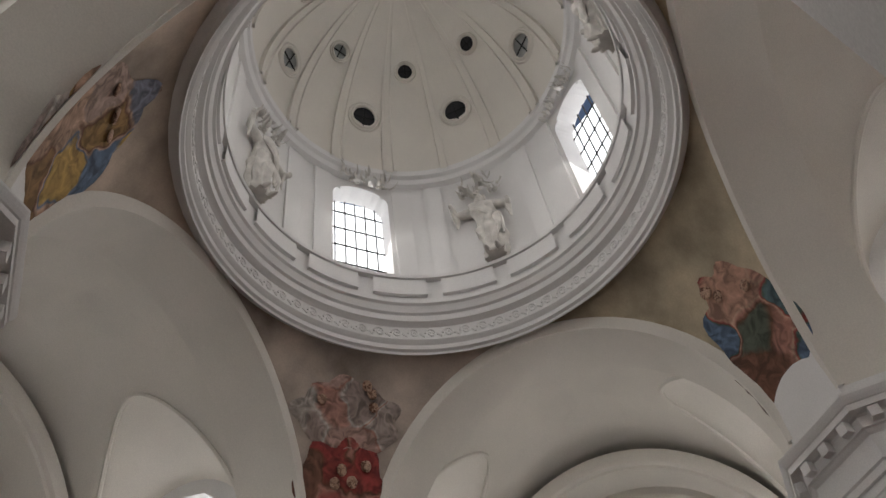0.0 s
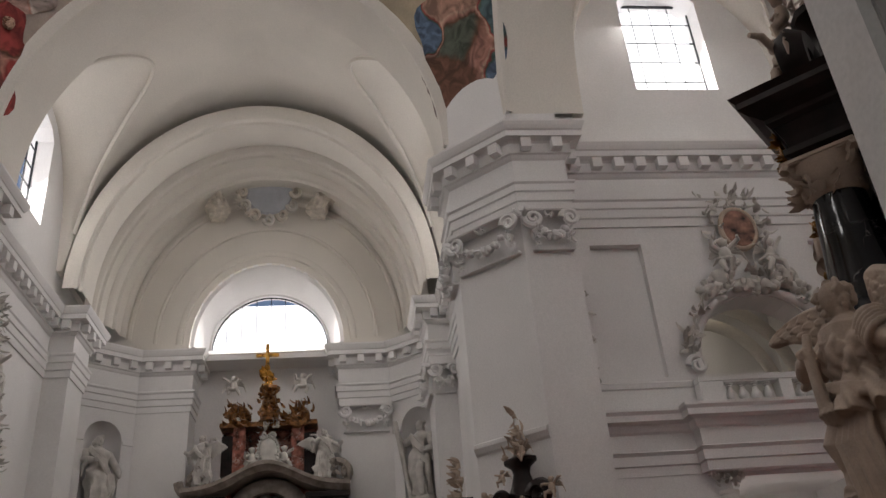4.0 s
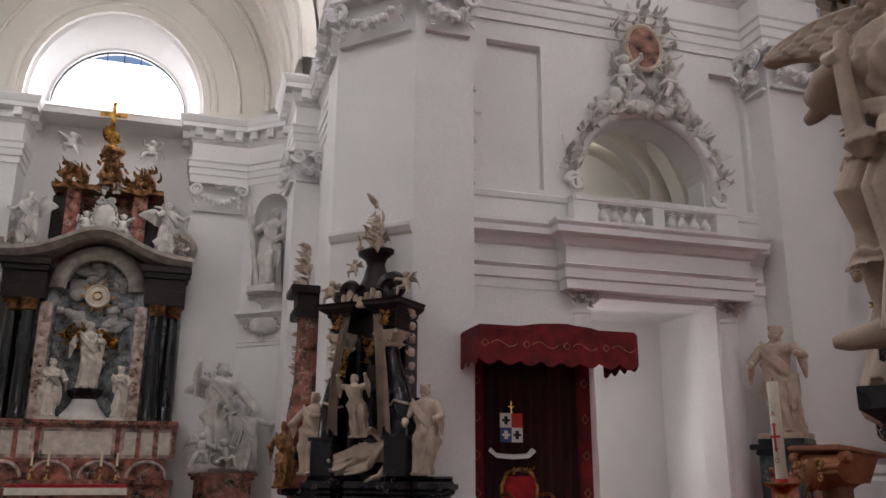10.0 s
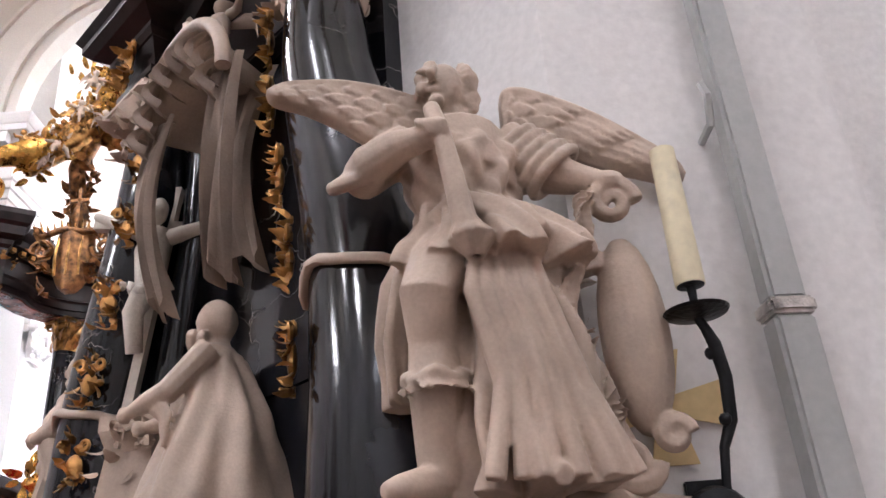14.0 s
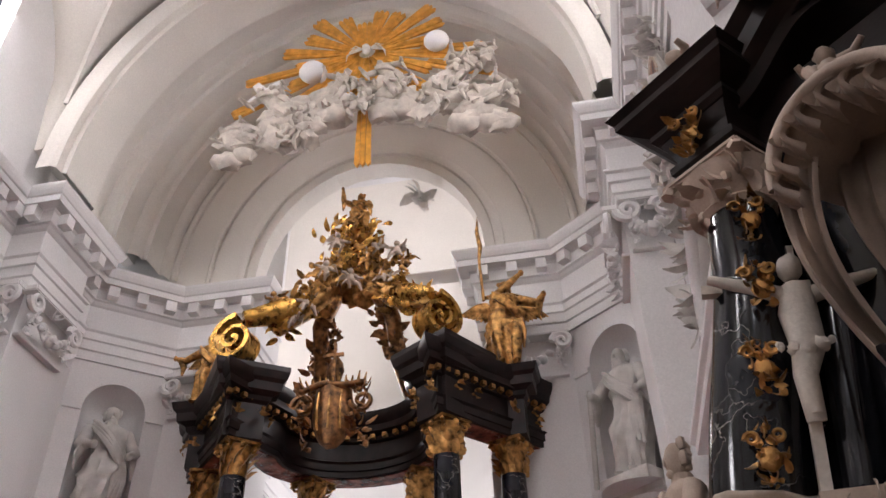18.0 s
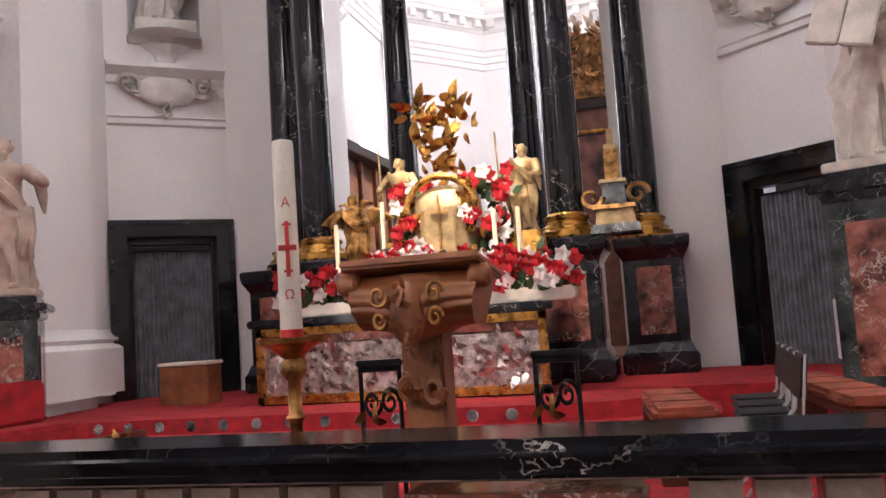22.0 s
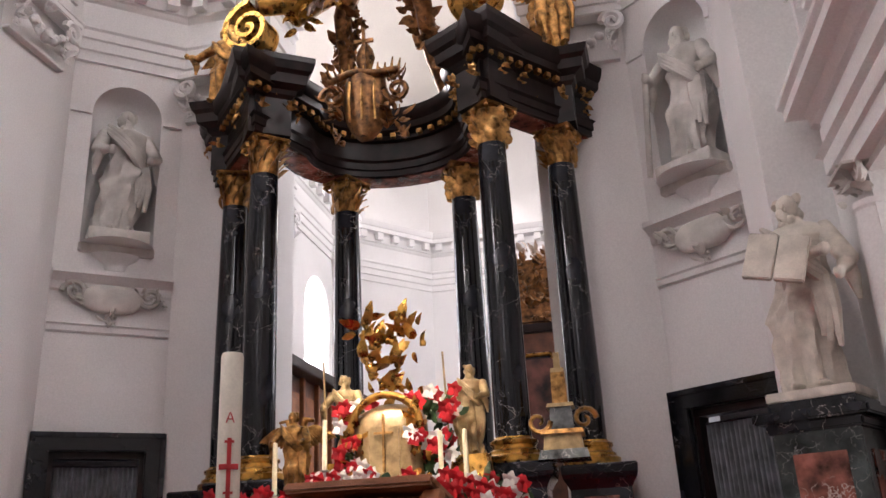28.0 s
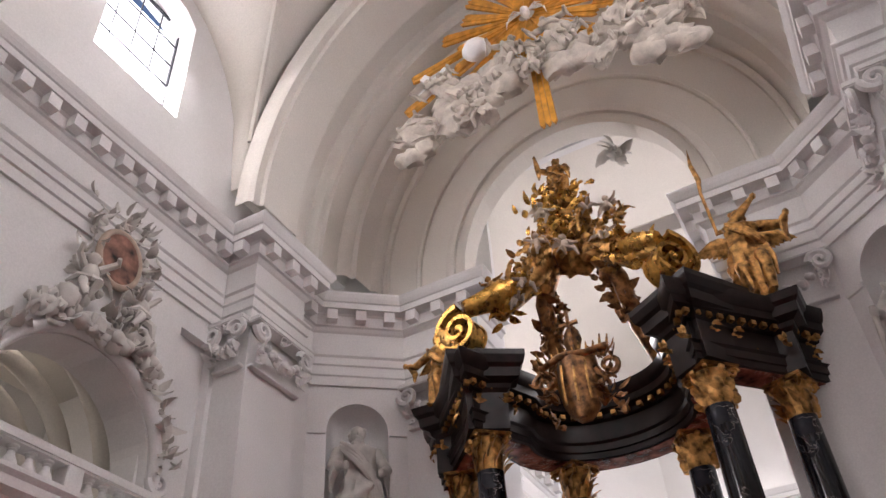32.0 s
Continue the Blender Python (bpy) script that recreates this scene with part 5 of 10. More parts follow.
st = statue("pope_statue", "gilded seated saint with raised hand on top of the canopy", pose(0.1, 16.45, 12.75, 0, 0, 180), 1.3, [OLDGOLD], seed=77, arm_l=(0.25, 0.2, 1.0), wings=0, beard=True)
for s, sd in ((-1, 51), (1, 52)):
    bm = figure(1.95 if s > 0 else 1.6, seed=sd, wings=0.62, arm_l=(-0.2 * s, 0.1, 1.05) if s > 0 else (0.45, 0.1, 0.72), arm_r=(-0.4, 0.12, 0.78) if s > 0 else (-0.3, 0.15, 0.85), bare_leg=True)
    ob = tagged(link_mesh("angel_statue", bm, OLDGOLD, 50), "gilded and flesh-coloured carved angel standing on the canopy cornice", "statue", "canopy angels")
    ob.matrix_basis = pose(s * 2.95, 16.75, 9.5 if s > 0 else 9.45, 0, 0, 180 + 12 * s)
tagged(link_mesh("gilt_spear", tube([(2.62, 16.5, 10.9), (2.58, 16.5, 11.9), (2.62, 16.5, 12.2), (2.57, 16.5, 12.6), (2.6, 16.5, 13.0)], [0.03, 0.03, 0.05, 0.04, 0.005], 7), OLDGOLD), "wavy gilded sword raised above the angel", "sword")
# coat of arms on the canopy
sh = thing("coat_of_arms", "brown gilded coat of arms with mitre, cross and bristling crown", "coat of arms", pose(0, 15.72, 8.3, 0, 0, 180))
bm = bmesh.new()
rows = []
for i in range(11):
    z = -0.5 + 0.11 * i
    w = 0.36 * math.sqrt(max(0.02, 1 - ((0.2 - z) / 0.72) ** 2)) if z < 0.2 else 0.36 - 0.1 * (z - 0.2)
    rows.append([bm.verts.new((w * (j / 8 * 2 - 1), 0.22 * (1 - (j / 8 * 2 - 1) ** 2) + 0.03, z)) for j in range(9)] + [bm.verts.new((w, 0, z)), bm.verts.new((-w, 0, z))])
for a, b in zip(rows, rows[1:]):
    for j in range(11):
        k = (j + 1) % 11
        bm.faces.new((a[j], a[k], b[k], b[j]))
bm.faces.new(rows[0])
bm.faces.new(rows[-1])
part("shield", bm, BRONZE, sh, "bulging brown gilded shield", 50)
for i in range(3):
    bm = tube([(-0.2 + 0.2 * i, 0.22 + (0.04 if i == 1 else 0), -0.25), (-0.2 + 0.2 * i, 0.27, 0.1), (-0.2 + 0.2 * i, 0.22, 0.45)], 0.022, 6)
    part("shield_rib", bm, OLDGOLD, sh)
for s in (-1, 1):
    part("mantling", foliage(34, 0.22, lambda r: (s * r.uniform(0.34, 0.62), 0.08, r.uniform(-0.55, 0.6)), 60 + s, None, (s * 0.4, 0.8, 0)), BRONZE, sh, "curled brown leafage", 50)
    part("mantling_volute", spiral((s * 0.52, 0.08, 0.3), 0.2, 1.5, 0.03, 22, None, (0.06, 0.03), None, s), BRONZE, sh, "", 60)
for i in range(11):
    a = math.pi * i / 10
    x = -0.55 + 1.1 * i / 10
    part("crown_point", tube([(x, 0.1, 0.62), (x * 1.1, 0.14, 0.8 + 0.05 * math.sin(i * 2))], [0.035, 0.012], 6), OLDGOLD, sh)
part("crown_rim", tube([(-0.58 + 1.16 * i / 10, 0.1 + 0.1 * math.sin(math.pi * i / 10), 0.6 + 0.03 * math.cos(i)) for i in range(11)], 0.06, 8), BRONZE, sh, "", 60)
for x, hh in ((-0.28, 0.5), (0.32, 0.55)):
    part("mitre", lathe([(0.1, 0.75), (0.16, 0.95), (0.13, 1.12), (0.02, 0.75 + hh)], 10, sy=0.5), BRONZE, sh, "small carved mitre", 60)
bm = box(-0.025, 0.025, 0.05, 0.1, 0.7, 1.5)
box(-0.16, 0.16, 0.05, 0.1, 1.22, 1.28, bm)
part("cross", bm, BRONZE, sh, "small brown cross")

# pedestals of the canopy
for x, y, w in ((1.86, 16.12, 0.98), (2.95, 17.1, 0.95), (-1.86, 16.12, 0.98), (-2.95, 17.1, 0.95)):
    p = thing("column_pedestal", "black marble pedestal with reddish marble panels under a gilded column base", "pedestal", pose(x, y, 0.93), "canopy pedestals")
    h = w / 2
    part("plinth", box(-h - 0.05, h + 0.05, -h - 0.05, h + 0.05, 0, 0.3, None, 0.03), BLACK, p)
    part("plinth_moulding", lathe([(h * 1.44, 0.3), (h * 1.30, 0.42), (h * 1.26, 0.44)], 4, start=45), BLACK, p)
    part("dado", box(-h * 0.88, h * 0.88, -h * 0.88, h * 0.88, 0.42, 1.62, None, 0.02), BLACK, p)
    part("capping", lathe([(h * 1.26, 1.6), (h * 1.34, 1.66), (h * 1.5, 1.74), (h * 1.54, 1.8), (h * 1.56, 1.9), (h * 1.5, 1.93)], 4, start=45), BLACK, p, "moulded black capping")
    for k in range(4):
        part("panel", transformed(box(-h * 0.5, h * 0.5, h * 0.88, h * 0.90, 0.55, 1.5), pose(0, 0, 0, 0, 0, 90 * k)), RED_MARBLE, p, "veined reddish marble panel")
for x in (-1.08, 1.08):
    tagged(link_mesh("column_pedestal", box(x - 0.45, x + 0.45, 17.65, 18.55, 0.9, 2.87, None, 0.03), BLACK), "plain black marble pedestal behind the altar", "pedestal")

# sanctuary floor and carpeted steps
structure("floor_sanctuary", box(-5.9, 5.9, 14.6, 19.0, 0.5, 0.93), CARPET, "red carpeted floor round the high altar")
carp = thing("altar_steps", "red carpeted altar steps with round grey medallions", "steps")
for z0, z1, y0, xw in ((0.57, 0.75, 12.75, 3.6), (0.75, 0.93, 13.2, 3.1)):
    pts = [(-xw - 2.0, 14.7), (-xw - 2.0, y0), (xw - 1.0, y0)] + [(xw - 1.0 + 1.0 * math.sin(radians(a)), y0 + 1.0 - 1.0 * math.cos(radians(a))) for a in range(15, 91, 15)] + [(xw, 14.7)]
    part("carpet_step", prism(pts, z0 - 0.05, z1), CARPET, carp)
    for i in range(int((2 * xw + 0.5) / 0.42)):
        x = -xw - 1.5 + 0.42 * i + 0.2
        part("medallion", transformed(lathe([(0.001, 0.012), (0.055, 0.012), (0.062, 0.004), (0.066, 0.0)], 12), pose(x, y0, (z0 + z1) / 2, 90, 0, 0)), GREY_MARBLE, carp, "round grey carpet medallion")

# altar table
mensa = thing("altar_table", "altar table with chased silver front in a gilded frame", "altar table")
part("body", box(-2.0, 1.75, 14.32, 15.5, 0.93, 1.92), BLACK, mensa)
part("top_slab", box(-2.1, 1.85, 14.22, 15.6, 1.92, 2.02, None, 0.02), BLACK, mensa, "black marble altar slab")
fr = bmesh.new()
for x0, x1, z0, z1 in ((-2.0, 1.75, 0.95, 1.06), (-2.0, 1.75, 1.8, 1.9), (-2.0, -1.9, 0.95, 1.9), (1.65, 1.75, 0.95, 1.9)):
    box(x0, x1, 14.26, 14.33, z0, z1, fr, 0.01)
part("front_frame", fr, GOLD, mensa, "gilded frame of the altar front")
part("red_band", box(-1.9, 1.65, 14.3, 14.325, 1.68, 1.8), RED_MARBLE, mensa)
bm = foliage(170, 0.17, lambda r: (r.uniform(-1.85, 1.6), 14.31, r.uniform(1.08, 1.68)), 8, None, (0, -1, 0))
part("silver_relief", bm, SILVER, mensa, "crowded chased silver relief", 50)
part("silver_ground", box(-1.9, 1.65, 14.3, 14.322, 1.05, 1.7), SILVER, mensa)
part("retable", box(-1.5, 1.6, 15.1, 15.55, 2.02, 2.3), BLACK, mensa)
for i, (x, y, z) in enumerate(((-1.1, 14.5, 2.02), (1.55, 14.5, 2.02))):
    b = tagged(link_mesh("flower_box", box(x - 0.55, x + 0.55, y - 0.18, y + 0.18, z, z + 0.16, None, 0.02), LINEN), "pale cream flower box on the altar", "flower box", "flower boxes")

# tabernacle and gilded monstrance throne
tab = thing("tabernacle", "gleaming gilded tabernacle with a small crucifix", "tabernacle", pose(0.45, 14.95, 2.3))
part("body", lathe([(0.5, 0), (0.5, 0.12), (0.42, 0.16), (0.46, 0.5), (0.52, 0.85), (0.5, 1.1), (0.42, 1.2), (0.2, 1.3)], 20, sx=0.95, sy=0.55), PALEGOLD, tab, "rounded gilded body", 40)
part("door_panel", box(-0.2, 0.2, -0.31, -0.26, 0.15, 1.0, None, 0.02), PALEGOLD, tab, "bright gilded door")
part("leafage", foliage(40, 0.18, lambda r: (r.choice((-1, 1)) * r.uniform(0.3, 0.55), -0.2, r.uniform(0.1, 1.2)), 14, None, (0, -1, 0)), GOLD, tab, "gilded leaves", 50)
bm = box(-0.015, 0.015, -0.36, -0.33, 0.45, 1.15)
box(-0.12, 0.12, -0.36, -0.33, 0.9, 0.93, bm)
part("crucifix", bm, OLDGOLD, tab, "small gilded crucifix")
part("crowning_ornament", foliage(60, 0.24, lambda r: (r.gauss(0, 0.2), -0.05 + r.uniform(-0.15, 0.15), r.uniform(1.35, 2.5)), 15, None, (0, -1, 0.3)), GOLD, tab, "gilded group of leaves and rays", 50)
part("rim", tube([(0.45 * math.cos(math.pi * i / 16), -0.24, 0.95 + 0.45 * math.sin(math.pi * i / 16)) for i in range(17)], 0.05, 8), GOLD, tab, "", 60)
# flowers, each bunch a thing
for i, (x, y, z, n) in enumerate([(-1.4, 14.5, 2.16, 16), (-0.8, 14.5, 2.16, 20), (-0.25, 14.85, 2.3, 20), (0.1, 14.75, 2.32, 16), (0.95, 14.7, 2.3, 20), (1.25, 14.55, 2.16, 20), (1.85, 14.5, 2.16, 22), (0.02, 15.0, 2.75, 14), (0.95, 15.0, 2.8, 16), (0.0, 15.05, 3.2, 14), (1.05, 15.05, 3.3, 14), (-0.5, 14.85, 2.3, 12), (1.5, 14.8, 2.3, 16)]):
    rnd = random.Random(i + 90)
    f = thing("flower_bunch", "bunch of red and white flowers with green leaves on the altar", "flowers", pose(x, y - 0.08, z), "altar flowers")
    part("leaves", foliage(n * 2, 0.2, lambda r: (r.uniform(-0.28, 0.28), r.uniform(-0.12, 0.1), r.uniform(0.0, 0.3)), i, None, (0, -0.3, 0.5)), LEAF, f, "green leaves")
    for k in range(n):
        bm = bmesh.new()
        c = Vector((rnd.uniform(-0.3, 0.3), rnd.uniform(-0.24, 0.0), rnd.uniform(0.06, 0.42)))
        for a in range(5):
            leaf(bm, c, (math.cos(a * 1.257), -0.7, math.sin(a * 1.257)), 0.12, 0.35, 0.55)
        part("blossom", bm, REDFLOWER if k % 5 < 3 else WHITEFLOWER, f)


def candlestick(m, h, ch, label="slender silvered candlestick with a tall white candle", mat=None):
    c = thing("altar_candlestick", label, "candlestick", m, "altar candlesticks")
    part("stem", lathe([(0.09, 0), (0.09, 0.03), (0.04, 0.08), (0.025, 0.14), (0.045, 0.2), (0.02, 0.26), (0.02, h - 0.1), (0.045, h - 0.06), (0.02, h - 0.03), (0.06, h)], 14), mat or SILVER, c, "", 40)
    part("candle", lathe([(0.032, h), (0.03, h + ch), (0.005, h + ch + 0.01)], 12), WAX, c, "tall ivory candle", 40)
    return c


for x in (-0.95, -0.4, 1.15, 1.45):
    candlestick(pose(x, 14.62 if abs(x) > 0.9 else 14.9, 2.02 if abs(x) > 0.9 else 2.3), 0.55, 0.62)
for x, sd in ((-0.2, 61), (1.42, 62)):
    statue("altar_statue", "silver-gilt figure of a bishop saint on the altar", pose(x, 15.25, 2.95, 0, 0, 180), 1.15, PALEGOLD, seed=sd, staff=((0.22, 0.1, 0.1), (0.25, 0.12, 1.15), 0.012), beard=True)
    pd = thing("marble_block", "gilded stepped base of an altar statue", "pedestal", pose(x, 15.25, 2.02))
    part("lower_block", box(-0.32, 0.32, -0.25, 0.25, 0, 0.45, None, 0.02), ALABASTER, pd)
    part("gilt_block", lathe([(0.4, 0.45), (0.42, 0.55), (0.34, 0.7), (0.3, 0.92)], 4, start=45), GOLD, pd, "gilded moulded block")
rel = thing("reliquary", "tiered pyramid reliquary of dull silver-gilt and grey marble", "reliquary", pose(2.55, 15.9, 2.86))
z = 0
for w, hh, mt in ((0.36, 0.12, GREY_MARBLE), (0.28, 0.2, PALEGOLD), (0.31, 0.06, OLDGOLD), (0.17, 0.3, GREY_MARBLE), (0.2, 0.05, PALEGOLD), (0.11, 0.42, OLDGOLD), (0.1, 0.06, PALEGOLD), (0.05, 0.22, PALEGOLD)):
    part("tier", lathe([(w * 1.3, z), (w * 1.18, z + hh)], 4, start=45), mt, rel)
    z += hh
for s in (-1, 1):
    part("scroll", spiral((s * 0.3, -0.15, 0.5), 0.16, 1.2, 0.03, 16, None, (0.04, 0.02), None, s), OLDGOLD, rel, "", 60)
statue("small_angel", "small gilded angel beside the altar columns", pose(-1.1, 15.7, 2.6, 0, 0, 180), 1.15, OLDGOLD, seed=64, wings=0.7)
pd = tagged(link_mesh("marble_pedestal", box(-1.4, -0.8, 15.55, 16.0, 2.0, 2.6, None, 0.03), RED_MARBLE), "reddish base under a small gilded angel", "pedestal")

moved_since(BEFORE, LOWER)

# ---------- choir: niches, doors, oratories ----------


def corbel_trim(k, s):
    """Moulded band under a niche with its hanging shell cartouche."""
    c = thing("niche_corbel", "white stucco corbel band with a shell cartouche under the niche", "corbel", rot(k) @ splay_pose(s), "niche corbels")
    part("band", moulding([(-0.97, 0), (0.97, 0)], [(0, 6.0), (0.04, 6.04), (0.06, 6.16), (0.14, 6.22), (0.22, 6.28), (0.22, 6.36), (0, 6.4)]), PLASTER, c)
    part("lower_band", moulding([(-0.97, 0), (0.97, 0)], [(0, 5.3), (0.05, 5.33), (0.05, 5.42), (0.08, 5.45), (0, 5.48)]), PLASTER, c)
    part("niche_plinth", box(-0.62, 0.62, -0.45, 0.12, 6.72, 6.88, None, 0.02), STUCCO, c, "stone plinth of the niche")
    part("bracket", lathe([(0.02, 6.36), (0.16, 6.42), (0.2, 6.55), (0.34, 6.64), (0.4, 6.72)], 14, sy=0.5), PLASTER, c, "", 40)
    part("cartouche", blob((0, 0.08, 5.9), 0.42, None, 1.25, 0.3, 0.62, 0.06, 3, 16), STUCCO, c, "bulging stucco cartouche", 60)
    for q in (-1, 1):
        part("scroll", spiral((q * 0.6, 0.1, 5.98), 0.2, 1.5, 0.03, 22, None, (0.05, 0.02), None, q), STUCCO, c, "", 60)
        part("leafage", foliage(9, 0.2, lambda r: (q * r.uniform(0.35, 0.9), 0.08, 6.0 + r.uniform(-0.15, 0.08)), 4 + q, None, (0, 1, 0)), STUCCO, c)
    part("drop_leaf", foliage(9, 0.2, lambda r: (r.gauss(0, 0.1), 0.1, r.uniform(5.4, 5.7)), 7, None, (0, 1, -0.4)), STUCCO, c)
    return c


NICHE = {(0, -1): dict(seed=3, arm_l=(0.1, 0.17, 0.6), arm_r=(-0.17, 0.14, 0.56), beard=True), (0, 1): dict(seed=8, arm_l=(0.16, 0.2, 0.62), arm_r=(-0.2, 0.15, 0.55), beard=True, staff=((0.3, 0.1, 0.0), (0.16, 0.2, 0.66), 0.02)),
         (1, -1): dict(seed=12, arm_l=(0.12, 0.18, 0.66), arm_r=(-0.22, 0.12, 0.5)), (1, 1): dict(seed=15, arm_l=(0.26, 0.08, 0.8), arm_r=(-0.16, 0.16, 0.55), bare_leg=True, staff=((0.1, 0.12, 0.0), (0.34, 0.06, 1.05), 0.035), spread=0.7)}
NICHE_LABEL = {(0, -1): "grey stone bearded saint with a book in a wall niche", (0, 1): "grey stone bearded saint with a saw in a wall niche", (1, -1): "grey stone robed female saint in a wall niche", (1, 1): "grey stone saint leaning on a beam in a wall niche"}
for (k, s), kw in NICHE.items():
    corbel_trim(k, s)
    statue("niche_statue", NICHE_LABEL[k, s], rot(k) @ splay_pose(s) @ pose(0, -0.13, 6.88), 2.5, STUCCO, 0.22, **kw)

# curtained doors in the choir
for s in (-1, 1):
    d = thing("curtained_door", "black veined marble doorway closed by a grey pleated curtain", "door", splay_pose(s, -0.32), "curtained doors")
    for x0, x1, z0, z1, y1 in ((-0.98, -0.72, 0.93, 3.72, 0.09), (0.72, 0.98, 0.93, 3.72, 0.09), (-0.98, 0.98, 3.72, 3.96, 0.092)):
        part("door_frame", box(x0, x1, -0.25, y1, z0, z1, None, 0.015), JET, d, "black marble door frame")
    part("outer_fillet", merged(box(-1.02, -0.94, 0, 0.13, 0.93, 4.0, None, 0.01), box(0.94, 1.02, 0, 0.13, 0.93, 4.0, None, 0.01), box(-1.02, 1.02, 0.002, 0.132, 3.92, 4.0, None, 0.01)), BLACK, d)
    part("inner_reveal", merged(box(-0.74, -0.64, -0.29, -0.05, 0.93, 3.72), box(0.64, 0.74, -0.29, -0.05, 0.93, 3.72), box(-0.72, 0.72, -0.29, -0.05, 3.6, 3.73)), BLACKWOOD, d)
    bm, prev = bmesh.new(), None
    for i in range(121):
        x = -0.66 + 1.32 * i / 120
        y = -0.24 + 0.045 * math.sin(i * 0.92) + 0.012 * math.sin(i * 0.37)
        row = [bm.verts.new((x, y + 0.006 * math.sin(z * 3 + i), z)) for z in (0.95, 1.6, 2.3, 3.0, 3.5)]
        if prev:
            for p in range(4):
                bm.faces.new((prev[p], row[p], row[p + 1], prev[p + 1]))
        prev = row
    part("curtain", bm, CURTAIN, d, "grey pleated curtain", True)
    part("curtain_rail", tube([(-0.68, -0.2, 3.5), (0.68, -0.2, 3.5)], 0.015, 8), IRON, d)
    # black sheet, not a wooden wall, standing in for the unlit room
    structure("wall_door_back_%s" % ("a" if s < 0 else "b"), transformed(box(-1.1, 1.1, -1.4, -1.3, 0.5, 4.2), splay_pose(s)), BLACKWOOD, "black sheet that stands in for the dark room behind the curtain")
    # moulded wall bases beside the doors
    for x0, x1 in ((-1.28, -1.03), (1.03, 1.3)):
        structure("baseboard_door", transformed(box(x0, x1, 0, 0.08, 0.93, 1.75, None, 0.02), splay_pose(s)), PLASTER, "white base beside the doorway")


def baluster_profile(h, r):
    return [(r * 0.75, 0), (r * 0.75, h * 0.07), (r * 0.5, h * 0.1), (r * 0.6, h * 0.14), (r * 0.95, h * 0.26), (r, h * 0.36), (r * 0.82, h * 0.5), (r * 0.5, h * 0.66), (r * 0.42, h * 0.78), (r * 0.62, h * 0.83), (r * 0.45, h * 0.87), (r * 0.75, h * 0.93), (r * 0.75, h)]


def oratory(k, s, dz=0.0):
    """Balcony on its entablature, pilaster columns and stucco cartouche of a bay: local x along the wall, y into the church."""
    c = oratory_middle(k, s)
    m = rot(k) @ oriented(s * WBAY, c, 0, s, dz)
    b = thing("oratory_balcony", "white stone balcony with balusters over the side passage", "balcony", m @ pose(0, -0.2 if (k, s) == (0, 1) else 0, 0), "oratory balconies")
    lo, hi = ((c - 13.88), (c - 7.42)) if s < 0 else ((7.42 - c), (13.88 - c))
    path = [(lo, 0), (-1.98, 0), (-1.98, 0.32), (1.98, 0.32), (1.98, 0), (hi, 0)]
    part("architrave", moulding(path, [(0, 4.98), (0.02, 4.98), (0.02, 5.16), (0.06, 5.18), (0.06, 5.36), (0.12, 5.42), (0.02, 5.46), (0.02, 5.78), (0.08, 5.82), (0.14, 5.94), (0.3, 5.98), (0.3, 6.1), (0.35, 6.16), (0.35, 6.22), (0, 6.24)]), PLASTER, b, "white moulded beam and cornice")
    part("deck", box(-1.97, 1.97, -0.4, 0.31, 4.99, 6.21), PLASTER, b)
    part("wall_string", moulding([(lo, 0), (-1.8, 0)], [(0, 6.7), (0.04, 6.72), (0.06, 6.82), (0, 6.86)]), PLASTER, b)
    part("wall_string", moulding([(1.8, 0), (hi, 0)], [(0, 6.7), (0.04, 6.72), (0.06, 6.82), (0, 6.86)]), PLASTER, b)
    part("top_rail", box(-1.8, 1.8, 0.06, 0.36, 6.68, 6.84, None, 0.03), PLASTER, b, "moulded white stone handrail")
    part("bottom_rail", box(-1.78, 1.78, 0.08, 0.34, 6.22, 6.3, None, 0.015), PLASTER, b)
    for x, w in ((-1.55, 0.5), (0, 0.26), (1.55, 0.5)):
        part("pedestal", box(x - w / 2, x + w / 2, 0.07, 0.35, 6.28, 6.7, None, 0.01), PLASTER, b)
    first = None
    for x in (-1.13, -0.87, -0.6, -0.34, 0.34, 0.6, 0.87, 1.13):
        if first is None:
            first = part("baluster", lathe(baluster_profile(0.4, 0.105), 14), PLASTER, b, "bulging stone baluster", 40)
            o = first
        else:
            o = new("baluster", first.data)
            o.parent = b
        o.matrix_basis = pose(x, 0.2, 6.29)
    # columns of the passage
    for x in (-1.62, 1.55):
        col = thing("passage_column", "white plastered column with a stucco capital", "column", m @ pose(x, -0.05, -dz), "passage columns")
        part("shaft", lathe([(0.26, 0), (0.26, 0.2), (0.22, 0.28), (0.215, 2.0), (0.19, 4.55), (0.21, 4.58), (0.21, 4.64)], 24), PLASTER, col, "", 30)
        part("capital", merged(foliage(18, 0.2, lambda r: (r.uniform(-0.24, 0.24), r.uniform(0.05, 0.24), r.uniform(4.66, 4.95)), 5, None, (0, 1, 0.3)), spiral((0.25, 0.15, 4.92), 0.1, 1.4, 0.02, 16, None, (0.04, 0.02), None, 1), spiral((-0.25, 0.15, 4.92), 0.1, 1.4, 0.02, 16, None, (0.04, 0.02), None, -1), box(-0.3, 0.3, -0.1, 0.3, 4.97, 5.0)), STUCCO, col, "leafy stucco capital", 50)
    # cartouche over the arch
    ca = thing("stucco_cartouche", "white stucco cartouche of scrolls, cherubs and an oval portrait medallion", "cartouche", m @ pose(0, 0, 0), "oratory cartouches")
    arch = [(1.55 * math.cos(radians(a)), 0.06, 7.25 + 1.55 * math.sin(radians(a))) for a in range(-8, 189, 7)]
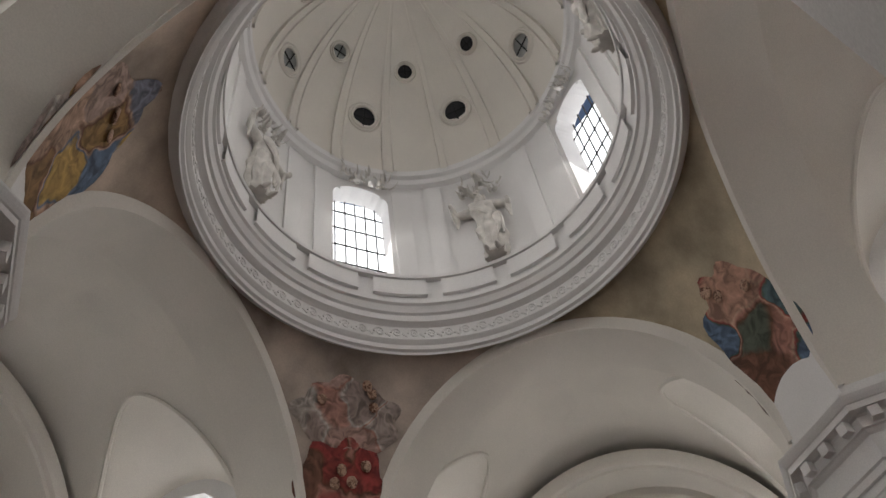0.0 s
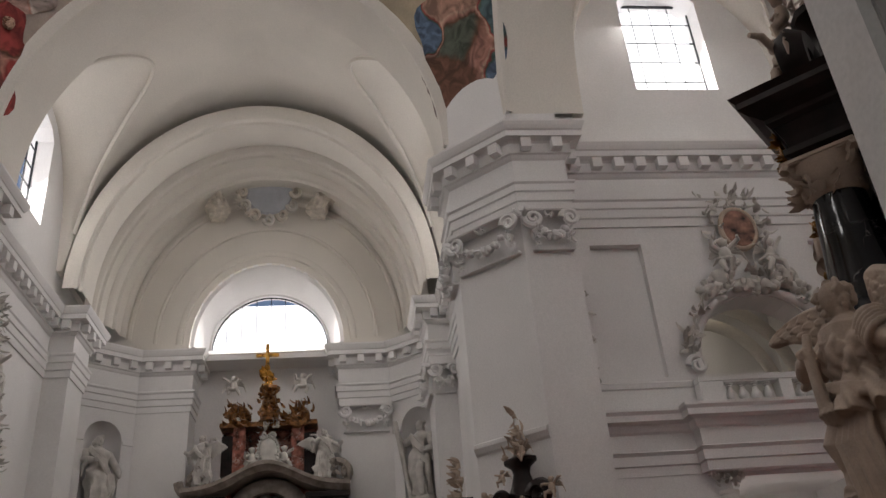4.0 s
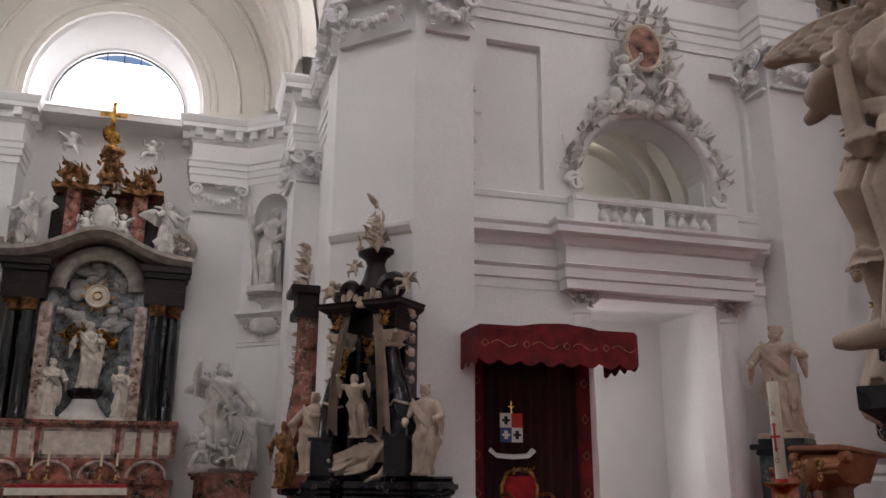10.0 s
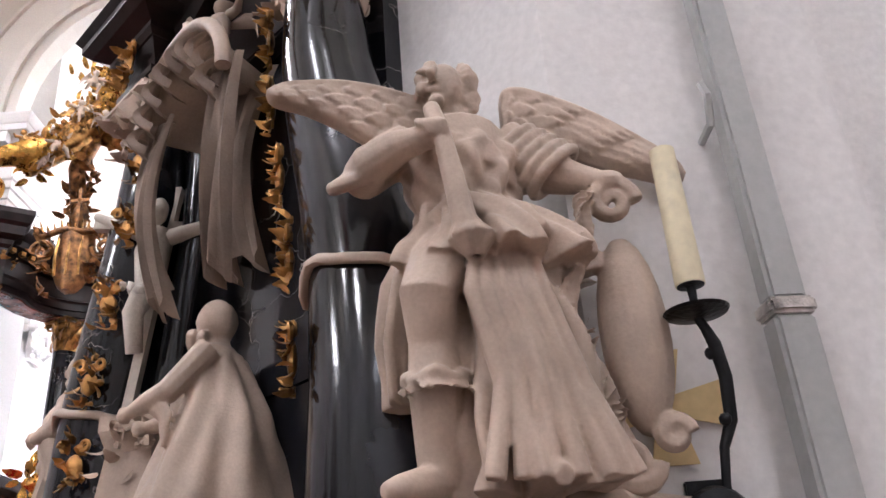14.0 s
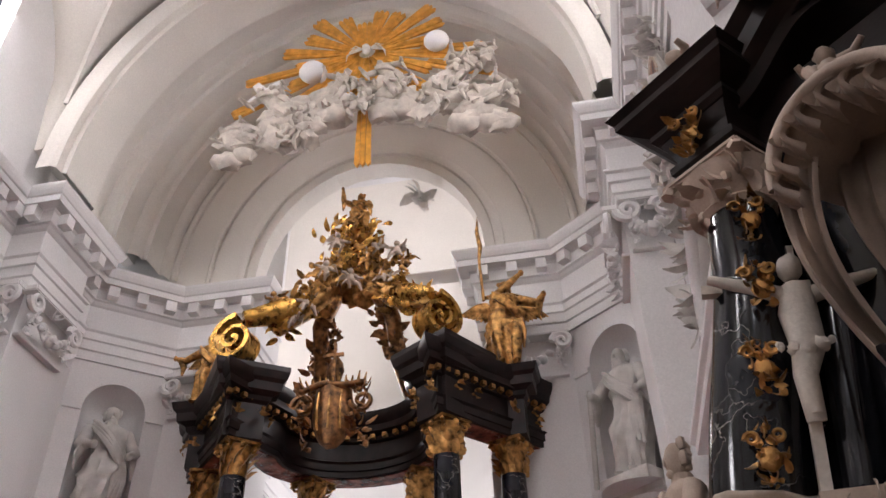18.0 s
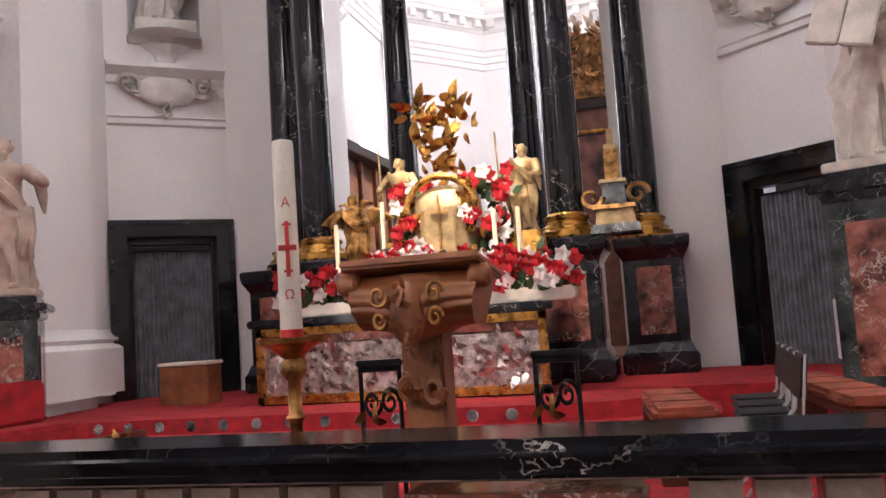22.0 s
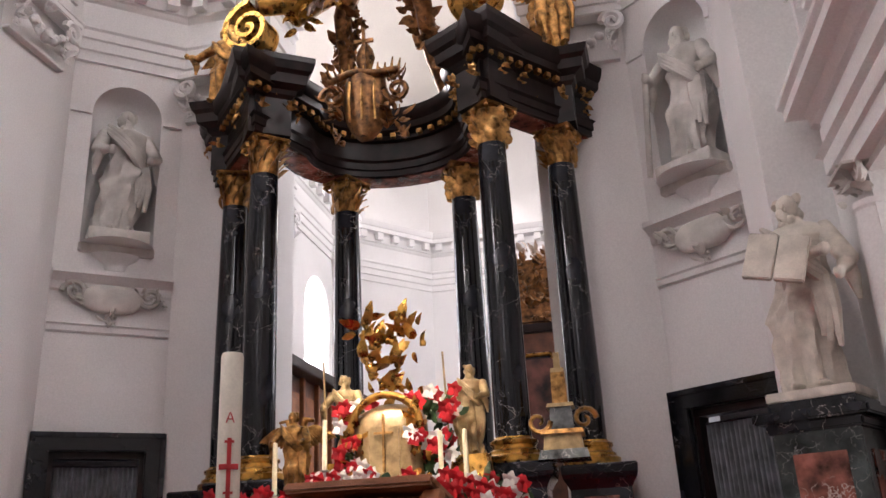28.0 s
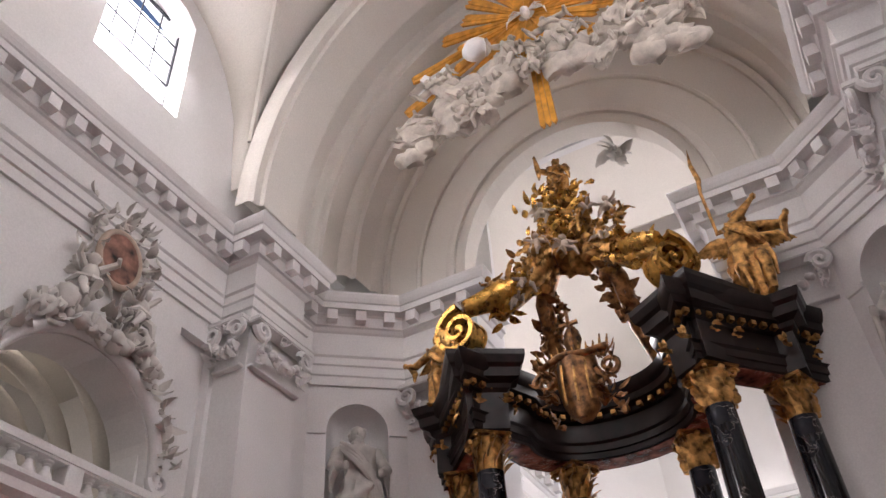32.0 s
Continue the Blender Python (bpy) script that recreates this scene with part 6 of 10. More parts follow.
    part("arch_moulding", tube(arch, 0.1, 8, None, 0.8), PLASTER, ca, "moulded rim of the arch", 50)
    for q in (-1, 1):
        part("scroll", spiral((q * 1.62, 0.1, 7.15), 0.2, 1.6, 0.03, 24, None, (0.07, 0.03), None, q), PLASTER, ca, "", 60)
        part("leaf_cascade", foliage(34, 0.3, lambda r: (lambda a: (q * (1.68 + r.uniform(-0.1, 0.15)) * math.cos(a), 0.12, 7.25 + (1.68 + r.uniform(-0.1, 0.15)) * math.sin(a)))(r.uniform(0.05, 1.2)), 17 + q, None, (0, 1, 0)), STUCCO, ca, "cascade of stucco leaves", 50)
        part("cherub", transformed(putto(0.85, 4 + q), pose(q * 0.52, 0.28, 9.12, 0, 0, -25 * q)), STUCCO, ca, "stucco cherub", 50)
        part("scroll", spiral((q * 0.78, 0.15, 9.0), 0.32, 1.5, 0.05, 24, None, (0.08, 0.03), None, -q), STUCCO, ca, "", 60)
        part("scroll", spiral((q * 0.5, 0.12, 9.85), 0.22, 1.5, 0.04, 24, None, (0.06, 0.03), None, -q), STUCCO, ca, "", 60)
        part("leafage", foliage(16, 0.26, lambda r: (q * r.uniform(0.35, 0.75), 0.14, r.uniform(9.9, 11.15)), 27 + q, None, (q, 1, 0.2)), STUCCO, ca, "stucco leaves", 50)
        part("cloud", garland((q * 0.3, 0.2, 9.4), (q * 1.2, 0.15, 8.75), 0.1, 0.17, 7, None, 6), STUCCO, ca, "", 60)
    part("medallion", transformed(lathe([(0.001, 0.05), (0.36, 0.04), (0.4, 0.0)], 28, sx=1, sy=1.25), pose(0, 0.16, 10.25, -90, 0, 0)), material("dim_portrait_paint", (0.30, 0.15, 0.11), 0.5, 0, 0.5, 4.0, 0.05, 30), ca, "oval painted portrait medallion, darkened")
    part("medallion_rim", tube([(0.4 * math.cos(radians(a)), 0.16, 10.25 + 0.5 * math.sin(radians(a))) for a in range(0, 361, 12)], 0.06, 8), SAND, ca, "sandy medallion rim", 60)
    part("crest", foliage(20, 0.26, lambda r: (r.gauss(0, 0.28), 0.14, r.uniform(10.8, 11.2)), 37, None, (0, 1, 0.4)), STUCCO, ca, "leafy crest", 50)
    part("keystone_garland", merged(garland((-0.75, 0.22, 8.95), (0.75, 0.22, 8.95), 0.2, 0.15, 11), foliage(24, 0.26, lambda r: (r.uniform(-0.7, 0.7), 0.2, r.uniform(8.75, 9.3)), 41, None, (0, 1, 0))), STUCCO, ca, "fruit garland over the arch", 60)
    # hanging drop ornaments beside the bay
    for x in (hi if s < 0 else lo,):
        dr = thing("stucco_drop", "hanging chain of dark stucco tassels and leaves", "ornament", m @ pose(x + (-0.12 if s < 0 else 0.12), 0.0, 0))
        for i in range(5):
            part("tassel", merged(foliage(7, 0.16, lambda r: (r.gauss(0, 0.05), 0.08, 6.75 + i * 0.52 + r.uniform(-0.12, 0.12)), i, None, (0, 1, -0.3)), blob((0, 0.08, 6.6 + i * 0.52), 0.07, None, 1, 1, 1.6, 0.2, i, 7)), STUCCO, dr)


for k, s, dz in ((0, -1, 0), (0, 1, 0), (1, -1, -0.25)):
    oratory(k, s, dz)

# ---------- choir furniture ----------
FRESCO_RED, CANDLERED = material("red_wax_letter", (0.55, 0.03, 0.03), 0.5, 0, 0.1, 5, 0.0, 40), None


def pedestal_statue(x, y, ang, z0, ztop, w, h, label, kw, mat):
    p = thing("statue_pedestal", "dark green-grey marble pedestal with red marble panels", "pedestal", pose(x, y, z0, 0, 0, ang), "statue pedestals")
    hh = ztop - z0
    part("foot", merged(box(-w * 0.56, w * 0.56, -w * 0.56, w * 0.56, 0, 0.14, None, 0.02), box(-w * 0.5, w * 0.5, -w * 0.5, w * 0.5, 0.14, 0.24, None, 0.03)), GREEN_MARBLE, p)
    part("dado", box(-w * 0.42, w * 0.42, -w * 0.42, w * 0.42, 0.24, hh - 0.3, None, 0.015), GREEN_MARBLE, p, "dark green-grey marble dado")
    part("cap", merged(box(-w * 0.46, w * 0.46, -w * 0.46, w * 0.46, hh - 0.3, hh - 0.2, None, 0.02), box(-w * 0.55, w * 0.55, -w * 0.55, w * 0.55, hh - 0.2, hh - 0.1, None, 0.02)), BLACK, p, "black moulded cap")
    part("upper_block", box(-w * 0.42, w * 0.42, -w * 0.42, w * 0.42, hh - 0.1, hh, None, 0.015), BLACK, p)
    for a in range(4):
        part("panel", transformed(box(-w * 0.25, w * 0.25, w * 0.42, w * 0.435, 0.5, hh - 0.5, None, 0.006), pose(0, 0, 0, 0, 0, 90 * a)), RED_MARBLE, p, "red marble panel")
    st = statue("saint_statue", label, pose(x, y, ztop, 0, 0, ang), h, mat, 0.1, **kw)
    return p


pedestal_statue(5.25, 13.45, 150, 0.37, 2.82, 0.98, 2.1, "pale stone bearded prophet holding the stone tablets", dict(seed=21, beard=True, arm_l=(-0.2, 0.2, 0.62), arm_r=(-0.24, 0.18, 0.5)), ALABASTER)
pedestal_statue(-5.0, 13.35, 215, 0.37, 2.32, 0.95, 2.0, "warm sandstone crowned king with a cloak on a pedestal", dict(seed=24, beard=True, arm_l=(0.2, 0.2, 0.6), arm_r=(-0.2, 0.16, 0.7)), SAND)
tb = bmesh.new()
for o in (-0.12, 0.12):
    transformed(box(o - 0.115, o + 0.115, -0.03, 0.03, -0.2, 0.2, tb, 0.01), Matrix.Identity(4))
tab = tagged(link_mesh("stone_tablet", tb, ALABASTER), "pair of inscribed stone tablets held by the prophet", "tablets")
tab.matrix_basis = pose(4.98, 13.02, 4.22, 12, -16, 160) @ Matrix.Scale(1.25, 4)

# altar rail
rail = thing("altar_rail", "choir balustrade with black veined marble rail and pale balusters", "balustrade")
part("top_rail", merged(box(-4.85, 5.15, 6.86, 7.24, 1.2, 1.285, None, 0.035), box(-4.83, 5.13, 6.89, 7.21, 1.172, 1.21, None, 0.012)), BLACK, rail, "polished black marble top rail with pale veins")
part("plinth", box(-4.83, 5.13, 6.88, 7.22, 0.24, 0.45, None, 0.02), BLACK, rail, "black marble plinth")
part("under_band", box(-4.8, 5.1, 6.98, 7.12, 1.15, 1.173, None, 0.008), PINK_MARBLE, rail, "pale stone band under the rail")
first = None
for i in range(57):
    x = -4.62 + i * 0.172
    if any(abs(x - c) < 0.42 for c in (-2.6, 0.6, 2.75)):
        continue
    if first is None:
        first = part("baluster", merged(lathe(baluster_profile(0.59, 0.078), 16), box(-0.07, 0.07, -0.075, 0.075, -0.03, 0.03), box(-0.07, 0.07, -0.075, 0.075, 0.59, 0.665)), PINK_MARBLE, rail, "bulging pale stone baluster", 40)
        o = first
    else:
        o = new("baluster", first.data)
        o.parent = rail
    o.matrix_basis = pose(x, 7.05, 0.48, 0, 0, 0)
for c in (-2.6, 0.6, 2.75):
    part("panel", box(c - 0.36, c + 0.36, 6.94, 7.16, 0.45, 1.12, None, 0.015), RED_MARBLE, rail, "veined red and white marble panel")
structure("floor_rail_step", box(-5.1, 5.12, 6.35, 7.56, -0.1, 0.24), STEPSTONE, "grey stone step under the altar rail")

# lectern
BEFORE = set(scene.objects)
lec = thing("lectern", "carved brown oak lectern with scroll-shaped desk on a square post", "lectern", pose(2.175, 8.05, 0.57) @ Matrix.Diagonal((0.8, 1, 1, 1)))
part("foot", merged(box(-0.28, 0.28, -0.24, 0.24, 0, 0.08, None, 0.02), box(-0.2, 0.2, -0.17, 0.17, 0.08, 0.14, None, 0.02)), WOOD, lec)
part("post", merged(box(-0.115, 0.115, -0.09, 0.09, 0.12, 1.3, None, 0.015), box(-0.075, 0.075, -0.1, -0.088, 0.2, 0.42)), WOOD, lec, "square oak post")
part("front_bracket", merged(spiral((-0.07, -0.12, 0.98), 0.06, 1.4, 0.015, 18, None, (0.025, 0.012), None, 1), spiral((0.07, -0.12, 0.98), 0.06, 1.4, 0.015, 18, None, (0.025, 0.012), None, -1), foliage(12, 0.1, lambda r: (r.gauss(0, 0.05), -0.1, r.uniform(0.85, 1.15)), 4, None, (0, -1, -0.2))), WOOD, lec, "carved scroll bracket", 50)
prof = []
for i in range(41):
    t = i / 40
    prof.append((0.03 + 0.17 * math.sin(math.pi * (0.12 + 0.8 * t)) ** 0.8 + 0.014 * abs(math.sin(4.5 * math.pi * t)), 1.1 + 0.37 * t))
bm, prev = bmesh.new(), None
for k in range(25):
    u = -1 + 2 * k / 24
    drop = 0.10 * math.exp(-(u / 0.42) ** 2)
    row = [bm.verts.new((u * (0.36 - 0.05 * (1 - (z - 1.1) / 0.37)), -y - 0.07 * math.exp(-(u / 0.35) ** 2), z - drop * (1.47 - z) / 0.37)) for y, z in prof] + [bm.verts.new((u * 0.36, 0.2, 1.47)), bm.verts.new((u * 0.3, 0.12, 1.1 - drop))]
    if prev:
        for p in range(len(row)):
            bm.faces.new((prev[p], row[p], row[(p + 1) % len(row)], prev[(p + 1) % len(row)]))
    else:
        bm.faces.new(row)
    prev = row
bm.faces.new(prev[::-1])
bm.transform(Matrix.Translation((0, 0, 1.47)) @ Matrix.Diagonal((1, 1, 0.62, 1)) @ Matrix.Translation((0, 0, -1.47)))
part("scroll_front", bm, WOOD, lec, "ribbed carved scroll front", 50)
part("desk", transformed(box(-0.38, 0.38, -0.24, 0.26, -0.02, 0.02, None, 0.012), pose(0, 0.02, 1.49, -8, 0, 0)), WOOD, lec, "sloping oak desk board")
part("carved_boss", merged(blob((0, -0.25, 1.3), 0.1, None, 0.9, 0.6, 1.3, 0.08, 4, 16), foliage(26, 0.06, lambda r: (r.gauss(0, 0.035), -0.3, r.uniform(1.12, 1.42)), 8, None, (0, -0.4, -0.8))), WOOD, lec, "carved acanthus boss", 50)
for q in (-1, 1):
    for z, r in ((1.38, 0.05), (1.28, 0.04)):
        part("gilt_curl", spiral((q * 0.15, -0.255, z), r, 1.3, 0.012, 18, None, (0.012, 0.008), None, q), OLDGOLD, lec, "thin gilt curl", 60)
    part("corner_scroll", transformed(lathe([(0.03, 0), (0.05, 0.02), (0.05, 0.1), (0.03, 0.12)], 12), pose(q * 0.36 - 0.06, -0.14, 1.44, 0, 90, 0)), WOOD, lec, "", 40)
    part("side_line", box(*sorted((q * 0.07, q * 0.062)), -0.106, -0.09, 0.2, 0.42), OLDGOLD, lec, "gilt inlaid line")

# paschal candle on its brass stand
st = thing("candle_stand", "tall turned brass candle stand on the choir floor", "candle stand", pose(1.56, 8.0, 0.57))
part("stem", lathe([(0.17, 0), (0.17, 0.03), (0.1, 0.07), (0.05, 0.12), (0.04, 0.2), (0.075, 0.26), (0.08, 0.32), (0.04, 0.38), (0.032, 0.5), (0.05, 0.54), (0.09, 0.6), (0.05, 0.66), (0.03, 0.7), (0.03, 0.86), (0.045, 0.88), (0.03, 0.9), (0.03, 1.04), (0.06, 1.08), (0.06, 1.12), (0.04, 1.14), (0.1, 1.19), (0.15, 1.21), (0.155, 1.235), (0.02, 1.235)], 24), OLDGOLD, st, "turned brass stem with knops", 50)
can = thing("paschal_candle", "tall white paschal candle with red cross and letters", "candle", pose(1.56, 8.0, 1.805))
part("wax", lathe([(0.048, 0), (0.05, 0.02), (0.049, 0.88), (0.044, 0.895), (0.005, 0.9)], 24), LINEN, can, "ivory wax shaft", 40)
part("red_band", lathe([(0.0515, 0.0), (0.0515, 0.035), (0.049, 0.036)], 24, caps=False), FRESCO_RED, can, "red band at the foot")
part("wick", tube([(0, 0, 0.89), (0.003, 0, 0.93)], 0.004, 6), IRON, can)


def on_candle(name, bms, mat, turn):
    return part(name, transformed(bms, pose(0, 0, 0, 0, 0, turn)), mat, can, "red wax cross" if name == "cross" else "")


TURN = math.degrees(math.atan2(4.59 - 8.0, 3.17 - 1.56)) + 90
on_candle("cross", merged(box(-0.009, 0.009, -0.056, -0.046, 0.27, 0.52), box(-0.04, 0.04, -0.056, -0.03, 0.39, 0.412), box(-0.02, 0.02, -0.056, -0.04, 0.29, 0.3), box(-0.02, 0.02, -0.056, -0.04, 0.5, 0.51)), FRESCO_RED, TURN)
for body, z, sz in (("\u0391", 0.585, 0.06), ("\u03a9", 0.17, 0.06)):
    cu = bpy.data.curves.new("letter", "FONT")
    cu.body, cu.size, cu.extrude, cu.align_x = body, sz, 0.003, "CENTER"
    ob = new("letter", cu)
    cu.materials.append(FRESCO_RED)
    ob.parent = can
    ob.matrix_basis = pose(0, 0, 0, 0, 0, TURN) @ pose(0, -0.05, z, 90, 0, 0)


def iron_stand(x, y, z0):
    """Wrought iron kneeler screen with scrolls."""
    g = thing("iron_screen", "small black wrought iron scroll screen with gilt leaves", "screen", pose(x, y, z0, 0, 0, 8) @ Matrix.Diagonal((0.8, 1, 1.15, 1)), "iron screens")
    part("frame", merged(tube([(-0.11, 0, 0), (-0.11, 0, 0.95)], 0.014, 6), tube([(0.11, 0, 0), (0.11, 0, 0.95)], 0.014, 6), tube([(-0.12, 0, 0.93), (0.12, 0, 0.93)], 0.014, 6), tube([(-0.12, 0, 0.05), (0.12, 0, 0.05)], 0.014, 6), box(-0.16, 0.16, -0.1, 0.1, 0, 0.02)), IRON, g, "black iron frame")
    part("top_bar", box(-0.13, 0.13, -0.02, 0.02, 0.94, 0.965, None, 0.005), IRON, g)
    bm = bmesh.new()
    for i in range(4):
        for q in (-1, 1):
            spiral((q * 0.05, 0, 0.17 + 0.21 * i), 0.055, 1.5, 0.01, 18, None, (0.012, 0.008), bm, q * (1 if i % 2 else -1))
    part("scrolls", bm, IRON, g, "curled iron scrolls")
    part("gilt_leaves", foliage(10, 0.06, lambda r: (r.gauss(0, 0.04), -0.015, r.uniform(0.1, 0.85)), 3, None, (0, -1, 0)), OLDGOLD, g, "gilt leaves")
    return g


iron_stand(1.93, 8.1, 0.57)
iron_stand(2.72, 8.1, 0.57)


def kneeler(x, y, z, ang, w, cushion, name, label):
    b = thing(name, label, "bench", pose(x, y, z, 0, 0, ang), "choir benches")
    part("seat", box(-w / 2, w / 2, -0.22, 0.22, 0.38, 0.44, None, 0.015), DARKWOOD, b)
    for q in (-1, 1):
        part("end_panel", box(q * w / 2 - 0.03, q * w / 2 + 0.03, -0.22, 0.22, 0, 0.4, None, 0.01), DARKWOOD, b)
    n = max(2, int(w / 0.5))
    for i in range(n):
        x0 = -w / 2 + w * i / n
        part("cushion", box(x0 + 0.01, x0 + w / n - 0.01, -0.23, 0.23, 0.44, 0.54, None, 0.035), cushion, b, "padded seat cushion", 50)
    return b


BLACKLEATHER = material("black_leather", (0.012, 0.012, 0.014), 0.38, 0, 0.3, 6, 0.2, 60)
kneeler(4.45, 12.3, 0.57, 96, 2.4, CUSHION, "cushioned_bench", "long choir bench with rust-red padded cushions")
kneeler(3.15, 11.6, 0.57, 96, 1.6, CUSHION, "cushioned_bench", "low choir bench with rust-red padded cushions")
for i in range(4):
    ch = thing("folding_chair", "metal chair with black padded seat and back", "chair", pose(3.75 + 0.02 * i, 10.6 + 0.52 * i, 0.57, 0, 0, 92), "black chairs")
    part("seat", box(-0.21, 0.21, -0.2, 0.2, 0.42, 0.47, None, 0.02), BLACKLEATHER, ch, "black padded seat")
    part("backrest", transformed(box(-0.2, 0.2, -0.02, 0.02, 0, 0.3, None, 0.02), pose(0, -0.2, 0.6, 8, 0, 0)), BLACKLEATHER, ch, "black padded back")
    for a in (-1, 1):
        part("leg", tube([(a * 0.2, 0.2, 0), (a * 0.2, -0.19, 0.5), (a * 0.2, -0.24, 0.9)], 0.011, 6), GREYPAINT, ch)
        part("leg", tube([(a * 0.19, -0.2, 0), (a * 0.19, 0.16, 0.44)], 0.011, 6), GREYPAINT, ch)
rb = thing("velvet_prie_dieu", "prayer desk draped in crimson velvet", "prayer desk", pose(4.9, 9.3, 0.57, 0, 0, 10))
part("drape", merged(box(-0.3, 0.3, -0.3, 0.3, 0.0, 0.78, None, 0.05), box(-0.33, 0.33, -0.33, 0.33, 0.74, 0.84, None, 0.04)), CARPET, rb, "crimson velvet drape", 40)
part("front_shadow_foot", box(-0.34, 0.34, -0.5, -0.28, 0, 0.12, None, 0.02), DARKWOOD, rb)
bx = thing("wooden_stool", "plain tan wooden box stool beside the altar", "stool", pose(-3.55, 15.2, 0.93))
part("body", box(-0.38, 0.38, -0.2, 0.2, 0, 0.55, None, 0.015), WOOD, bx)
part("lid", box(-0.4, 0.4, -0.22, 0.22, 0.55, 0.6, None, 0.01), LINEN, bx, "pale lid")
sd = thing("velvet_settle", "settle covered with crimson cloth in the choir", "settle", pose(-3.3, 11.2, 0.57, 0, 0, 80))
part("seat", box(-0.9, 0.9, -0.25, 0.25, 0, 0.5, None, 0.04), CARPET, sd)
part("back", box(-0.9, 0.9, 0.2, 0.3, 0.5, 0.95, None, 0.04), CARPET, sd, "crimson back")
rl = thing("gilt_kneeling_rail", "low dark rail with gilded carved scrolls", "rail", pose(-2.6, 11.6, 0.57, 0, 0, 78))
part("board", box(-0.9, 0.9, -0.04, 0.04, 0, 0.34, None, 0.01), DARKWOOD, rl)
part("gilt_carving", foliage(40, 0.13, lambda r: (r.uniform(-0.85, 0.85), -0.06, r.uniform(0.06, 0.3)), 5, None, (0, -1, 0)), OLDGOLD, rl, "gilded scroll carving", 50)

# throne under its canopy
th = thing("throne_canopy", "dark red velvet throne canopy with scalloped embroidered valance", "canopy", pose(-4.55, 8.55, -0.25))
bm, prev = bmesh.new(), None
edge = [(-0.95, -1.4), (0.35, -1.4), (0.35, 1.4), (-0.95, 1.4)]
rows = []
for (x0, y0), (x1, y1) in zip(edge, edge[1:]):
    n = int(abs(x1 - x0 + y1 - y0) / 0.07)
    for i in range(n):
        t = i / n
        x, y = x0 + (x1 - x0) * t, y0 + (y1 - y0) * t
        g = (y + 1.4) / 2.8 * 8 if abs(y) < 1.39 else (x + 0.95) / 1.3 * 4
        dip = 0.10 * abs(math.sin(g * math.pi))
        up = 0.07 * math.cos((y / 1.4) * math.pi) if abs(y) < 1.39 else -0.05
        rows.append([bm.verts.new((x + 0.02 * math.sin(i), y, z)) for z in (3.88 - dip, 4.1, 4.42 + up)])
for a, b in zip(rows, rows[1:]):
    for p in range(2):
        bm.faces.new((a[p], b[p], b[p + 1], a[p + 1]))
part("valance", bm, VELVET, th, "scalloped dark red valance", True)
part("tester", box(-1.1, 0.36, -1.4, 1.4, 4.32, 4.42, None, 0.03), VELVET, th)
EMB = material("gold_embroidery", (0.42, 0.20, 0.10), 0.6, 0.3, 0.2, 8, 0.2, 60)
part("braid", merged(*[tube([(0.385, -1.3 + 0.7 * i + 0.06 * c, 4.12 + 0.06 * d) for c, d in ((-1, 0), (0, 1), (1, 0), (0, -1), (-1, 0))], 0.007, 5) for i in range(4)], *[tube([(0.385, -1.2 + 0.7 * i + 0.44 * t / 8, 4.12 + 0.05 * math.sin(math.pi * t / 4)) for t in range(9)], 0.006, 5) for i in range(4)]), EMB, th, "gold embroidered braid")
bm, rows = bmesh.new(), []
for i in range(90):
    y = -1.15 + 2.3 * i / 89
    rows.append([bm.verts.new((-1.0 + 0.03 * math.sin(i * 0.9), y, z)) for z in (0.6, 2.4, 4.35)])
for a, b in zip(rows, rows[1:]):
    for p in range(2):
        bm.faces.new((a[p], b[p], b[p + 1], a[p + 1]))
part("back_curtain", bm, material("deep_maroon_cloth", (0.035, 0.006, 0.008), 0.9, 0, 0.2, 5, 0.2, 80), th, "deep maroon hanging behind the throne", True)
for q in (-1, 1):
    part("side_curtain", box(-0.98, -0.9, q * 1.0 - 0.13, q * 1.0 + 0.13, 0.6, 4.3, None, 0.03), VELVET, th, "dark red side hanging")
    part("side_braid", merged(*[tube([(-0.89, q + 0.06 * c, 1.2 + 0.62 * i + 0.08 * d) for c, d in ((-1, 0), (0, 1), (1, 0), (0, -1), (-1, 0))], 0.007, 5) for i in range(5)]), EMB, th)
SH_W, SH_R, SH_B = material("heraldic_white", (0.75, 0.75, 0.72), 0.6), material("heraldic_red", (0.55, 0.03, 0.02), 0.6), material("heraldic_blue", (0.04, 0.07, 0.25), 0.6)
cs = thing("bishop_shield", "quartered shield in white, red and blue above a white scroll", "coat of arms", pose(-5.42, 8.15, 2.4, 0, 0, 90))
for a, b, mt in ((0, 0, SH_B), (1, 0, SH_W), (0, 1, SH_W), (1, 1, SH_R)):
    part("quarter", box(-0.2 + 0.2 * a, 0.2 * a, -0.03, 0.0, 0.24 * b, 0.24 + 0.24 * b), mt, cs)
    if mt is not SH_R:
        part("charge", merged(box(-0.13 + 0.2 * a, -0.07 + 0.2 * a, -0.036, -0.03, 0.05 + 0.24 * b, 0.19 + 0.24 * b), box(-0.17 + 0.2 * a, -0.03 + 0.2 * a, -0.037, -0.031, 0.1 + 0.24 * b, 0.14 + 0.24 * b)), SH_W if mt is SH_B else BLACKWOOD, cs)
part("scroll", tube([(-0.4, -0.03, -0.12), (-0.28, -0.04, -0.22), (0, -0.04, -0.24), (0.28, -0.04, -0.22), (0.4, -0.03, -0.12)], 0.055, 8, None, 0.3), SH_W, cs, "white motto scroll")
part("cross", merged(box(-0.012, 0.012, -0.03, -0.01, 0.48, 0.68), box(-0.05, 0.05, -0.03, -0.01, 0.58, 0.6)), BRASS, cs)
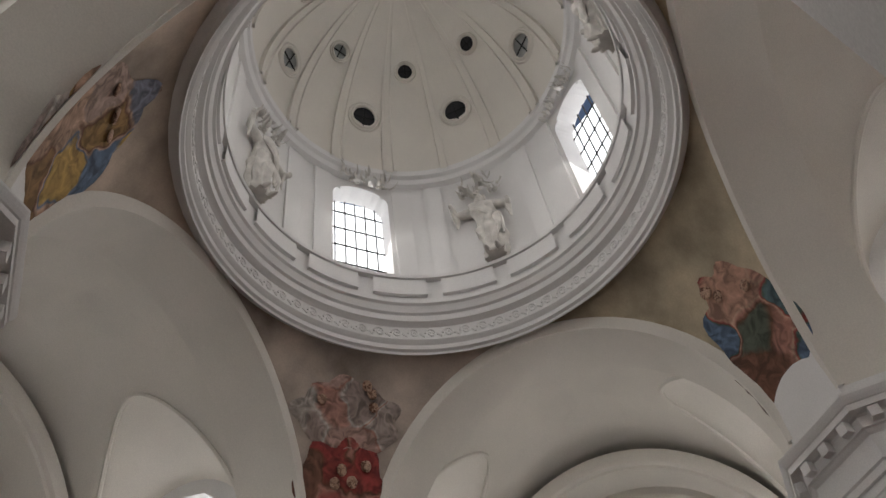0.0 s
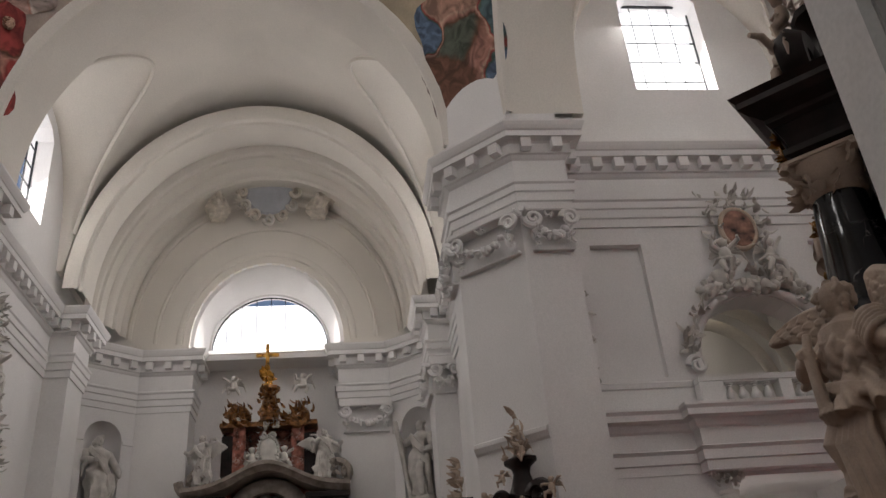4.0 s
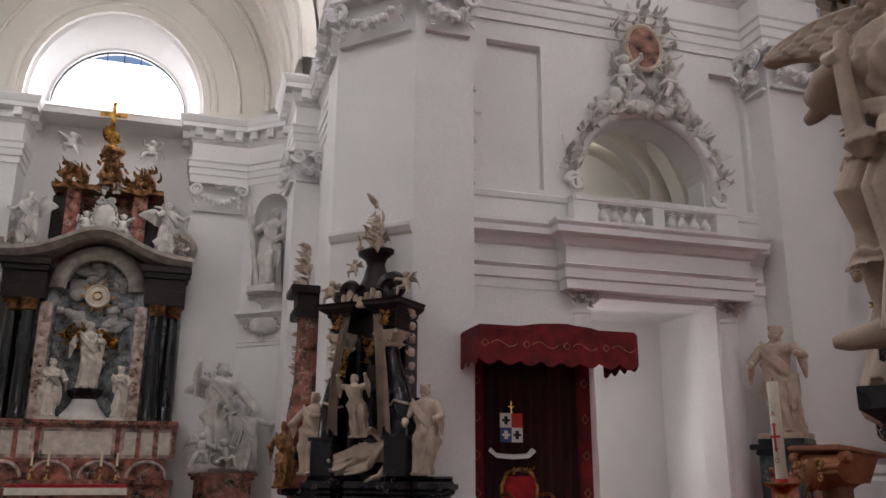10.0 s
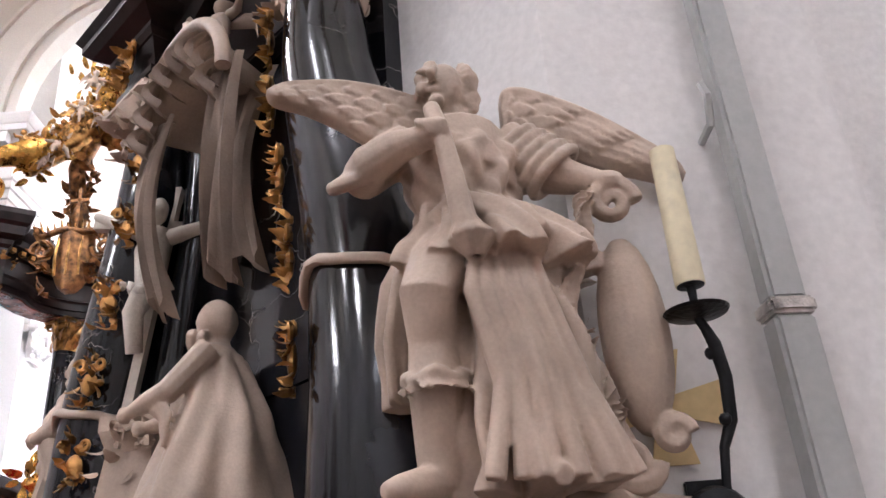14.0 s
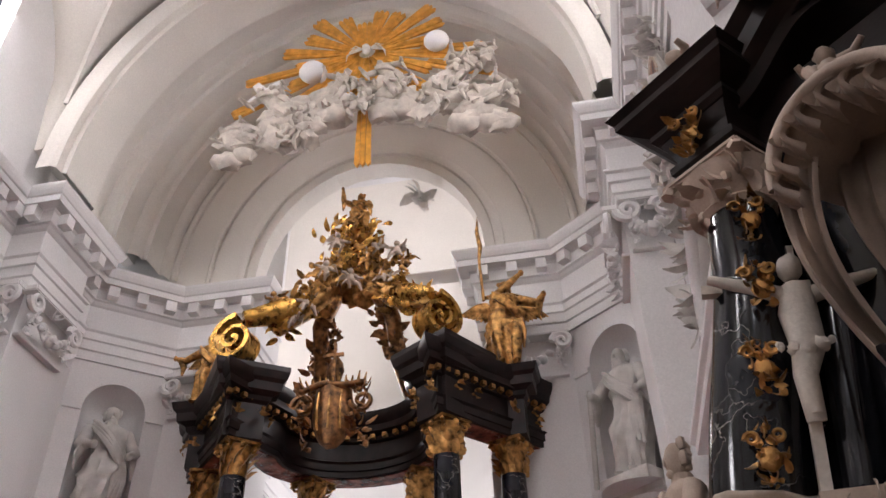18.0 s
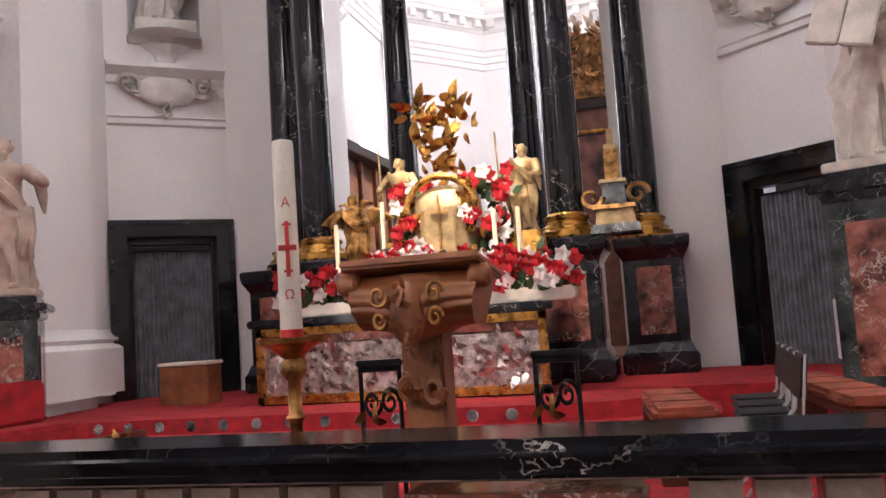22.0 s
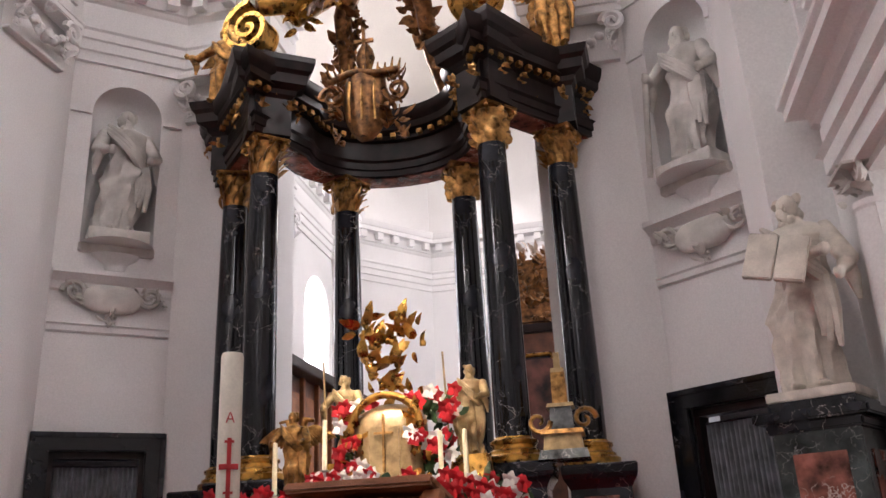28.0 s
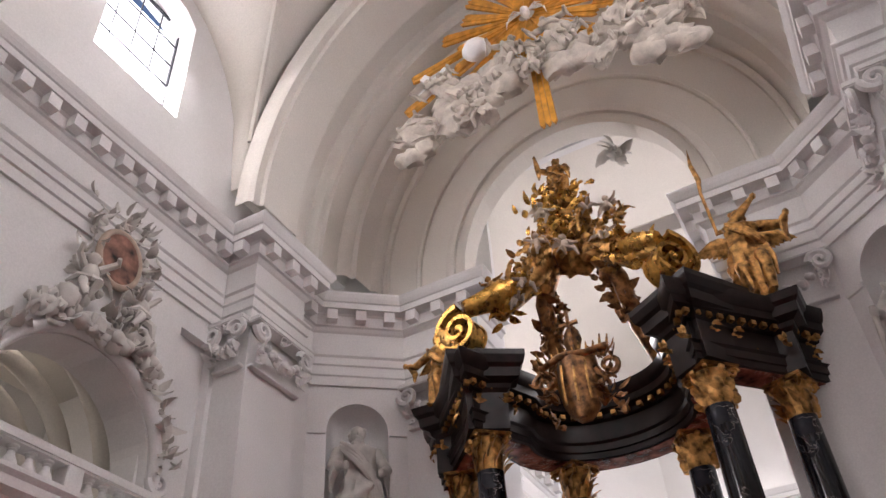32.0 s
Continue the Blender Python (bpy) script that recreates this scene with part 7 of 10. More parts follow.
tc = thing("throne_chair", "carved gilt chair upholstered in red velvet", "chair", pose(-4.9, 8.2, 0.8, 0, 0, -90))
part("dais", box(-1.3, 1.3, -0.6, 0.9, -0.36, 0.0, None, 0.02), CARPET, tc, "carpeted dais")
part("seat", box(-0.32, 0.32, -0.28, 0.3, 0.4, 0.52, None, 0.03), CARPET, tc, "red velvet seat", 40)
part("backrest", merged(box(-0.26, 0.26, -0.32, -0.26, 0.55, 1.05, None, 0.02)), CARPET, tc, "red velvet back")
part("back_frame", merged(tube([(-0.3, -0.3, 0.4), (-0.31, -0.3, 0.9), (-0.22, -0.3, 1.1), (0, -0.3, 1.16), (0.22, -0.3, 1.1), (0.31, -0.3, 0.9), (0.3, -0.3, 0.4)], 0.03, 8), foliage(10, 0.1, lambda r: (r.gauss(0, 0.1), -0.27, 1.15), 3)), OLDGOLD, tc, "carved gilt frame", 50)
for q in (-1, 1):
    part("arm", tube([(q * 0.33, -0.28, 0.75), (q * 0.35, 0.1, 0.78), (q * 0.35, 0.3, 0.7), (q * 0.33, 0.28, 0.5)], 0.03, 8), OLDGOLD, tc, "curved gilt arm", 50)
    for yy in (-0.26, 0.27):
        part("leg", tube([(q * 0.29, yy, 0.42), (q * 0.32, yy, 0.2), (q * 0.29, yy, 0)], [0.04, 0.03, 0.04], 8), OLDGOLD, tc, "", 50)
# front barrier beside the throne with red panel
tcap = tagged(link_mesh("velvet_barrier", box(-4.8, -4.65, 7.35, 9.6, 0.57, 1.0, None, 0.02), CARPET), "low barrier hung with red cloth before the throne", "barrier")

moved_since(BEFORE, LOWER)

# ---------- black marble monuments on the crossing piers ----------


def carved_wing(bm, lead, trail, s, y0, y1, nu, nv, nu_res=64, nv_res=36):
    """Solid swelling wing between a leading and a trailing edge, its front cut into overlapping scale feathers."""
    def along(pts, u):
        f = u * (len(pts) - 1)
        i = min(int(f), len(pts) - 2)
        g = f - i
        p = [pts[max(0, i - 1)], pts[i], pts[i + 1], pts[min(len(pts) - 1, i + 2)]]
        return Vector([0.5 * (2 * p[1][k] + (p[2][k] - p[0][k]) * g + (2 * p[0][k] - 5 * p[1][k] + 4 * p[2][k] - p[3][k]) * g * g + (3 * p[1][k] - p[0][k] - 3 * p[2][k] + p[3][k]) * g ** 3) for k in (0, 1)])
    grid, back = [], []
    for a in range(nu_res + 1):
        u = a / nu_res
        p, q = along(lead, u), along(trail, u)
        row, rear = [], []
        for b in range(nv_res + 1):
            v = b / nv_res
            c = p.lerp(q, v)
            cell = v * nv + 0.25 * math.sin(5 * u)
            k = math.floor(cell)
            side = 2 * (cell - k) - 1
            ramp = (u * nu * (1.0 - 0.35 * v) + 0.5 * (k % 2) + 0.45 * side * side) % 1.0
            bulge = 0.03 * math.sin(math.pi * min(1.0, v * 0.9 + 0.1)) ** 0.6 + 0.03 * math.exp(-(v / 0.14) ** 2)
            d = bulge + (0.011 * ramp - 0.006 * abs(side) ** 4) * min(1.0, max(0.0, (v - 0.1) * 6))
            edge = min(1.0, 8 * v, 8 * (1 - v) + 0.25, 6 * (1 - u) + 0.2)
            y = y0 + (y1 - y0) * u
            row.append(bm.verts.new((c.x * s, (y + d * edge) * s, c.y * s)))
            rear.append(bm.verts.new((c.x * s, (y - 0.02) * s, c.y * s)))
        grid.append(row)
        back.append(rear)
    for a in range(nu_res):
        for b in range(nv_res):
            bm.faces.new((grid[a][b], grid[a][b + 1], grid[a + 1][b + 1], grid[a + 1][b]))
            bm.faces.new((back[a][b], back[a + 1][b], back[a + 1][b + 1], back[a][b + 1]))
        for b in (0, nv_res):
            bm.faces.new((grid[a][b], grid[a + 1][b], back[a + 1][b], back[a][b]))
    for a in (0, nu_res):
        for b in range(nv_res):
            bm.faces.new((grid[a][b], back[a][b], back[a][b + 1], grid[a][b + 1]))
    return bm


def cartouche_shield(bm, c, w, h, tilt=0.0):
    """A bulging oval shield with a curled leafy border."""
    c = Vector(c)
    blob(c, 1.0, bm, w * 0.42, w * 0.16, h * 0.46, 0.03, 3, 16)
    rnd = random.Random(5)
    for i in range(26):
        a = 2 * math.pi * i / 26
        p = c + Vector((w * 0.46 * math.cos(a), w * 0.05, h * 0.48 * math.sin(a)))
        leaf(bm, p, (math.cos(a) + 0.5 * math.sin(a), 0.4, math.sin(a) - 0.5 * math.cos(a)), w * 0.2, 0.8, 0.4)
        blob(p, w * 0.07, bm, 1, 1, 1.3, 0.2, i, 6)
    for q in (-1, 1):
        spiral((c.x + q * w * 0.3, c.y + w * 0.1, c.z - h * 0.48), w * 0.16, 1.5, 0.02, 18, None, (w * 0.07, w * 0.03), bm, q)
        spiral((c.x + q * w * 0.2, c.y + w * 0.1, c.z + h * 0.5), w * 0.16, 1.5, 0.02, 18, None, (w * 0.07, w * 0.03), bm, -q)
    return bm


def gilt_crest(h, seed):
    bm = foliage(26, h * 0.24, lambda r: (r.uniform(-0.22, 0.22) * h, 0.02, r.uniform(-0.5, 0.5) * h), seed, None, (0, 1, 0))
    blob((0, 0.02, -0.05 * h), h * 0.18, bm, 1, 0.4, 1.2, 0.1, seed, 10)
    for q in (-1, 1):
        spiral((q * h * 0.2, 0.03, 0.3 * h), h * 0.12, 1.4, 0.01, 14, None, (h * 0.05, h * 0.02), bm, q)
    return bm


def hood_drape(q, top, foot, w0, w1, folds, thick=0.02):
    """One side of a carved curtain: a fluted strip that falls from top to foot and gathers on the way."""
    bm, rows = bmesh.new(), []
    top, foot = Vector(top), Vector(foot)
    for b in range(25):
        v = b / 24
        c = top.lerp(foot, v) + Vector((q * 0.05 * math.sin(math.pi * v), 0.05 * math.sin(math.pi * v), 0))
        w = w0 + (w1 - w0) * v ** 0.7
        row = []
        for k in range(29):
            u = k / 28
            fold = 0.03 * math.sin(folds * math.pi * u + 1.4 * v) + 0.012 * math.sin(2.3 * folds * math.pi * u - 2 * v)
            row.append(bm.verts.new((c.x + q * (u - 0.5) * w, c.y + fold * (0.5 + v), c.z - 0.07 * v * math.sin(folds * 0.5 * math.pi * u))))
        rows.append(row)
    for p, r in zip(rows, rows[1:]):
        for k in range(28):
            bm.faces.new((p[k], p[k + 1], r[k + 1], r[k]))
    bmesh.ops.solidify(bm, geom=bm.faces[:], thickness=thick)
    return bm


def swept_cornice(w, z_of, y_of, section, n=33):
    bm, prev = bmesh.new(), None
    for i in range(n):
        x = -w + 2 * w * i / (n - 1)
        row = [bm.verts.new((x, y_of(x) + d, z_of(x) + h)) for d, h in section]
        if prev:
            for k in range(len(row)):
                bm.faces.new((prev[k], prev[(k + 1) % len(row)], row[(k + 1) % len(row)], row[k]))
        else:
            bm.faces.new(row)
        prev = row
    bm.faces.new(prev[::-1])
    return bm


def pier_monument(M, label, zb, xb, xt, floor_z, mid):
    """Black marble wall altar between two swelling columns; zb, xb: foot of the columns, xt: their tops, mid: hood or crown."""
    a = thing("pier_altar", label, "altar", M, "pier altars")
    hooded = mid == "hood"
    end = xb + 0.75 if hooded else xb + 0.58
    part("foot", merged(box(-0.62, 0.62, -0.4, 0.18, floor_z, floor_z + 0.22, None, 0.02), lathe([(0.5, floor_z + 0.22), (0.5, floor_z + 0.4), (0.72, 0.95), (1.05, 1.3), (1.2, 1.5)], 4, start=45, sx=1.1, sy=0.45)), BLACK, a, "black marble foot that widens upward")
    lw, cw, low = xb + 0.22, xb - 0.25, 0.6 if hooded else 1.45
    way = [(-end, -0.5), (-end + 0.02, 0.1), (-end + 0.2, 0.34), (-lw - 0.05, 0.34), (-lw, 0.46), (-cw, 0.46), (-cw + 0.06, 0.28)]
    way = way + [(-x, y) for x, y in reversed(way)]
    part("mensa", moulding(way, [(-0.4, low), (-0.16, low), (-0.13, low + 0.1), (-0.13, 1.66), (-0.1, 1.7), (-0.1, 1.74), (-0.03, 1.78), (-0.03, 1.82), (0.03, 1.86), (0.03, 1.93), (-0.6, 1.931)]), BLACK, a, "black marble moulded ledge")
    part("stone_plinth", moulding(way, [(-0.3, 1.93), (-0.05, 1.93), (-0.05, 1.96), (-0.08, 1.98), (-0.06, 2.01), (-0.09, 2.04), (-0.6, 2.041)]), SAND if hooded else BLACK, a, "pale stone moulded plinth" if hooded else "black marble top step")
    part("back_slab", prism([(-xb - 0.1, -0.45), (xb + 0.1, -0.45), (xb + 0.1, -0.05), (0.42, 0.02), (-0.42, 0.02), (-xb - 0.1, -0.05)], 2.04, zb + 0.6), BLACK, a, "black back slab")
    part("upper_back_slab", prism([(-xt - 0.12, -0.45), (xt + 0.12, -0.45), (xt + 0.12, -0.02), (0.4, 0.03), (-0.4, 0.03), (-xt - 0.12, -0.02)], zb + 0.6, 4.5), BLACK, a, "black marble panel behind the figures")
    lean = [(0, 0.0), (0.2, 0.0), (0.36, 0.1), (0.52, 0.34), (0.68, 0.66), (0.84, 0.92), (1.0, 1.0)]
    for q in (-1, 1):
        if not hooded:
            part("column_pedestal", merged(box(*sorted((q * (xb - 0.21), q * (xb + 0.21))), -0.3, 0.4, 2.04, zb - 0.06, None, 0.015), box(*sorted((q * (xb - 0.25), q * (xb + 0.25))), -0.3, 0.44, zb - 0.06, zb, None, 0.015)), BLACK, a, "black marble pedestal under the column")
        where = lambda t: (q * (xb + (xt - xb) * next(f0 + (f1 - f0) * (t - t0) / (t1 - t0) for (t0, f0), (t1, f1) in zip(lean, lean[1:]) if t <= t1 + 1e-6)), 0.18, zb + (4.0 - zb) * t)
        rad = lambda t: 0.15 + 0.09 * (1 - t) ** 0.8 if hooded else 0.13 + 0.06 * (1 - t)
        ts = [i / 20 for i in range(21)]
        part("column", tube([where(t) for t in ts], [rad(t) for t in ts], 32), BLACK, a, "swelling black marble column", 60)
        tr = 0.35
        c, r = where(tr), rad(tr) + 0.006
        # angular band that breaks forward in the middle
        ring = []
        for i in range(19):
            t = math.radians(-25 + 230 * i / 18)
            ring.append((c[0] + r * math.cos(t), c[1] + r * math.sin(t), c[2] + 0.05 * max(0, math.cos(2.2 * (t - math.pi / 2))) + 0.012 * math.sin(6 * t)))
        part("column_ring", tube(ring, 0.017, 8, None, 1.4), SAND, a, "wavy stone band round the column", 60)
        tx, cy = q * xt, 0.18
        bm = lathe([(0.155, 4.0), (0.175, 4.03), (0.16, 4.05), (0.22, 4.18), (0.23, 4.22)], 16, m=pose(tx, cy, 0))
        foliage(44, 0.12, lambda r: (lambda t, z: (tx + (0.16 + 0.3 * (z - 4.02)) * math.cos(t), cy + (0.16 + 0.3 * (z - 4.02)) * math.sin(t), z))(r.uniform(0, 6.28), r.choice((4.04, 4.12))), 6, bm, (0, 0.6, 0.4))
        for i in range(4):
            t = math.pi / 4 + i * math.pi / 2
            spiral((0, 0, 0), 0.065, 1.4, 0.01, 14, pose(tx + 0.22 * math.cos(t), cy + 0.22 * math.sin(t), 4.19, 0, 0, math.degrees(t)), (0.035, 0.02), bm, 1)
        box(tx - 0.22, tx + 0.22, cy - 0.22, cy + 0.22, 4.22, 4.26, bm, 0.012)
        part("capital", bm, SAND, a, "carved sandstone capital", 50)
        # dull gilt crests down the inner side of the column
        for i in range(5 if hooded else 4):
            t = 0.93 - 0.17 * i
            c, r = where(t), rad(t)
            part("gilt_crest", transformed(gilt_crest(0.23, i + 3 * q), pose(c[0] - q * (0.62 * r + 0.03), c[1] + 0.78 * r + 0.01, c[2], 0, 0, q * 32)), OLDGOLD, a, "dull gilt crest", 50)
        part("inner_pilaster", tube([(q * (xb - 0.33), 0.06, 2.04), (q * (xb - 0.33), 0.07, zb + 0.6), (q * (xt - 0.22), 0.06, 3.5), (q * (xt - 0.2), 0.05, 4.25)], [0.1, 0.1, 0.085, 0.08], 12), BLACK, a, "black half column behind the crests", 60)
        # entablature block over the column
        w = [(xt - 0.18, -0.3), (xt - 0.18, 0.34), (xt + 0.15, 0.34), (xt + 0.15, -0.3)]
        w = w if q > 0 else [(-x, y) for x, y in reversed(w)]
        part("architrave", moulding(w, [(-0.25, 4.26), (-0.02, 4.26), (-0.02, 4.3), (0.02, 4.32), (0.02, 4.36), (-0.25, 4.361)]), BLACKWOOD, a, "black moulded architrave block")
        part("frieze", moulding(w, [(-0.25, 4.36), (-0.02, 4.36), (0.0, 4.44), (0.03, 4.52), (-0.25, 4.521)]), BLACKWOOD, a, "black swelling frieze block")
        part("cornice", moulding(w, [(-0.25, 4.52), (0.04, 4.52), (0.06, 4.55), (0.06, 4.58), (0.13, 4.62), (0.17, 4.66), (0.17, 4.7), (0.2, 4.74), (-0.25, 4.745)]), BLACKWOOD, a, "black projecting cornice block")
        part("gilt_crest", transformed(gilt_crest(0.27, 9), pose(tx, 0.37, 4.46)), OLDGOLD, a, "dull gilt crest on the frieze", 50)
        part("scroll_gable", spiral((q * (xt - 0.02), 0.14, 4.98), 0.2, 1.5, 0.05, 26, None, (0.12, 0.06), None, -q), BLACKWOOD, a, "black curled gable scroll", 60)
        if not hooded:
            part("long_drape", hood_drape(q, (q * 0.26, 0.36, 4.66), (q * (xb - 0.2), 0.4, 2.72), 0.13, 0.2, 5), SAND, a, "long hanging stone drape", 60)
            for i in range(6):
                part("festoon_knot", merged(blob((q * (xt + 0.3), 0.05, 3.5 + 0.21 * i), 0.055, None, 1, 1, 1.2, 0.3, i, 6), foliage(6, 0.09, lambda r: (q * (xt + 0.3) + r.uniform(-0.05, 0.05), 0.06, 3.5 + 0.21 * i + r.uniform(-0.05, 0.05)), i, None, (q, 1, -0.3))), SAND, a, "", 60)
    part("curved_cornice", swept_cornice(xt - 0.16, lambda x: 4.5 + 0.28 * (0.5 + 0.5 * math.cos(math.pi * x / (xt - 0.16))), lambda x: 0.22 + 0.08 * (x / xt) ** 2, ((-0.4, 0.0), (0.0, 0.0), (0.03, 0.06), (0.1, 0.1), (0.12, 0.18), (0.18, 0.24), (-0.4, 0.25))), BLACKWOOD, a, "black cornice that swings up in the middle", 30)
    part("tympanum", box(-xt + 0.18, xt - 0.18, -0.35, 0.12, 4.2, 4.62, None, 0.01), BLACKWOOD, a, "black field under the curved cornice")
    if hooded:
        # niche-like stone hood with its curtain
        bm, rows = bmesh.new(), []
        for i in range(33):
            ang = math.pi * i / 32
            row = []
            for k in range(9):
                v = k / 8
                w = 0.31 * (1 - 0.25 * v) + 0.012 * math.sin(9 * ang) * (1 - v)
                row.append(bm.verts.new((w * math.cos(ang), 0.4 - 0.36 * v, 3.82 + (0.33 - 0.1 * v) * math.sin(ang))))
            rows.append(row)
        for p, r in zip(rows, rows[1:]):
            for k in range(8):
                bm.faces.new((p[k], r[k], r[k + 1], p[k + 1]))
        bmesh.ops.solidify(bm, geom=bm.faces[:], thickness=0.03)
        part("hood", bm, SAND, a, "arched stone hood", 60)
        part("hood_rim", tube([(0.34 * math.cos(math.pi * i / 24), 0.42, 3.82 + 0.36 * math.sin(math.pi * i / 24)) for i in range(25)], 0.032, 10), SAND, a, "rounded stone rim of the hood", 60)
        for i in range(9):
            ang = math.pi * (i + 0.5) / 9
            part("tassel_lappet", hood_drape(1, (0.3 * math.cos(ang), 0.41, 3.82 + 0.33 * math.sin(ang)), (0.28 * math.cos(ang), 0.4, 3.7 + 0.31 * math.sin(ang)), 0.1, 0.05, 2, 0.015), SAND, a, "", 60)
        for q in (-1, 1):
            part("curtain", hood_drape(q, (q * 0.27, 0.36, 3.9), (q * 0.2, 0.32, 3.05), 0.22, 0.08, 5), SAND, a, "stone curtain gathered at the side", 60)
        part("curtain_back", hood_drape(1, (0.0, 0.1, 4.05), (0.0, 0.1, 3.2), 0.46, 0.3, 7), SAND, a, "stone curtain behind the kneeling cleric", 60)
        part("medallion", merged(transformed(lathe([(0.001, 0.06), (0.16, 0.05), (0.19, 0.07), (0.22, 0.05), (0.22, 0.0)], 24, sy=1.25), pose(0, 0.36, 5.08, -80, 0, 0)), transformed(gilt_crest(0.42, 12), pose(0, 0.42, 5.08))), OLDGOLD, a, "dull gilt oval medallion with leafy border", 50)
    else:
        part("crown", merged(*[box(-0.33 + 0.11 * i, -0.25 + 0.11 * i, 0.3, 0.4, 4.7, 4.9 + 0.06 * math.sin(i * 1.57), None, 0.02) for i in range(7)], box(-0.38, 0.38, 0.28, 0.42, 4.66, 4.76, None, 0.02)), SAND, a, "stone crown valance")
        part("gilt_plaque", transformed(gilt_crest(0.4, 12), pose(0, 0.1, 4.0)), OLDGOLD, a, "gilt plaque on the black field", 50)
    part("upper_canopy", lathe([(0.42, 4.8), (0.36, 5.0), (0.24, 5.2), (0.17, 5.42), (0.2, 5.52), (0.34, 5.62), (0.34, 5.68), (0.12, 5.76)], 12, sy=0.6), BLACKWOOD, a, "black bell-shaped upper storey", 40)
    part("plume", foliage(40, 0.22, lambda r: (lambda z: (r.gauss(0, 0.03 + 0.1 * (6.5 - z)), 0.0, z))(r.uniform(5.74, 6.5)), 9, None, (0, 0.3, 1.2)), SAND, a, "flame-like stone plume", 50)
    for i, (x, y, z, h) in enumerate(((-0.72, 0.22, 4.8, 0.42), (0.72, 0.22, 4.8, 0.42), (-0.2, 0.2, 5.6, 0.36), (0.25, 0.25, 5.2, 0.32))):
        tagged(link_mesh("cherub", transformed(putto(h, 30 + i), M @ pose(x, y, z)), SAND, 60), "small sandstone cherub on the black altar", "statue")
    return a


NEAR = pose(5.45, 6.05, 0, 0, 0, 135)
TWIN = pose(-5.2, 5.7, -0.4, 0, 0, -135)
pier_monument(NEAR, "black marble pier altar with swelling columns and stone figures", 2.04, 0.95, 0.66, 0.0, "hood")
pier_monument(TWIN, "black marble pier altar with stone drapes and figures", 2.63, 0.68, 0.45, 0.4, "crown")
tagged(link_mesh("cherub", transformed(putto(0.36, 38), NEAR @ pose(0.0, 0.3, 4.16, 14, 0, 20)), SAND, 60), "small sandstone cherub on the stone hood", "statue")

# angel with torch and shield at the near altar
bm = bmesh.new()
tube([(-0.03, 0.0, 0.48), (-0.055, 0.02, 0.58), (-0.065, 0.03, 0.68), (-0.07, 0.01, 0.77), (-0.075, -0.01, 0.84)], [0.11, 0.09, 0.108, 0.118, 0.05], 20, bm)
tube([(-0.072, 0.0, 0.8), (-0.078, 0.015, 0.89)], [0.05, 0.042], 14, bm)
HEAD = Vector((-0.082, 0.025, 0.925))
blob(HEAD, 0.058, bm, 0.86, 1.0, 1.2, 0.0, 1, 18)
tube([HEAD + Vector(p) for p in ((-0.02, 0.05, 0.036), (-0.03, 0.07, 0.004), (-0.026, 0.056, -0.006))], [0.008, 0.012, 0.01], 8, bm)
blob(HEAD + Vector((-0.022, 0.046, -0.026)), 0.014, bm, 1.4, 0.8, 0.6, 0, 1, 8)
blob(HEAD + Vector((-0.02, 0.04, -0.054)), 0.02, bm, 1, 1, 0.9, 0, 1, 10)
for q in (-1, 1):
    blob(HEAD + Vector((-0.02 + q * 0.026, 0.042, 0.03)), 0.013, bm, 1.5, 0.8, 0.5, 0, 1, 8)
    blob(HEAD + Vector((-0.015 + q * 0.032, 0.036, -0.014)), 0.02, bm, 1, 0.8, 1, 0, 1, 8)
rnd = random.Random(12)
for i in range(46):
    t = rnd.uniform(-0.35, 3.6) + math.pi
    z = rnd.uniform(-0.03, 0.072)
    r = 0.058 * math.sqrt(max(0.1, 1 - (z / 0.085) ** 2))
    blob(HEAD + Vector((math.cos(t) * r + 0.008, math.sin(t) * r - 0.006, z)), rnd.uniform(0.014, 0.024), bm, 1, 1, 1.1, 0.15, i, 7)
for i in range(9):
    blob(HEAD + Vector((0.05 + 0.012 * math.sin(2 * i), 0.012 - 0.003 * i, 0.02 - 0.017 * i)), 0.018, bm, 1, 1, 1, 0.1, i, 7)
# legs and boots
tube([(-0.08, 0.04, 0.52), (-0.12, 0.1, 0.44), (-0.15, 0.14, 0.375), (-0.147, 0.105, 0.29), (-0.146, 0.1, 0.21), (-0.15, 0.075, 0.1), (-0.152, 0.07, 0.03)], [0.08, 0.072, 0.056, 0.047, 0.053, 0.043, 0.036], 18, bm)
tube([(-0.15, 0.05, 0.03), (-0.175, 0.1, 0.03), (-0.22, 0.16, 0.016), (-0.245, 0.18, 0.012)], [0.036, 0.036, 0.026, 0.014], 14, bm)
tube([(-0.146 + 0.056 * math.cos(t), 0.1 + 0.056 * math.sin(t), 0.215 + 0.008 * math.sin(5 * t)) for t in [2 * math.pi * i / 24 for i in range(25)]], 0.013, 8, bm)
for i in range(7):
    t = math.pi * (0.1 + 0.13 * i)
    leaf(bm, (-0.146 + 0.058 * math.cos(t), 0.1 + 0.058 * math.sin(t), 0.215), (0.3 * math.cos(t), 0.3 * math.sin(t), -1), 0.05, 0.6, 0.6)
tube([(0.02, 0.08, 0.03), (0.04, 0.14, 0.03), (0.055, 0.2, 0.014)], [0.04, 0.038, 0.018], 14, bm)
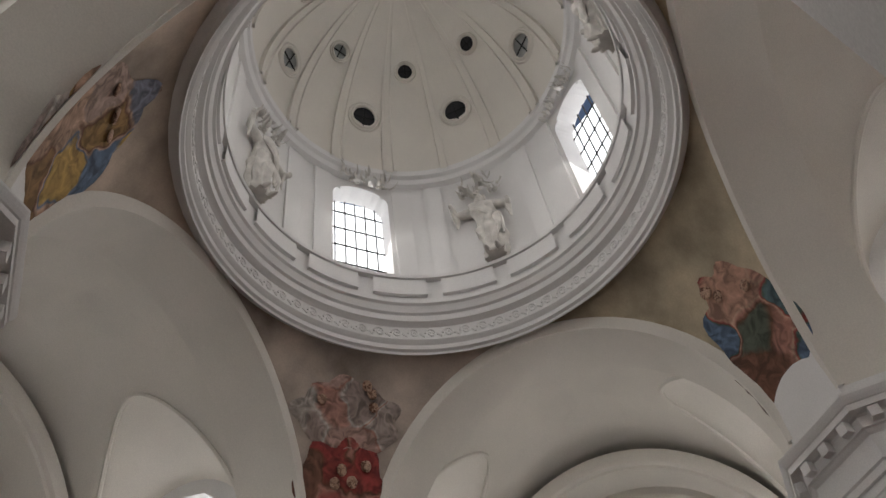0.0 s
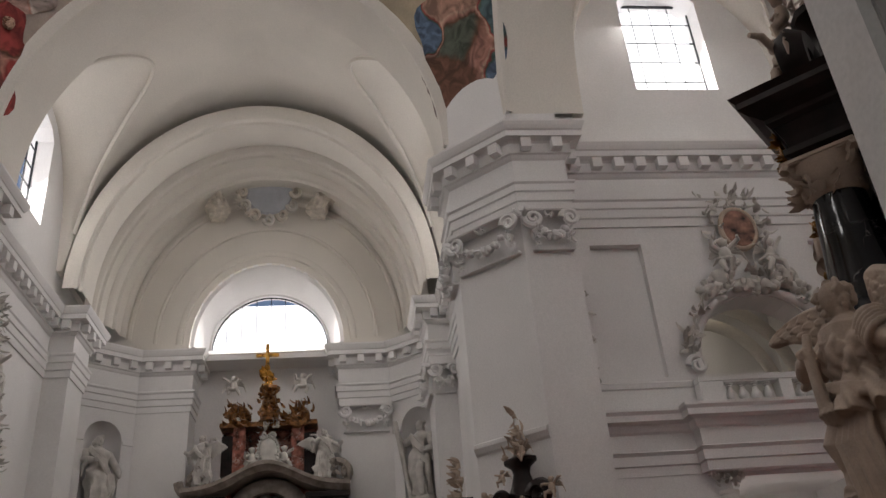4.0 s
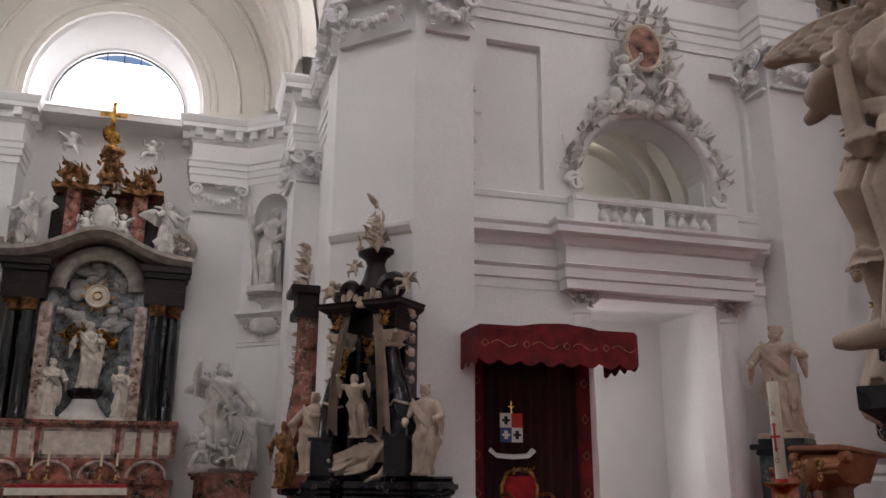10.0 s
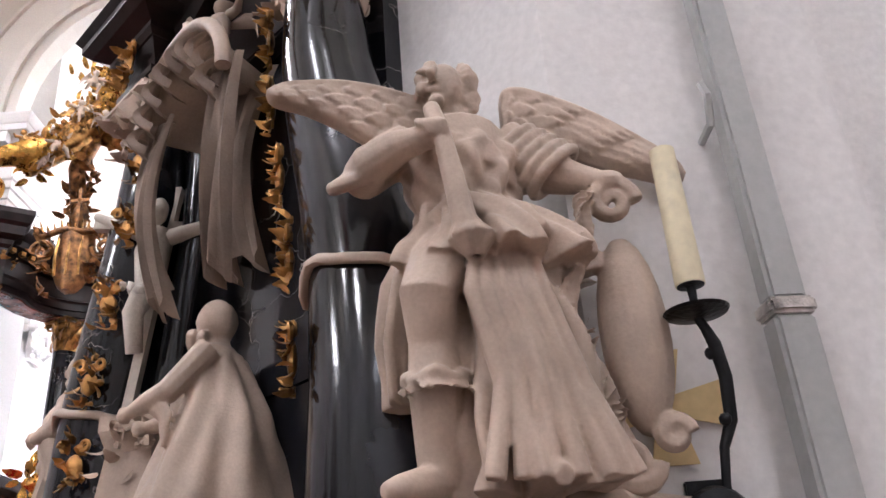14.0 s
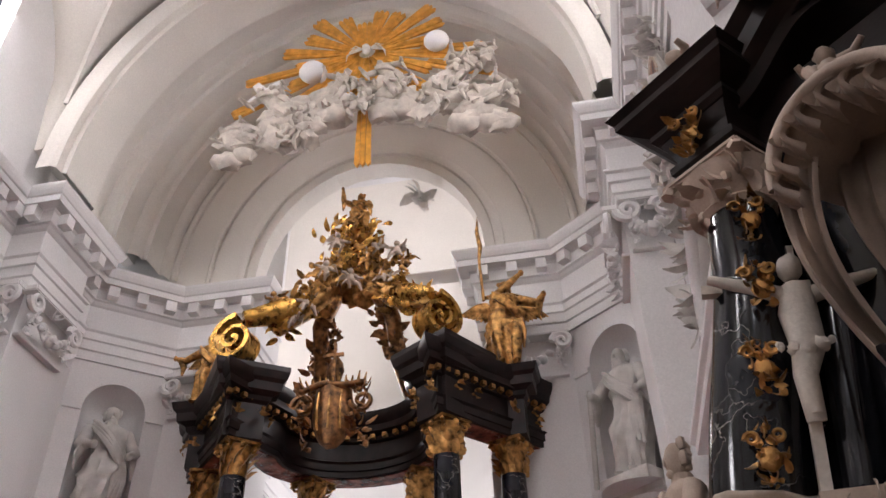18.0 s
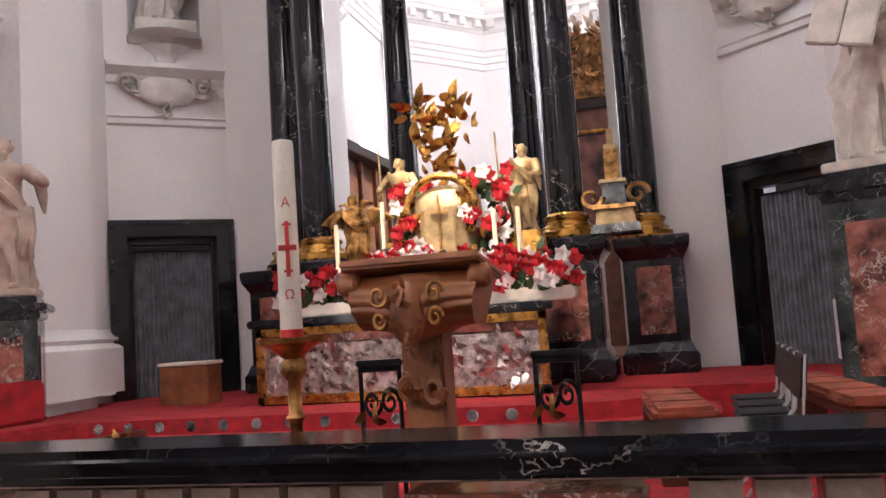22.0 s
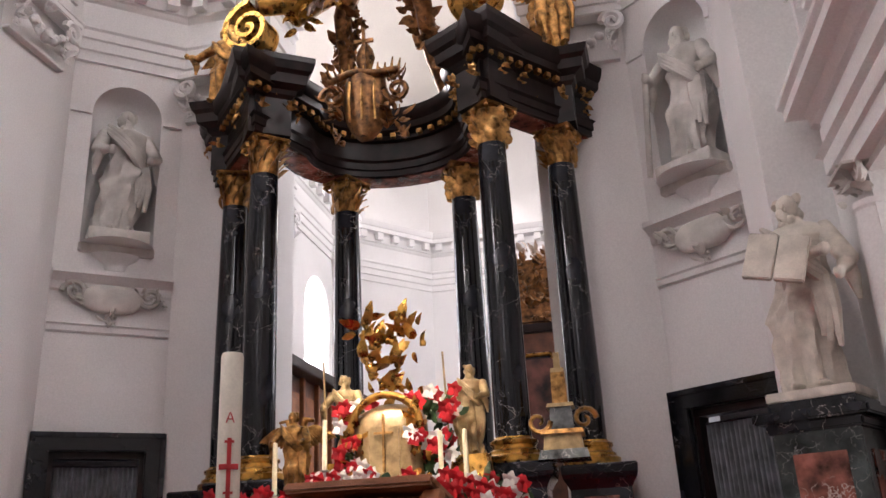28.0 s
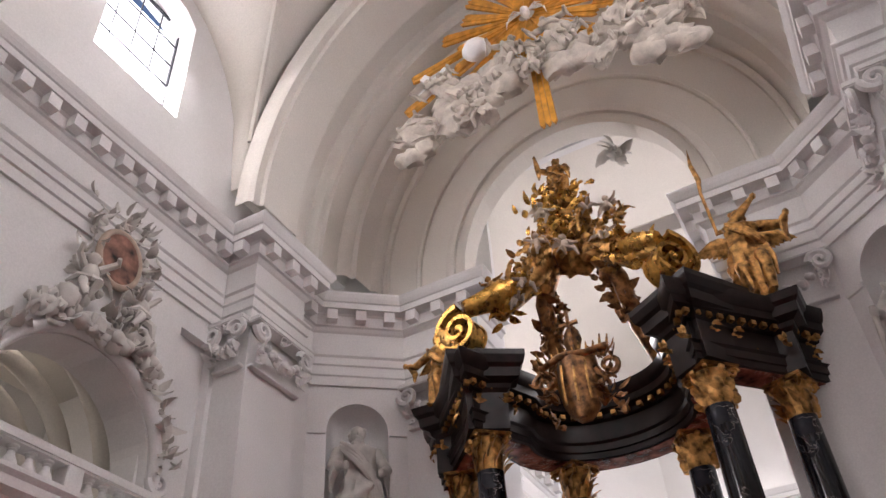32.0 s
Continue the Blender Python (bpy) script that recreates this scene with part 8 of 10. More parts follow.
# long skirt, flounce, bodice
draped(bm, ((0.0, 0.04, 0.03, 0.15, 0.125), (0.15, 0.025, 0.035, 0.135, 0.12), (0.33, 0.0, 0.03, 0.135, 0.12), (0.52, -0.03, 0.02, 0.115, 0.1)), 9, 0.042, 0.016, 4.0, 2.0, sharp=0.5)
draped(bm, ((0.445, 0.0, 0.025, 0.195, 0.155), (0.5, -0.01, 0.025, 0.175, 0.145), (0.56, -0.03, 0.02, 0.135, 0.12), (0.61, -0.055, 0.02, 0.1, 0.095)), 10, 0.042, 0.01, 2.2, 0.7, sharp=0.5)
draped(bm, ((0.57, -0.055, 0.02, 0.1, 0.095), (0.64, -0.06, 0.03, 0.112, 0.108), (0.72, -0.065, 0.025, 0.125, 0.115), (0.79, -0.07, 0.005, 0.13, 0.085)), 7, 0.014, 0.01, 7.0, 4.0)
draped(bm, ((0.2, -0.215, -0.01, 0.03, 0.05), (0.32, -0.21, 0.0, 0.042, 0.06), (0.45, -0.185, 0.02, 0.05, 0.06), (0.54, -0.14, 0.03, 0.05, 0.05)), 4, 0.014, 0.008, 2.0, 1.0, 60, 24)
for i in range(6):
    e = i / 5
    tube([(-0.05 + 0.1 * e, 0.13 - 0.02 * e, 0.52), (-0.07 + 0.14 * e, 0.19 - 0.04 * e, 0.36), (-0.03 + 0.15 * e, 0.185 - 0.04 * e, 0.18), (-0.06 + 0.25 * e, 0.19 - 0.05 * e, 0.015)], [0.008, 0.016, 0.018, 0.02], 8, bm)
for i in range(5):
    e = i / 4
    tube([(-0.17 + 0.02 * e, 0.07, 0.55 - 0.03 * e), (-0.08 + 0.04 * e, 0.165, 0.575 - 0.035 * e), (0.05 + 0.03 * e, 0.155, 0.54 - 0.04 * e), (0.14, 0.06, 0.5 - 0.03 * e)], [0.006, 0.014, 0.015, 0.008], 8, bm)
for i in range(5):
    e = i / 4
    tube([(-0.17 + 0.03 * e, 0.06, 0.77 - 0.03 * e), (-0.1 + 0.02 * e, 0.125, 0.745 - 0.035 * e), (0.0, 0.12, 0.715 - 0.04 * e), (0.05, 0.06, 0.67 - 0.03 * e)], [0.006, 0.011, 0.012, 0.006], 8, bm)
# arms, rolled sleeve, torch
tube([(-0.175, 0.0, 0.79), (-0.23, 0.03, 0.745), (-0.27, 0.06, 0.69), (-0.25, 0.12, 0.685), (-0.19, 0.155, 0.7), (-0.135, 0.165, 0.713)], [0.06, 0.055, 0.048, 0.044, 0.036, 0.026], 16, bm)
for i in range(7):
    e = i / 6
    tube([(-0.2 - 0.075 * e + 0.06 * math.cos(t), 0.02 + 0.05 * e + 0.05 * math.sin(t), 0.765 - 0.085 * e + 0.035 * math.cos(t + 1)) for t in [2 * math.pi * k / 14 for k in range(15)]], 0.016, 8, bm)
blob((-0.13, 0.17, 0.713), 0.032, bm, 1.1, 0.9, 0.9, 0, 1, 10)
for i in range(4):
    tube([(-0.15 + 0.014 * i, 0.195, 0.732), (-0.132 + 0.012 * i, 0.212, 0.715), (-0.122 + 0.01 * i, 0.205, 0.695)], 0.009, 8, bm)
tube([(-0.118, 0.16, 0.79), (-0.1, 0.19, 0.7), (-0.07, 0.2, 0.49)], [0.019, 0.02, 0.026], 8, bm)
for i in range(10):
    t = 0.63 * i
    tube([(-0.068 + 0.02 * math.cos(t), 0.19 + 0.02 * math.sin(t), 0.5), (-0.06 + 0.036 * math.cos(t + 0.6), 0.19 + 0.036 * math.sin(t + 0.6), 0.465), (-0.055 + 0.012 * math.cos(t + 1.2), 0.19 + 0.012 * math.sin(t + 1.2), 0.425)], [0.008, 0.014, 0.006], 6, bm)
tube([(0.04, 0.0, 0.79), (0.09, 0.01, 0.74), (0.13, 0.03, 0.69), (0.18, 0.05, 0.66), (0.24, 0.06, 0.637)], [0.06, 0.056, 0.05, 0.036, 0.026], 16, bm)
for i in range(5):
    e = i / 4
    tube([(0.06 + 0.08 * e + 0.05 * math.cos(t), 0.01 + 0.03 * e + 0.058 * math.sin(t), 0.765 - 0.08 * e + 0.045 * math.cos(t)) for t in [2 * math.pi * k / 14 for k in range(15)]], 0.013, 8, bm)
blob((0.245, 0.065, 0.635), 0.034, bm, 1.2, 1, 0.8, 0, 1, 10)
carved_wing(bm, ((0.05, 0.88), (0.055, 0.965), (0.09, 0.985), (0.16, 0.95), (0.25, 0.895), (0.34, 0.82), (0.42, 0.745), (0.45, 0.7)), ((0.05, 0.78), (0.09, 0.77), (0.14, 0.745), (0.2, 0.77), (0.27, 0.735), (0.34, 0.71), (0.4, 0.685), (0.44, 0.68)), 1.0, -0.06, -0.03, 7, 6)
carved_wing(bm, ((-0.1, 0.92), (-0.17, 0.945), (-0.24, 0.962), (-0.32, 0.968), (-0.39, 0.955), (-0.44, 0.935), (-0.47, 0.905), (-0.475, 0.885)), ((-0.12, 0.8), (-0.17, 0.79), (-0.22, 0.785), (-0.27, 0.8), (-0.33, 0.835), (-0.39, 0.862), (-0.435, 0.87), (-0.46, 0.87)), 1.0, -0.02, 0.1, 9, 5)
# shield: bulging field in a curled leafy border
blob((0.255, 0.03, 0.31), 1.0, bm, 0.07, 0.06, 0.21, 0.0, 3, 20)
for i in range(30):
    t = i / 29
    p = Vector((0.17 + 0.02 * math.sin(9 * t) - 0.03 * math.sin(math.pi * t), 0.08, 0.08 + 0.5 * t))
    leaf(bm, p, (-0.4 + 0.6 * math.sin(7 * i), 0.5, 0.8), 0.06, 0.8, 0.5)
    blob(p, 0.02, bm, 1, 1, 1.3, 0.2, i, 7)
for c, r, q in (((0.245, 0.07, 0.585), 0.05, 1), ((0.2, 0.06, 0.05), 0.05, -1), ((0.29, 0.05, 0.1), 0.03, 1)):
    spiral(c, r, 1.6, 0.008, 22, None, (0.022, 0.012), bm, q)
bm.transform(Matrix.Scale(-1, 4, (1, 0, 0)) @ Matrix.Scale(1.25, 4))
bmesh.ops.reverse_faces(bm, faces=bm.faces[:])
ang = carved(link_mesh("angel_statue", bm, SAND, 60), 0.0055, 1)
ang.matrix_basis = pose(6.31, 4.97, 2.035, 0, 0, 181)
tagged(ang, "sandstone angel with large wings, torch and cartouche shield", "statue")
# kneeling figure, crucifix, child
bm = figure(0.94, seed=41, seg=40, rings=50, kneel=True, beard=True, arm_l=(0.1, 0.3, 0.55), arm_r=(-0.1, 0.3, 0.55), hair=True, lean=0.01)
blob((0.0, 0.0, 0.885), 0.075, bm, 0.95, 1.05, 1.15, 0.03, 2, 14)
for i in range(14):
    blob((0.07 * math.cos(0.5 * i), 0.055 + 0.03 * math.sin(1.7 * i), 0.84 - 0.006 * i), 0.024, bm, 1, 1, 1.4, 0.2, i, 7)
draped(bm, ((0.0, -0.02, -0.03, 0.3, 0.32), (0.25, -0.01, -0.03, 0.25, 0.25), (0.5, 0.0, -0.04, 0.2, 0.17), (0.74, 0.0, -0.02, 0.1, 0.08)), 7, 0.03, 0.01, 3.0, 4.0)
kn = carved(link_mesh("kneeling_statue", bm, SAND, 60), 0.0065, 1)
kn.matrix_basis = NEAR @ pose(0.0, 0.2, 2.04, 0, 0, -40)
tagged(kn, "pale stone kneeling bearded cleric before a crucifix", "statue")
bm = bmesh.new()
tube([(0, -0.06, -0.3), (0, -0.06, 0.82)], 0.03, 4, bm)
tube([(-0.36, -0.06, 0.62), (0.36, -0.06, 0.62)], 0.03, 4, bm)
tube([(0, 0, 0.0), (0.02, 0.05, 0.16), (-0.01, 0.02, 0.3), (0.01, 0.03, 0.45), (0, 0.02, 0.56)], [0.035, 0.045, 0.065, 0.075, 0.06], 12, bm)
tube([(0.02, 0.05, 0.17), (0.0, 0.02, 0.02)], [0.04, 0.03], 8, bm)
for q in (-1, 1):
    tube([(q * 0.05, 0.02, 0.53), (q * 0.18, 0.02, 0.58), (q * 0.33, 0.0, 0.64)], [0.038, 0.03, 0.02], 8, bm)
blob((0.02, 0.05, 0.64), 0.055, bm, 0.9, 1, 1.2, 0.1, 2, 10)
garland((-0.09, 0.05, 0.3), (0.09, 0.05, 0.28), 0.03, 0.035, 6, bm)
cx = link_mesh("stone_crucifix", bm, ALABASTER, 60)
cx.matrix_basis = NEAR @ pose(0.57, 0.26, 2.96, 0, -8, 40)
tagged(cx, "pale stone crucifix leaning before the black pilaster", "crucifix")
st = tagged(link_mesh("crucifix_foot", merged(lathe([(0.24, 0.0), (0.2, 0.05), (0.13, 0.5), (0.17, 0.58), (0.17, 0.64), (0.05, 0.66)], 4, start=45), foliage(14, 0.08, lambda r: (r.uniform(-0.1, 0.1), 0.13, r.uniform(0.4, 0.6)), 3, None, (0, 0.5, 0.5))), SAND), "small stone foot under the crucifix", "pedestal")
st.matrix_basis = NEAR @ pose(0.57, 0.2, 2.04, 0, 0, 40)
statue("youth_statue", "sandstone youth in profile on the end of the black altar ledge", NEAR @ pose(1.27, 0.2, 2.04, 0, 0, -30) @ Matrix.Diagonal((0.75, 0.8, 1, 1)), 1.12, SAND, seed=46, seg=60, rings=70, arm_l=(0.14, 0.16, 0.55), arm_r=(-0.1, 0.18, 0.62))
# twin altar's figures
statue("saint_statue", "sandstone female saint on the black altar ledge", TWIN @ pose(-1.05, 0.15, 2.05), 1.35, SAND, seed=51, arm_l=(0.14, 0.2, 0.55), arm_r=(-0.2, 0.15, 0.6))
statue("saint_statue", "sandstone robed saint on the black altar ledge", TWIN @ pose(1.05, 0.15, 2.05), 1.32, SAND, seed=52, arm_l=(0.2, 0.2, 0.6), arm_r=(-0.1, 0.2, 0.7))
statue("soaring_saint", "sandstone saint with raised arms rising before the black altar", TWIN @ pose(0.05, 0.3, 2.62, -8, 0, 0), 0.98, SAND, seed=53, arm_l=(0.26, 0.12, 0.98), arm_r=(-0.26, 0.12, 0.98), spread=1.3)
bm = figure(1.2, seed=54, arm_l=(0.3, 0.2, 0.7), arm_r=(-0.3, 0.2, 0.6))
ly = link_mesh("reclining_statue", bm, SAND, 60)
ly.matrix_basis = TWIN @ pose(0.55, 0.25, 2.19, 0, -76, 10)
tagged(ly, "sandstone figure lying on the black altar ledge", "statue")

# candle sconce, painted cross, pipe beside the near altar
sc = thing("wall_sconce", "black iron wall sconce with ivory candle and drip disc", "sconce", pose(6.77, 4.87, -0.02))
part("candle", lathe([(0.036, 2.53), (0.037, 2.54), (0.033, 2.92), (0.004, 2.926)], 18), WAX, sc, "ivory candle", 50)
part("drip_disc", lathe([(0.01, 2.44), (0.075, 2.455), (0.08, 2.462), (0.01, 2.468)], 24), IRON, sc, "round iron drip disc")
part("socket", lathe([(0.008, 2.46), (0.012, 2.525), (0.034, 2.528), (0.034, 2.54)], 12), IRON, sc)
part("stem", tube([(0, 0, 2.445), (0.012, 0.0, 2.42), (0.03, 0.01, 2.38), (0.042, 0.02, 2.3), (0.036, 0.03, 2.2), (0.01, 0.04, 2.14), (0.0, 0.05, 2.06), (0, 0.06, 2.0)], [0.012, 0.013, 0.017, 0.017, 0.016, 0.012, 0.011, 0.012], 8), IRON, sc, "curved iron stem", 60)
for z in (2.36, 2.2):
    part("stem_knob", blob((0.02, 0.02, z), 0.016, None, 1, 1, 1, 0, 1, 8), IRON, sc, "", 60)
part("arm", tube([(0, 0.04, 2.03), (0.0, 0.12, 2.04), (0, 0.225, 2.04)], 0.014, 8), IRON, sc, "iron arm to the wall", 60)
part("boss", transformed(lathe([(0.001, -0.01), (0.075, -0.008), (0.08, 0.0), (0.07, 0.02), (0.01, 0.03)], 20), pose(-0.03, 0.05, 1.98, 90, 0, 0)), IRON, sc, "round iron boss", 40)
part("wall_plate", box(-0.05, 0.05, 0.218, 0.232, 1.96, 2.1, None, 0.004), IRON, sc, "iron wall plate")
CROSSPAINT = material("yellow_ochre_paint", (0.72, 0.55, 0.28), 0.75, 0, 0.08, 4, 0.03, 40)
wc = thing("consecration_cross", "flat painted ochre consecration cross on the plaster", "cross", pose(6.71, 5.092, 2.27))
outline = []
for k in range(4):
    for x, y in ((-0.03, 0.03), (-0.06, 0.15), (0.06, 0.15)):
        c, d = math.cos(-k * math.pi / 2), math.sin(-k * math.pi / 2)
        outline.append((c * x - d * y, d * x + c * y))
part("painted_arms", transformed(prism(outline, 0.0, 0.006), pose(0, 0, 0, 90, 0, 0)), CROSSPAINT, wc)
pp = thing("wall_pipe", "grey painted two-part metal pipe standing before the wall", "pipe", pose(7.05, 5.02, 0, 0, 0, 5))
part("upper_tube", box(-0.05, 0.05, -0.04, 0.04, 2.5, 5.2, None, 0.012), GREYPAINT, pp, "upper grey tube")
part("lower_tube", box(-0.055, 0.055, -0.045, 0.045, 0.0, 2.46, None, 0.012), GREYPAINT, pp, "lower grey tube")
part("collar", box(-0.064, 0.064, -0.052, 0.052, 2.46, 2.505, None, 0.01), SILVER, pp, "bright metal collar")
tagged(link_mesh("wall_hook", merged(tube([(6.97, 5.0, 3.2), (6.97, 4.97, 3.14), (6.97, 5.0, 3.05)], 0.012, 6), tube([(6.97, 5.0, 3.06), (6.97, 5.1, 3.06)], 0.012, 6)), GREYPAINT), "small grey metal wall hook", "hook")

# ---------- left transept: side altar ----------
TA = rot(1) @ pose(0.15, 17.1, 0, 0, 0, 180)
ta = thing("transept_altar", "tall red and grey marble side altar with black columns", "altar", TA)
part("step", box(-2.9, 2.9, -0.3, 1.6, 0, 0.35, None, 0.02), STEPSTONE, ta, "stone altar step")
part("base", merged(box(-2.45, 2.45, -0.9, 0.55, 0.35, 1.35, None, 0.02), box(-2.52, 2.52, -0.9, 0.62, 1.35, 1.5, None, 0.03)), RED_MARBLE, ta, "dark red marble base")
part("predella", box(-2.3, 2.3, -0.9, 0.42, 1.5, 2.05, None, 0.02), RED_MARBLE, ta)
part("dado", box(-2.4, 2.4, -0.9, 0.38, 2.05, 2.85, None, 0.02), PINK_MARBLE, ta, "pink marble dado")
part("dado_cornice", merged(box(-2.46, 2.46, -0.9, 0.44, 2.85, 2.93, None, 0.02), box(-2.54, 2.54, -0.9, 0.52, 2.93, 3.05, None, 0.02)), RED_MARBLE, ta, "red marble cornice")
for x, w in ((-2.2, 0.3), (-1.75, 0.3), (-1.32, 0.3), (0, 1.7), (1.32, 0.3), (1.75, 0.3), (2.2, 0.3)):
    part("panel", box(x - w / 2, x + w / 2, 0.38, 0.4, 2.15, 2.75, None, 0.008), ALABASTER, ta, "white marble panel")
for x in (-2.45, -1.98, -1.53, -1.0, 1.0, 1.53, 1.98, 2.45):
    part("pier_strip", box(x - 0.06, x + 0.06, 0.38, 0.42, 2.06, 2.84), RED_MARBLE, ta)
for i in range(4):
    part("arc_ornament", tube([(-1.8 + 1.2 * i + 0.5 * math.cos(math.pi * t / 10), 0.44, 1.55 + 0.42 * math.sin(math.pi * t / 10)) for t in range(11)], 0.05, 6), PINK_MARBLE, ta, "", 50)
part("back_wall", merged(box(-2.35, -1.05, -0.95, -0.35, 3.05, 7.2), box(1.05, 2.35, -0.95, -0.35, 3.05, 7.2), box(-1.1, 1.1, -0.95, -0.62, 3.05, 7.9)), GREY_MARBLE, ta, "grey marble back wall with a recess")
for q in (-1, 1):
    for x, y in ((1.68, 0.05), (2.12, -0.22)):
        part("column", lathe([(0.22, 3.05), (0.24, 3.1), (0.2, 3.2), (0.205, 4.2), (0.17, 6.0), (0.19, 6.03)], 20, m=pose(q * x, y, 0)), JET, ta, "polished black marble column", 30)
        part("capital", merged(lathe([(0.18, 6.03), (0.24, 6.3), (0.26, 6.34)], 12, m=pose(q * x, y, 0)), foliage(16, 0.15, lambda r: (q * x + r.uniform(-0.2, 0.2), y + r.uniform(0.05, 0.2), r.uniform(6.05, 6.3)), 3, None, (0, 1, 0.3))), BRONZE, ta, "brown gilt capital", 50)
    part("inner_pilaster", box(*sorted((q * 1.1, q * 1.42)), -0.4, 0.0, 3.05, 6.3, None, 0.02), PINK_MARBLE, ta, "pink marble pilaster")
    part("pilaster_carving", foliage(22, 0.14, lambda r: (q * (1.26 + r.uniform(-0.07, 0.07)), 0.02, r.uniform(3.5, 6.1)), 7, None, (0, 1, 0)), BRONZE, ta, "", 50)
    e0, e1 = sorted((q * 1.3, q * 2.42))
    part("entablature", merged(box(e0, e1, -0.9, 0.3, 6.34, 6.75, None, 0.02), box(e0, e1, -0.9, 0.28, 6.75, 7.1, None, 0.02)), BLACKWOOD, ta, "black entablature")
    part("cornice", merged(box(e0 - 0.05, e1 + 0.05, -0.9, 0.42, 7.1, 7.25, None, 0.02), box(e0 - 0.1, e1 + 0.12, -0.9, 0.55, 7.25, 7.42, None, 0.02)), BLACKWOOD, ta, "black cornice")
    part("upper_pilaster", box(*sorted((q * 0.72, q * 1.12)), -0.6, -0.05, 8.2, 9.7, None, 0.02), RED_MARBLE, ta, "red marble upper pilaster")
    part("upper_black_panel", box(*sorted((q * 1.12, q * 1.5)), -0.6, -0.25, 8.2, 9.5, None, 0.02), BLACKWOOD, ta)
    part("crown_volute", merged(spiral((q * 0.95, 0.0, 10.0), 0.34, 1.6, 0.05, 26, None, (0.14, 0.07), None, q), foliage(22, 0.3, lambda r: (q * r.uniform(0.5, 1.4), 0.1, r.uniform(9.75, 10.4)), 5, None, (0, 1, 0.2))), BRONZE, ta, "brown gilt volute", 50)
    part("side_scroll", merged(spiral((q * 2.2, 0.1, 8.0), 0.5, 1.2, 0.1, 24, None, (0.16, 0.08), None, -q), foliage(20, 0.28, lambda r: (q * r.uniform(1.7, 2.5), 0.2, r.uniform(7.5, 8.3)), 6, None, (0, 1, 0))), DULL_STONE, ta, "stone scroll", 50)
pts = [(1.1 * math.cos(math.pi * i / 24), -0.3, 6.75 + 1.1 * math.sin(math.pi * i / 24)) for i in range(25)]
part("niche_arch", tube(pts, 0.2, 8, None, 1.6), DULL_STONE, ta, "grey moulded arch over the niche", 60)
bm, prev = bmesh.new(), None
for i in range(33):
    x = -2.55 + 5.1 * i / 32
    z = 7.42 + 0.75 * math.exp(-(x / 1.25) ** 2)
    row = [bm.verts.new((x, y, zz)) for y, zz in ((-0.8, z), (0.42, z), (0.5, z + 0.1), (0.62, z + 0.16), (0.62, z + 0.28), (-0.8, z + 0.3))]
    if prev:
        for p in range(6):
            bm.faces.new((prev[p], prev[(p + 1) % 6], row[(p + 1) % 6], row[p]))
    prev = row
part("curved_pediment", bm, DULL_STONE, ta, "grey stone pediment that swings upward", 40)
part("upper_storey", box(-1.5, 1.5, -0.85, -0.6, 7.6, 9.7), RED_MARBLE, ta, "red marble upper storey")
part("upper_cornice", merged(box(-1.55, 1.55, -0.85, 0.02, 9.7, 9.85, None, 0.02), lathe([(0.42, 9.85), (0.3, 10.0), (0.34, 10.3), (0.26, 10.45), (0.2, 10.8), (0.34, 10.95), (0.34, 11.05)], 8, m=pose(0, -0.2, 0)), foliage(30, 0.26, lambda r: (r.uniform(-0.35, 0.35), 0.08, r.uniform(9.9, 10.9)), 4, None, (0, 1, 0.3))), BRONZE, ta, "brown carved cornice and finial", 40)
cr = thing("gold_cross", "gilded cross with spreading leaves over the side altar", "cross", TA @ pose(0.1, -0.2, 11.05))
part("upright", box(-0.06, 0.06, -0.05, 0.05, 0, 1.55, None, 0.015), GOLD, cr)
part("cross_arm", box(-0.38, 0.38, -0.045, 0.045, 1.08, 1.2, None, 0.015), GOLD, cr)
part("leafage", foliage(14, 0.4, lambda r: (r.uniform(-0.15, 0.15), 0.05, r.uniform(0.05, 0.6)), 4, None, (0, 0.4, 0.8)), GOLD, cr, "gilded leaves", 50)
dial = thing("gilt_disc", "round white dial in a gilded ray glory", "disc", TA @ pose(0.0, -0.45, 6.6, -90, 0, 0))
part("disc", lathe([(0.001, 0.12), (0.24, 0.12), (0.27, 0.1), (0.3, 0.14), (0.34, 0.1), (0.34, 0)], 28), LINEN, dial, "white disc", 40)
part("inner_ring", transformed(lathe([(0.09, 0.0), (0.1, 0.015), (0.13, 0.015), (0.14, 0.0)], 24, caps=False), pose(0, 0, 0.125)), GOLD, dial, "gold inner ring")
for i in range(10):
    a = 2 * math.pi * i / 10
    part("ray", transformed(prism([(0.34, -0.05), (0.5 + 0.12 * (i % 2), 0.0), (0.34, 0.05)], 0.02, 0.05), pose(0, 0, 0, 0, 0, math.degrees(a))), OLDGOLD, dial)
# clouds and relief figures in the niche
# darker than the other stucco: the backlit niche's shade is in this colour
GREYPLASTER = material("shaded_grey_stucco", (0.4, 0.385, 0.36), 0.75, 0, 0.15, 4, 0.12, 60)
cl = thing("cloud_relief", "grey stucco clouds and cherub heads in the altar niche", "relief", TA)
rnd = random.Random(9)
for i in range(46):
    a, r = rnd.uniform(0, 6.28), rnd.uniform(0.45, 1.0)
    part("cloud", blob((r * math.cos(a), -0.5, 6.2 + 1.35 * r * math.sin(a)), rnd.uniform(0.12, 0.22), None, 1.2, 0.6, 0.9, 0.25, i, 8), GREYPLASTER, cl, "", 60)
part("gilt_wings", foliage(24, 0.4, lambda r: (r.choice((-1, 1)) * r.uniform(0.25, 0.8), -0.4, r.uniform(5.2, 5.6)), 8, None, (0, 1, 0)), GOLD, cl, "gilded rays", 50)
